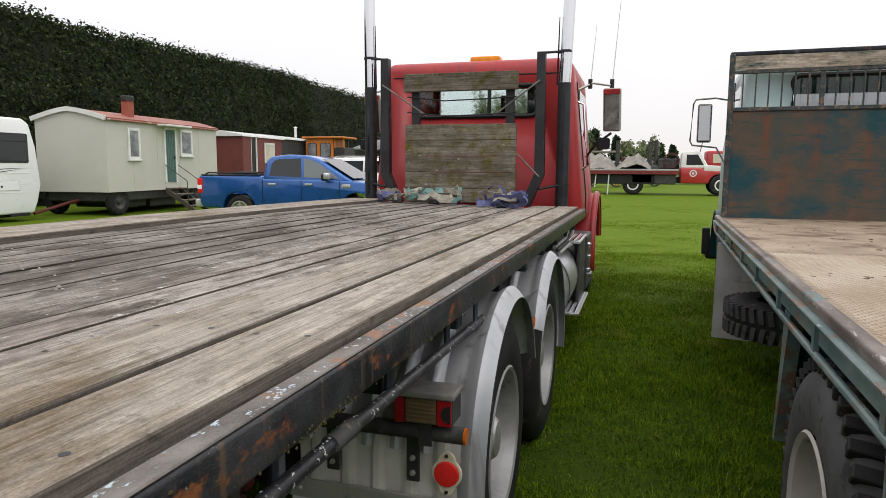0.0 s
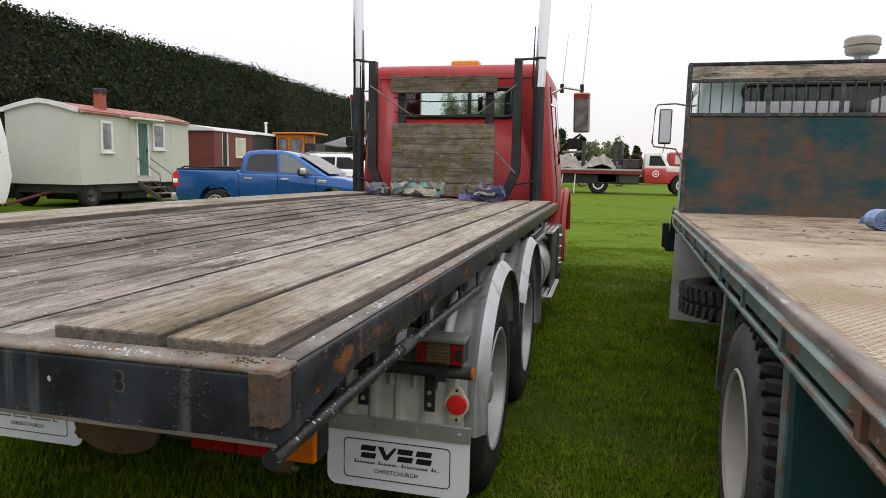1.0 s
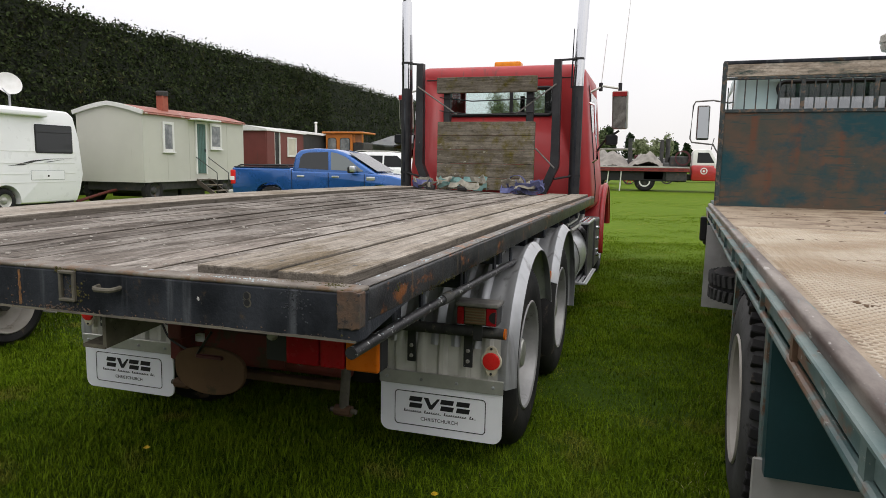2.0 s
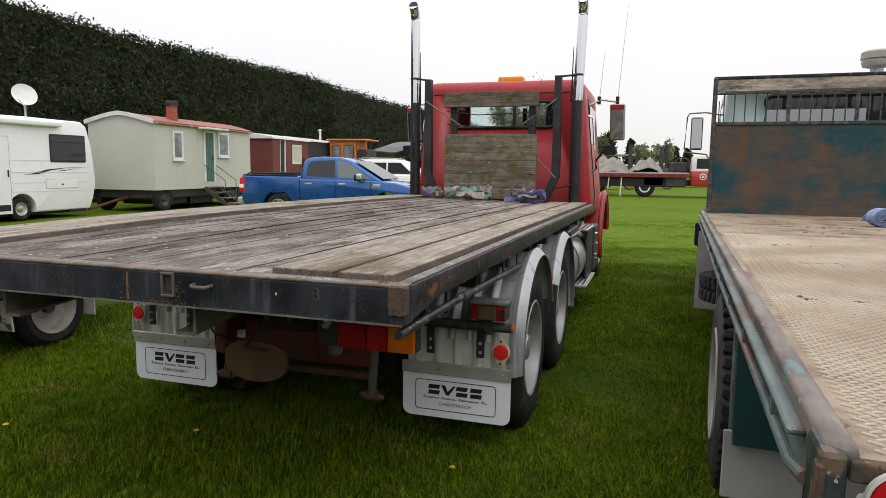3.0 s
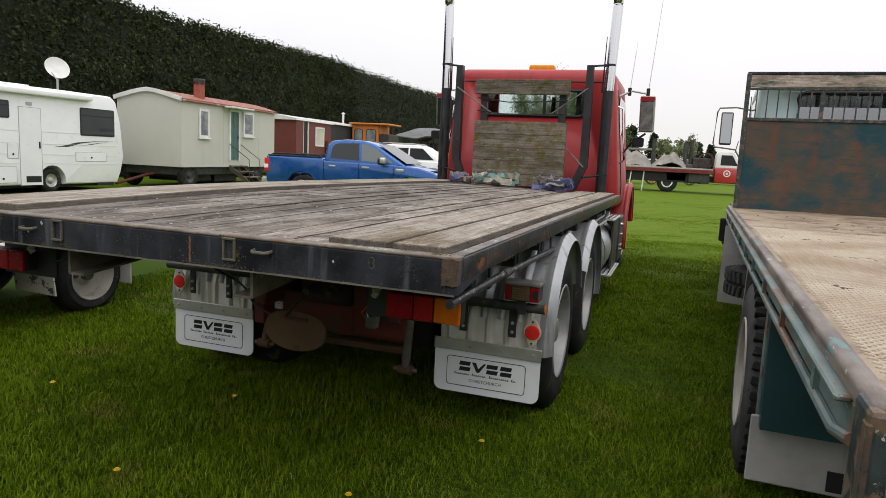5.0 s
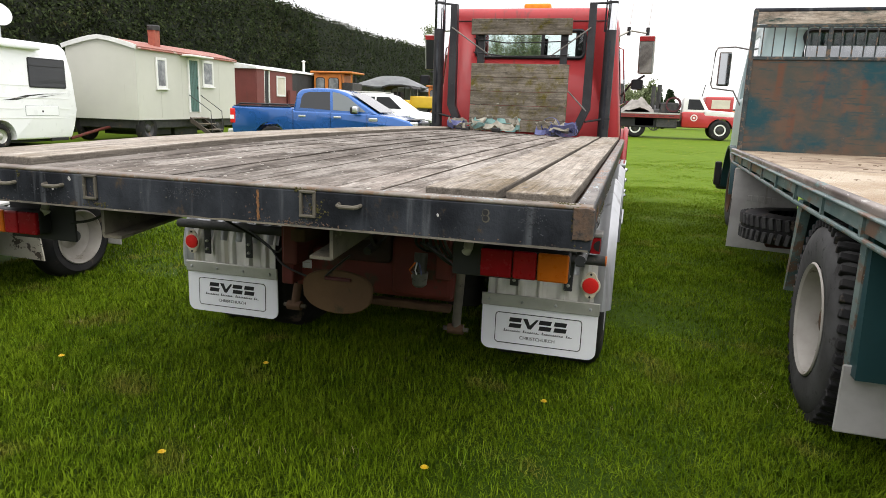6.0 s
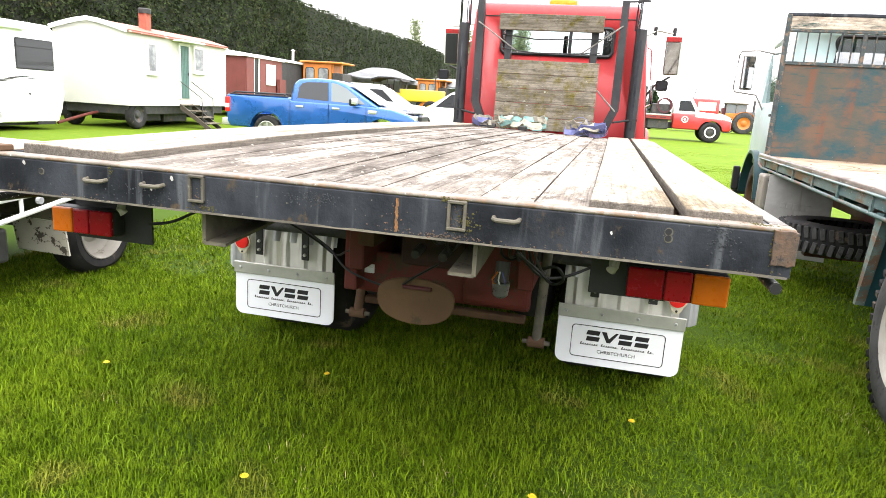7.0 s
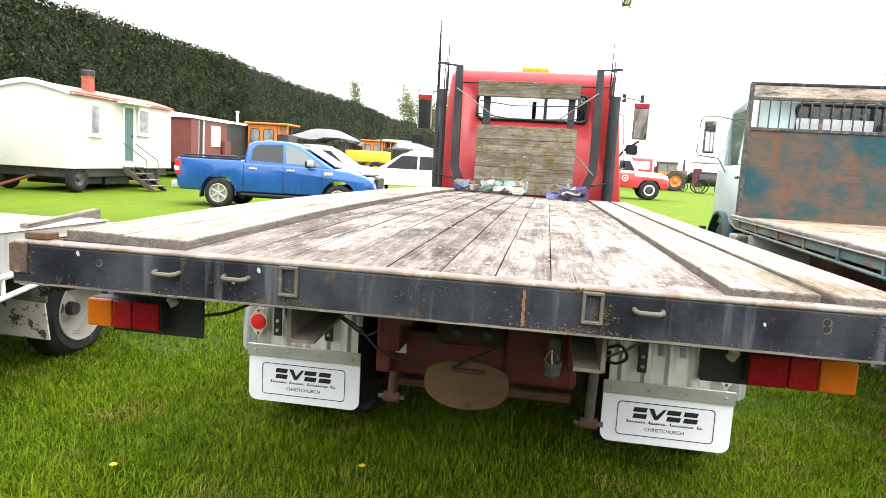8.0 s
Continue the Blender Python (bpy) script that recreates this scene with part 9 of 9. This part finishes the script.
blades("grass", [(-5.0, 4.2, -4.5, -0.5, 1300, 0.06, 0.007), (-3.8, 3.0, -0.5, 2.6, 13500, 0.062, 0.0045), (-3.8, 1.1, 2.6, 5.0, 4200, 0.062, 0.006), (2.6, 4.4, 0.6, 7.5, 1600, 0.06, 0.007), (1.1, 2.6, 2.6, 5.0, 10500, 0.056, 0.0046), (1.1, 2.6, 5.0, 7.5, 8000, 0.055, 0.005), (-3.8, 1.1, 5.0, 7.0, 1900, 0.058, 0.0075), (-3.8, 1.1, 7.0, 9.5, 600, 0.052, 0.009), (1.0, 2.8, 7.5, 9.5, 3500, 0.05, 0.006), (-3.8, 3.4, 9.5, 12, 300, 0.045, 0.009)], "blade", "dense short green grass", 3)
blades("grass", [(-5, 1.1, 5.0, 7.5, 800, 0.05, 0.008), (1.1, 2.8, 6.0, 7.5, 1500, 0.05, 0.006), (1.0, 3.4, 7.5, 12, 4200, 0.042, 0.0065), (-5, 1.0, 7.5, 12, 1200, 0.042, 0.010), (-3, 4.2, 12, 15, 900, 0.036, 0.011), (-4, 4.6, 15, 18, 520, 0.036, 0.011), (-5, 5, 18, 21, 260, 0.034, 0.012), (-5, 5.5, 21, 25, 110, 0.032, 0.013)], "bright_blade", "mown field grass, colour brightened as if lit in the open", 4)

M["straw"] = grass_material("dry_straw", (0.30, 0.27, 0.12), (0.24, 0.21, 0.09), (0.36, 0.33, 0.18), (0.20, 0.15, 0.06), 0.5)
rs = random.Random(12)
blades("dry_grass", [(cx - w, cx + w, cy - w, cy + w, 650, 0.05, 0.004) for cx, cy, w in ((rs.uniform(-3.4, 2.4), rs.uniform(-0.4, 4.0), rs.uniform(0.06, 0.16)) for k in range(46))], "straw", "withered straw patches in the grass", 8)
blades("tall_grass", [(cx - w, cx + w, cy - w, cy + w, 1000, 0.09, 0.0050) for cx, cy, w in ((rs.uniform(-3.4, 2.4), rs.uniform(-0.4, 3.0), rs.uniform(0.05, 0.13)) for k in range(90))], "bright_blade", "longer pale green tufts", 9)


def dandelion(x, y, s=1.0, seed=0):
    o = thing("dandelion", "small yellow dandelion in the grass", "flower", pose(x, y, ground_z(x, y)), "dandelions in the grass")
    part("stalk", rod(bmesh.new(), (0, 0, 0), (0, 0, 0.055 * s), 0.002, 6), "blade", o)
    bm = bmesh.new()
    for ring, (n, r, z) in enumerate(((14, 0.017, 0.0), (10, 0.011, 0.004), (6, 0.006, 0.007))):
        for k in range(n):
            m = Matrix.Translation((0, 0, 0.055 * s + z)) @ Matrix.Rotation(2 * math.pi * k / n + ring, 4, "Z") @ Matrix.Rotation(-0.25 - 0.3 * ring, 4, "Y")
            vs = [bm.verts.new(m @ Vector(p)) for p in ((0, -0.0015, 0), (r * s, -0.0022, 0), (r * s, 0.0022, 0), (0, 0.0015, 0))]
            bm.faces.new(vs)
    part("petals", bm, "petal", o, "yellow petals")


for x, y in ((-0.42, 0.23), (0.99, 1.21), (-0.52, 1.19), (0.62, 0.45), (-1.6, 0.9)):
    dandelion(x, y)
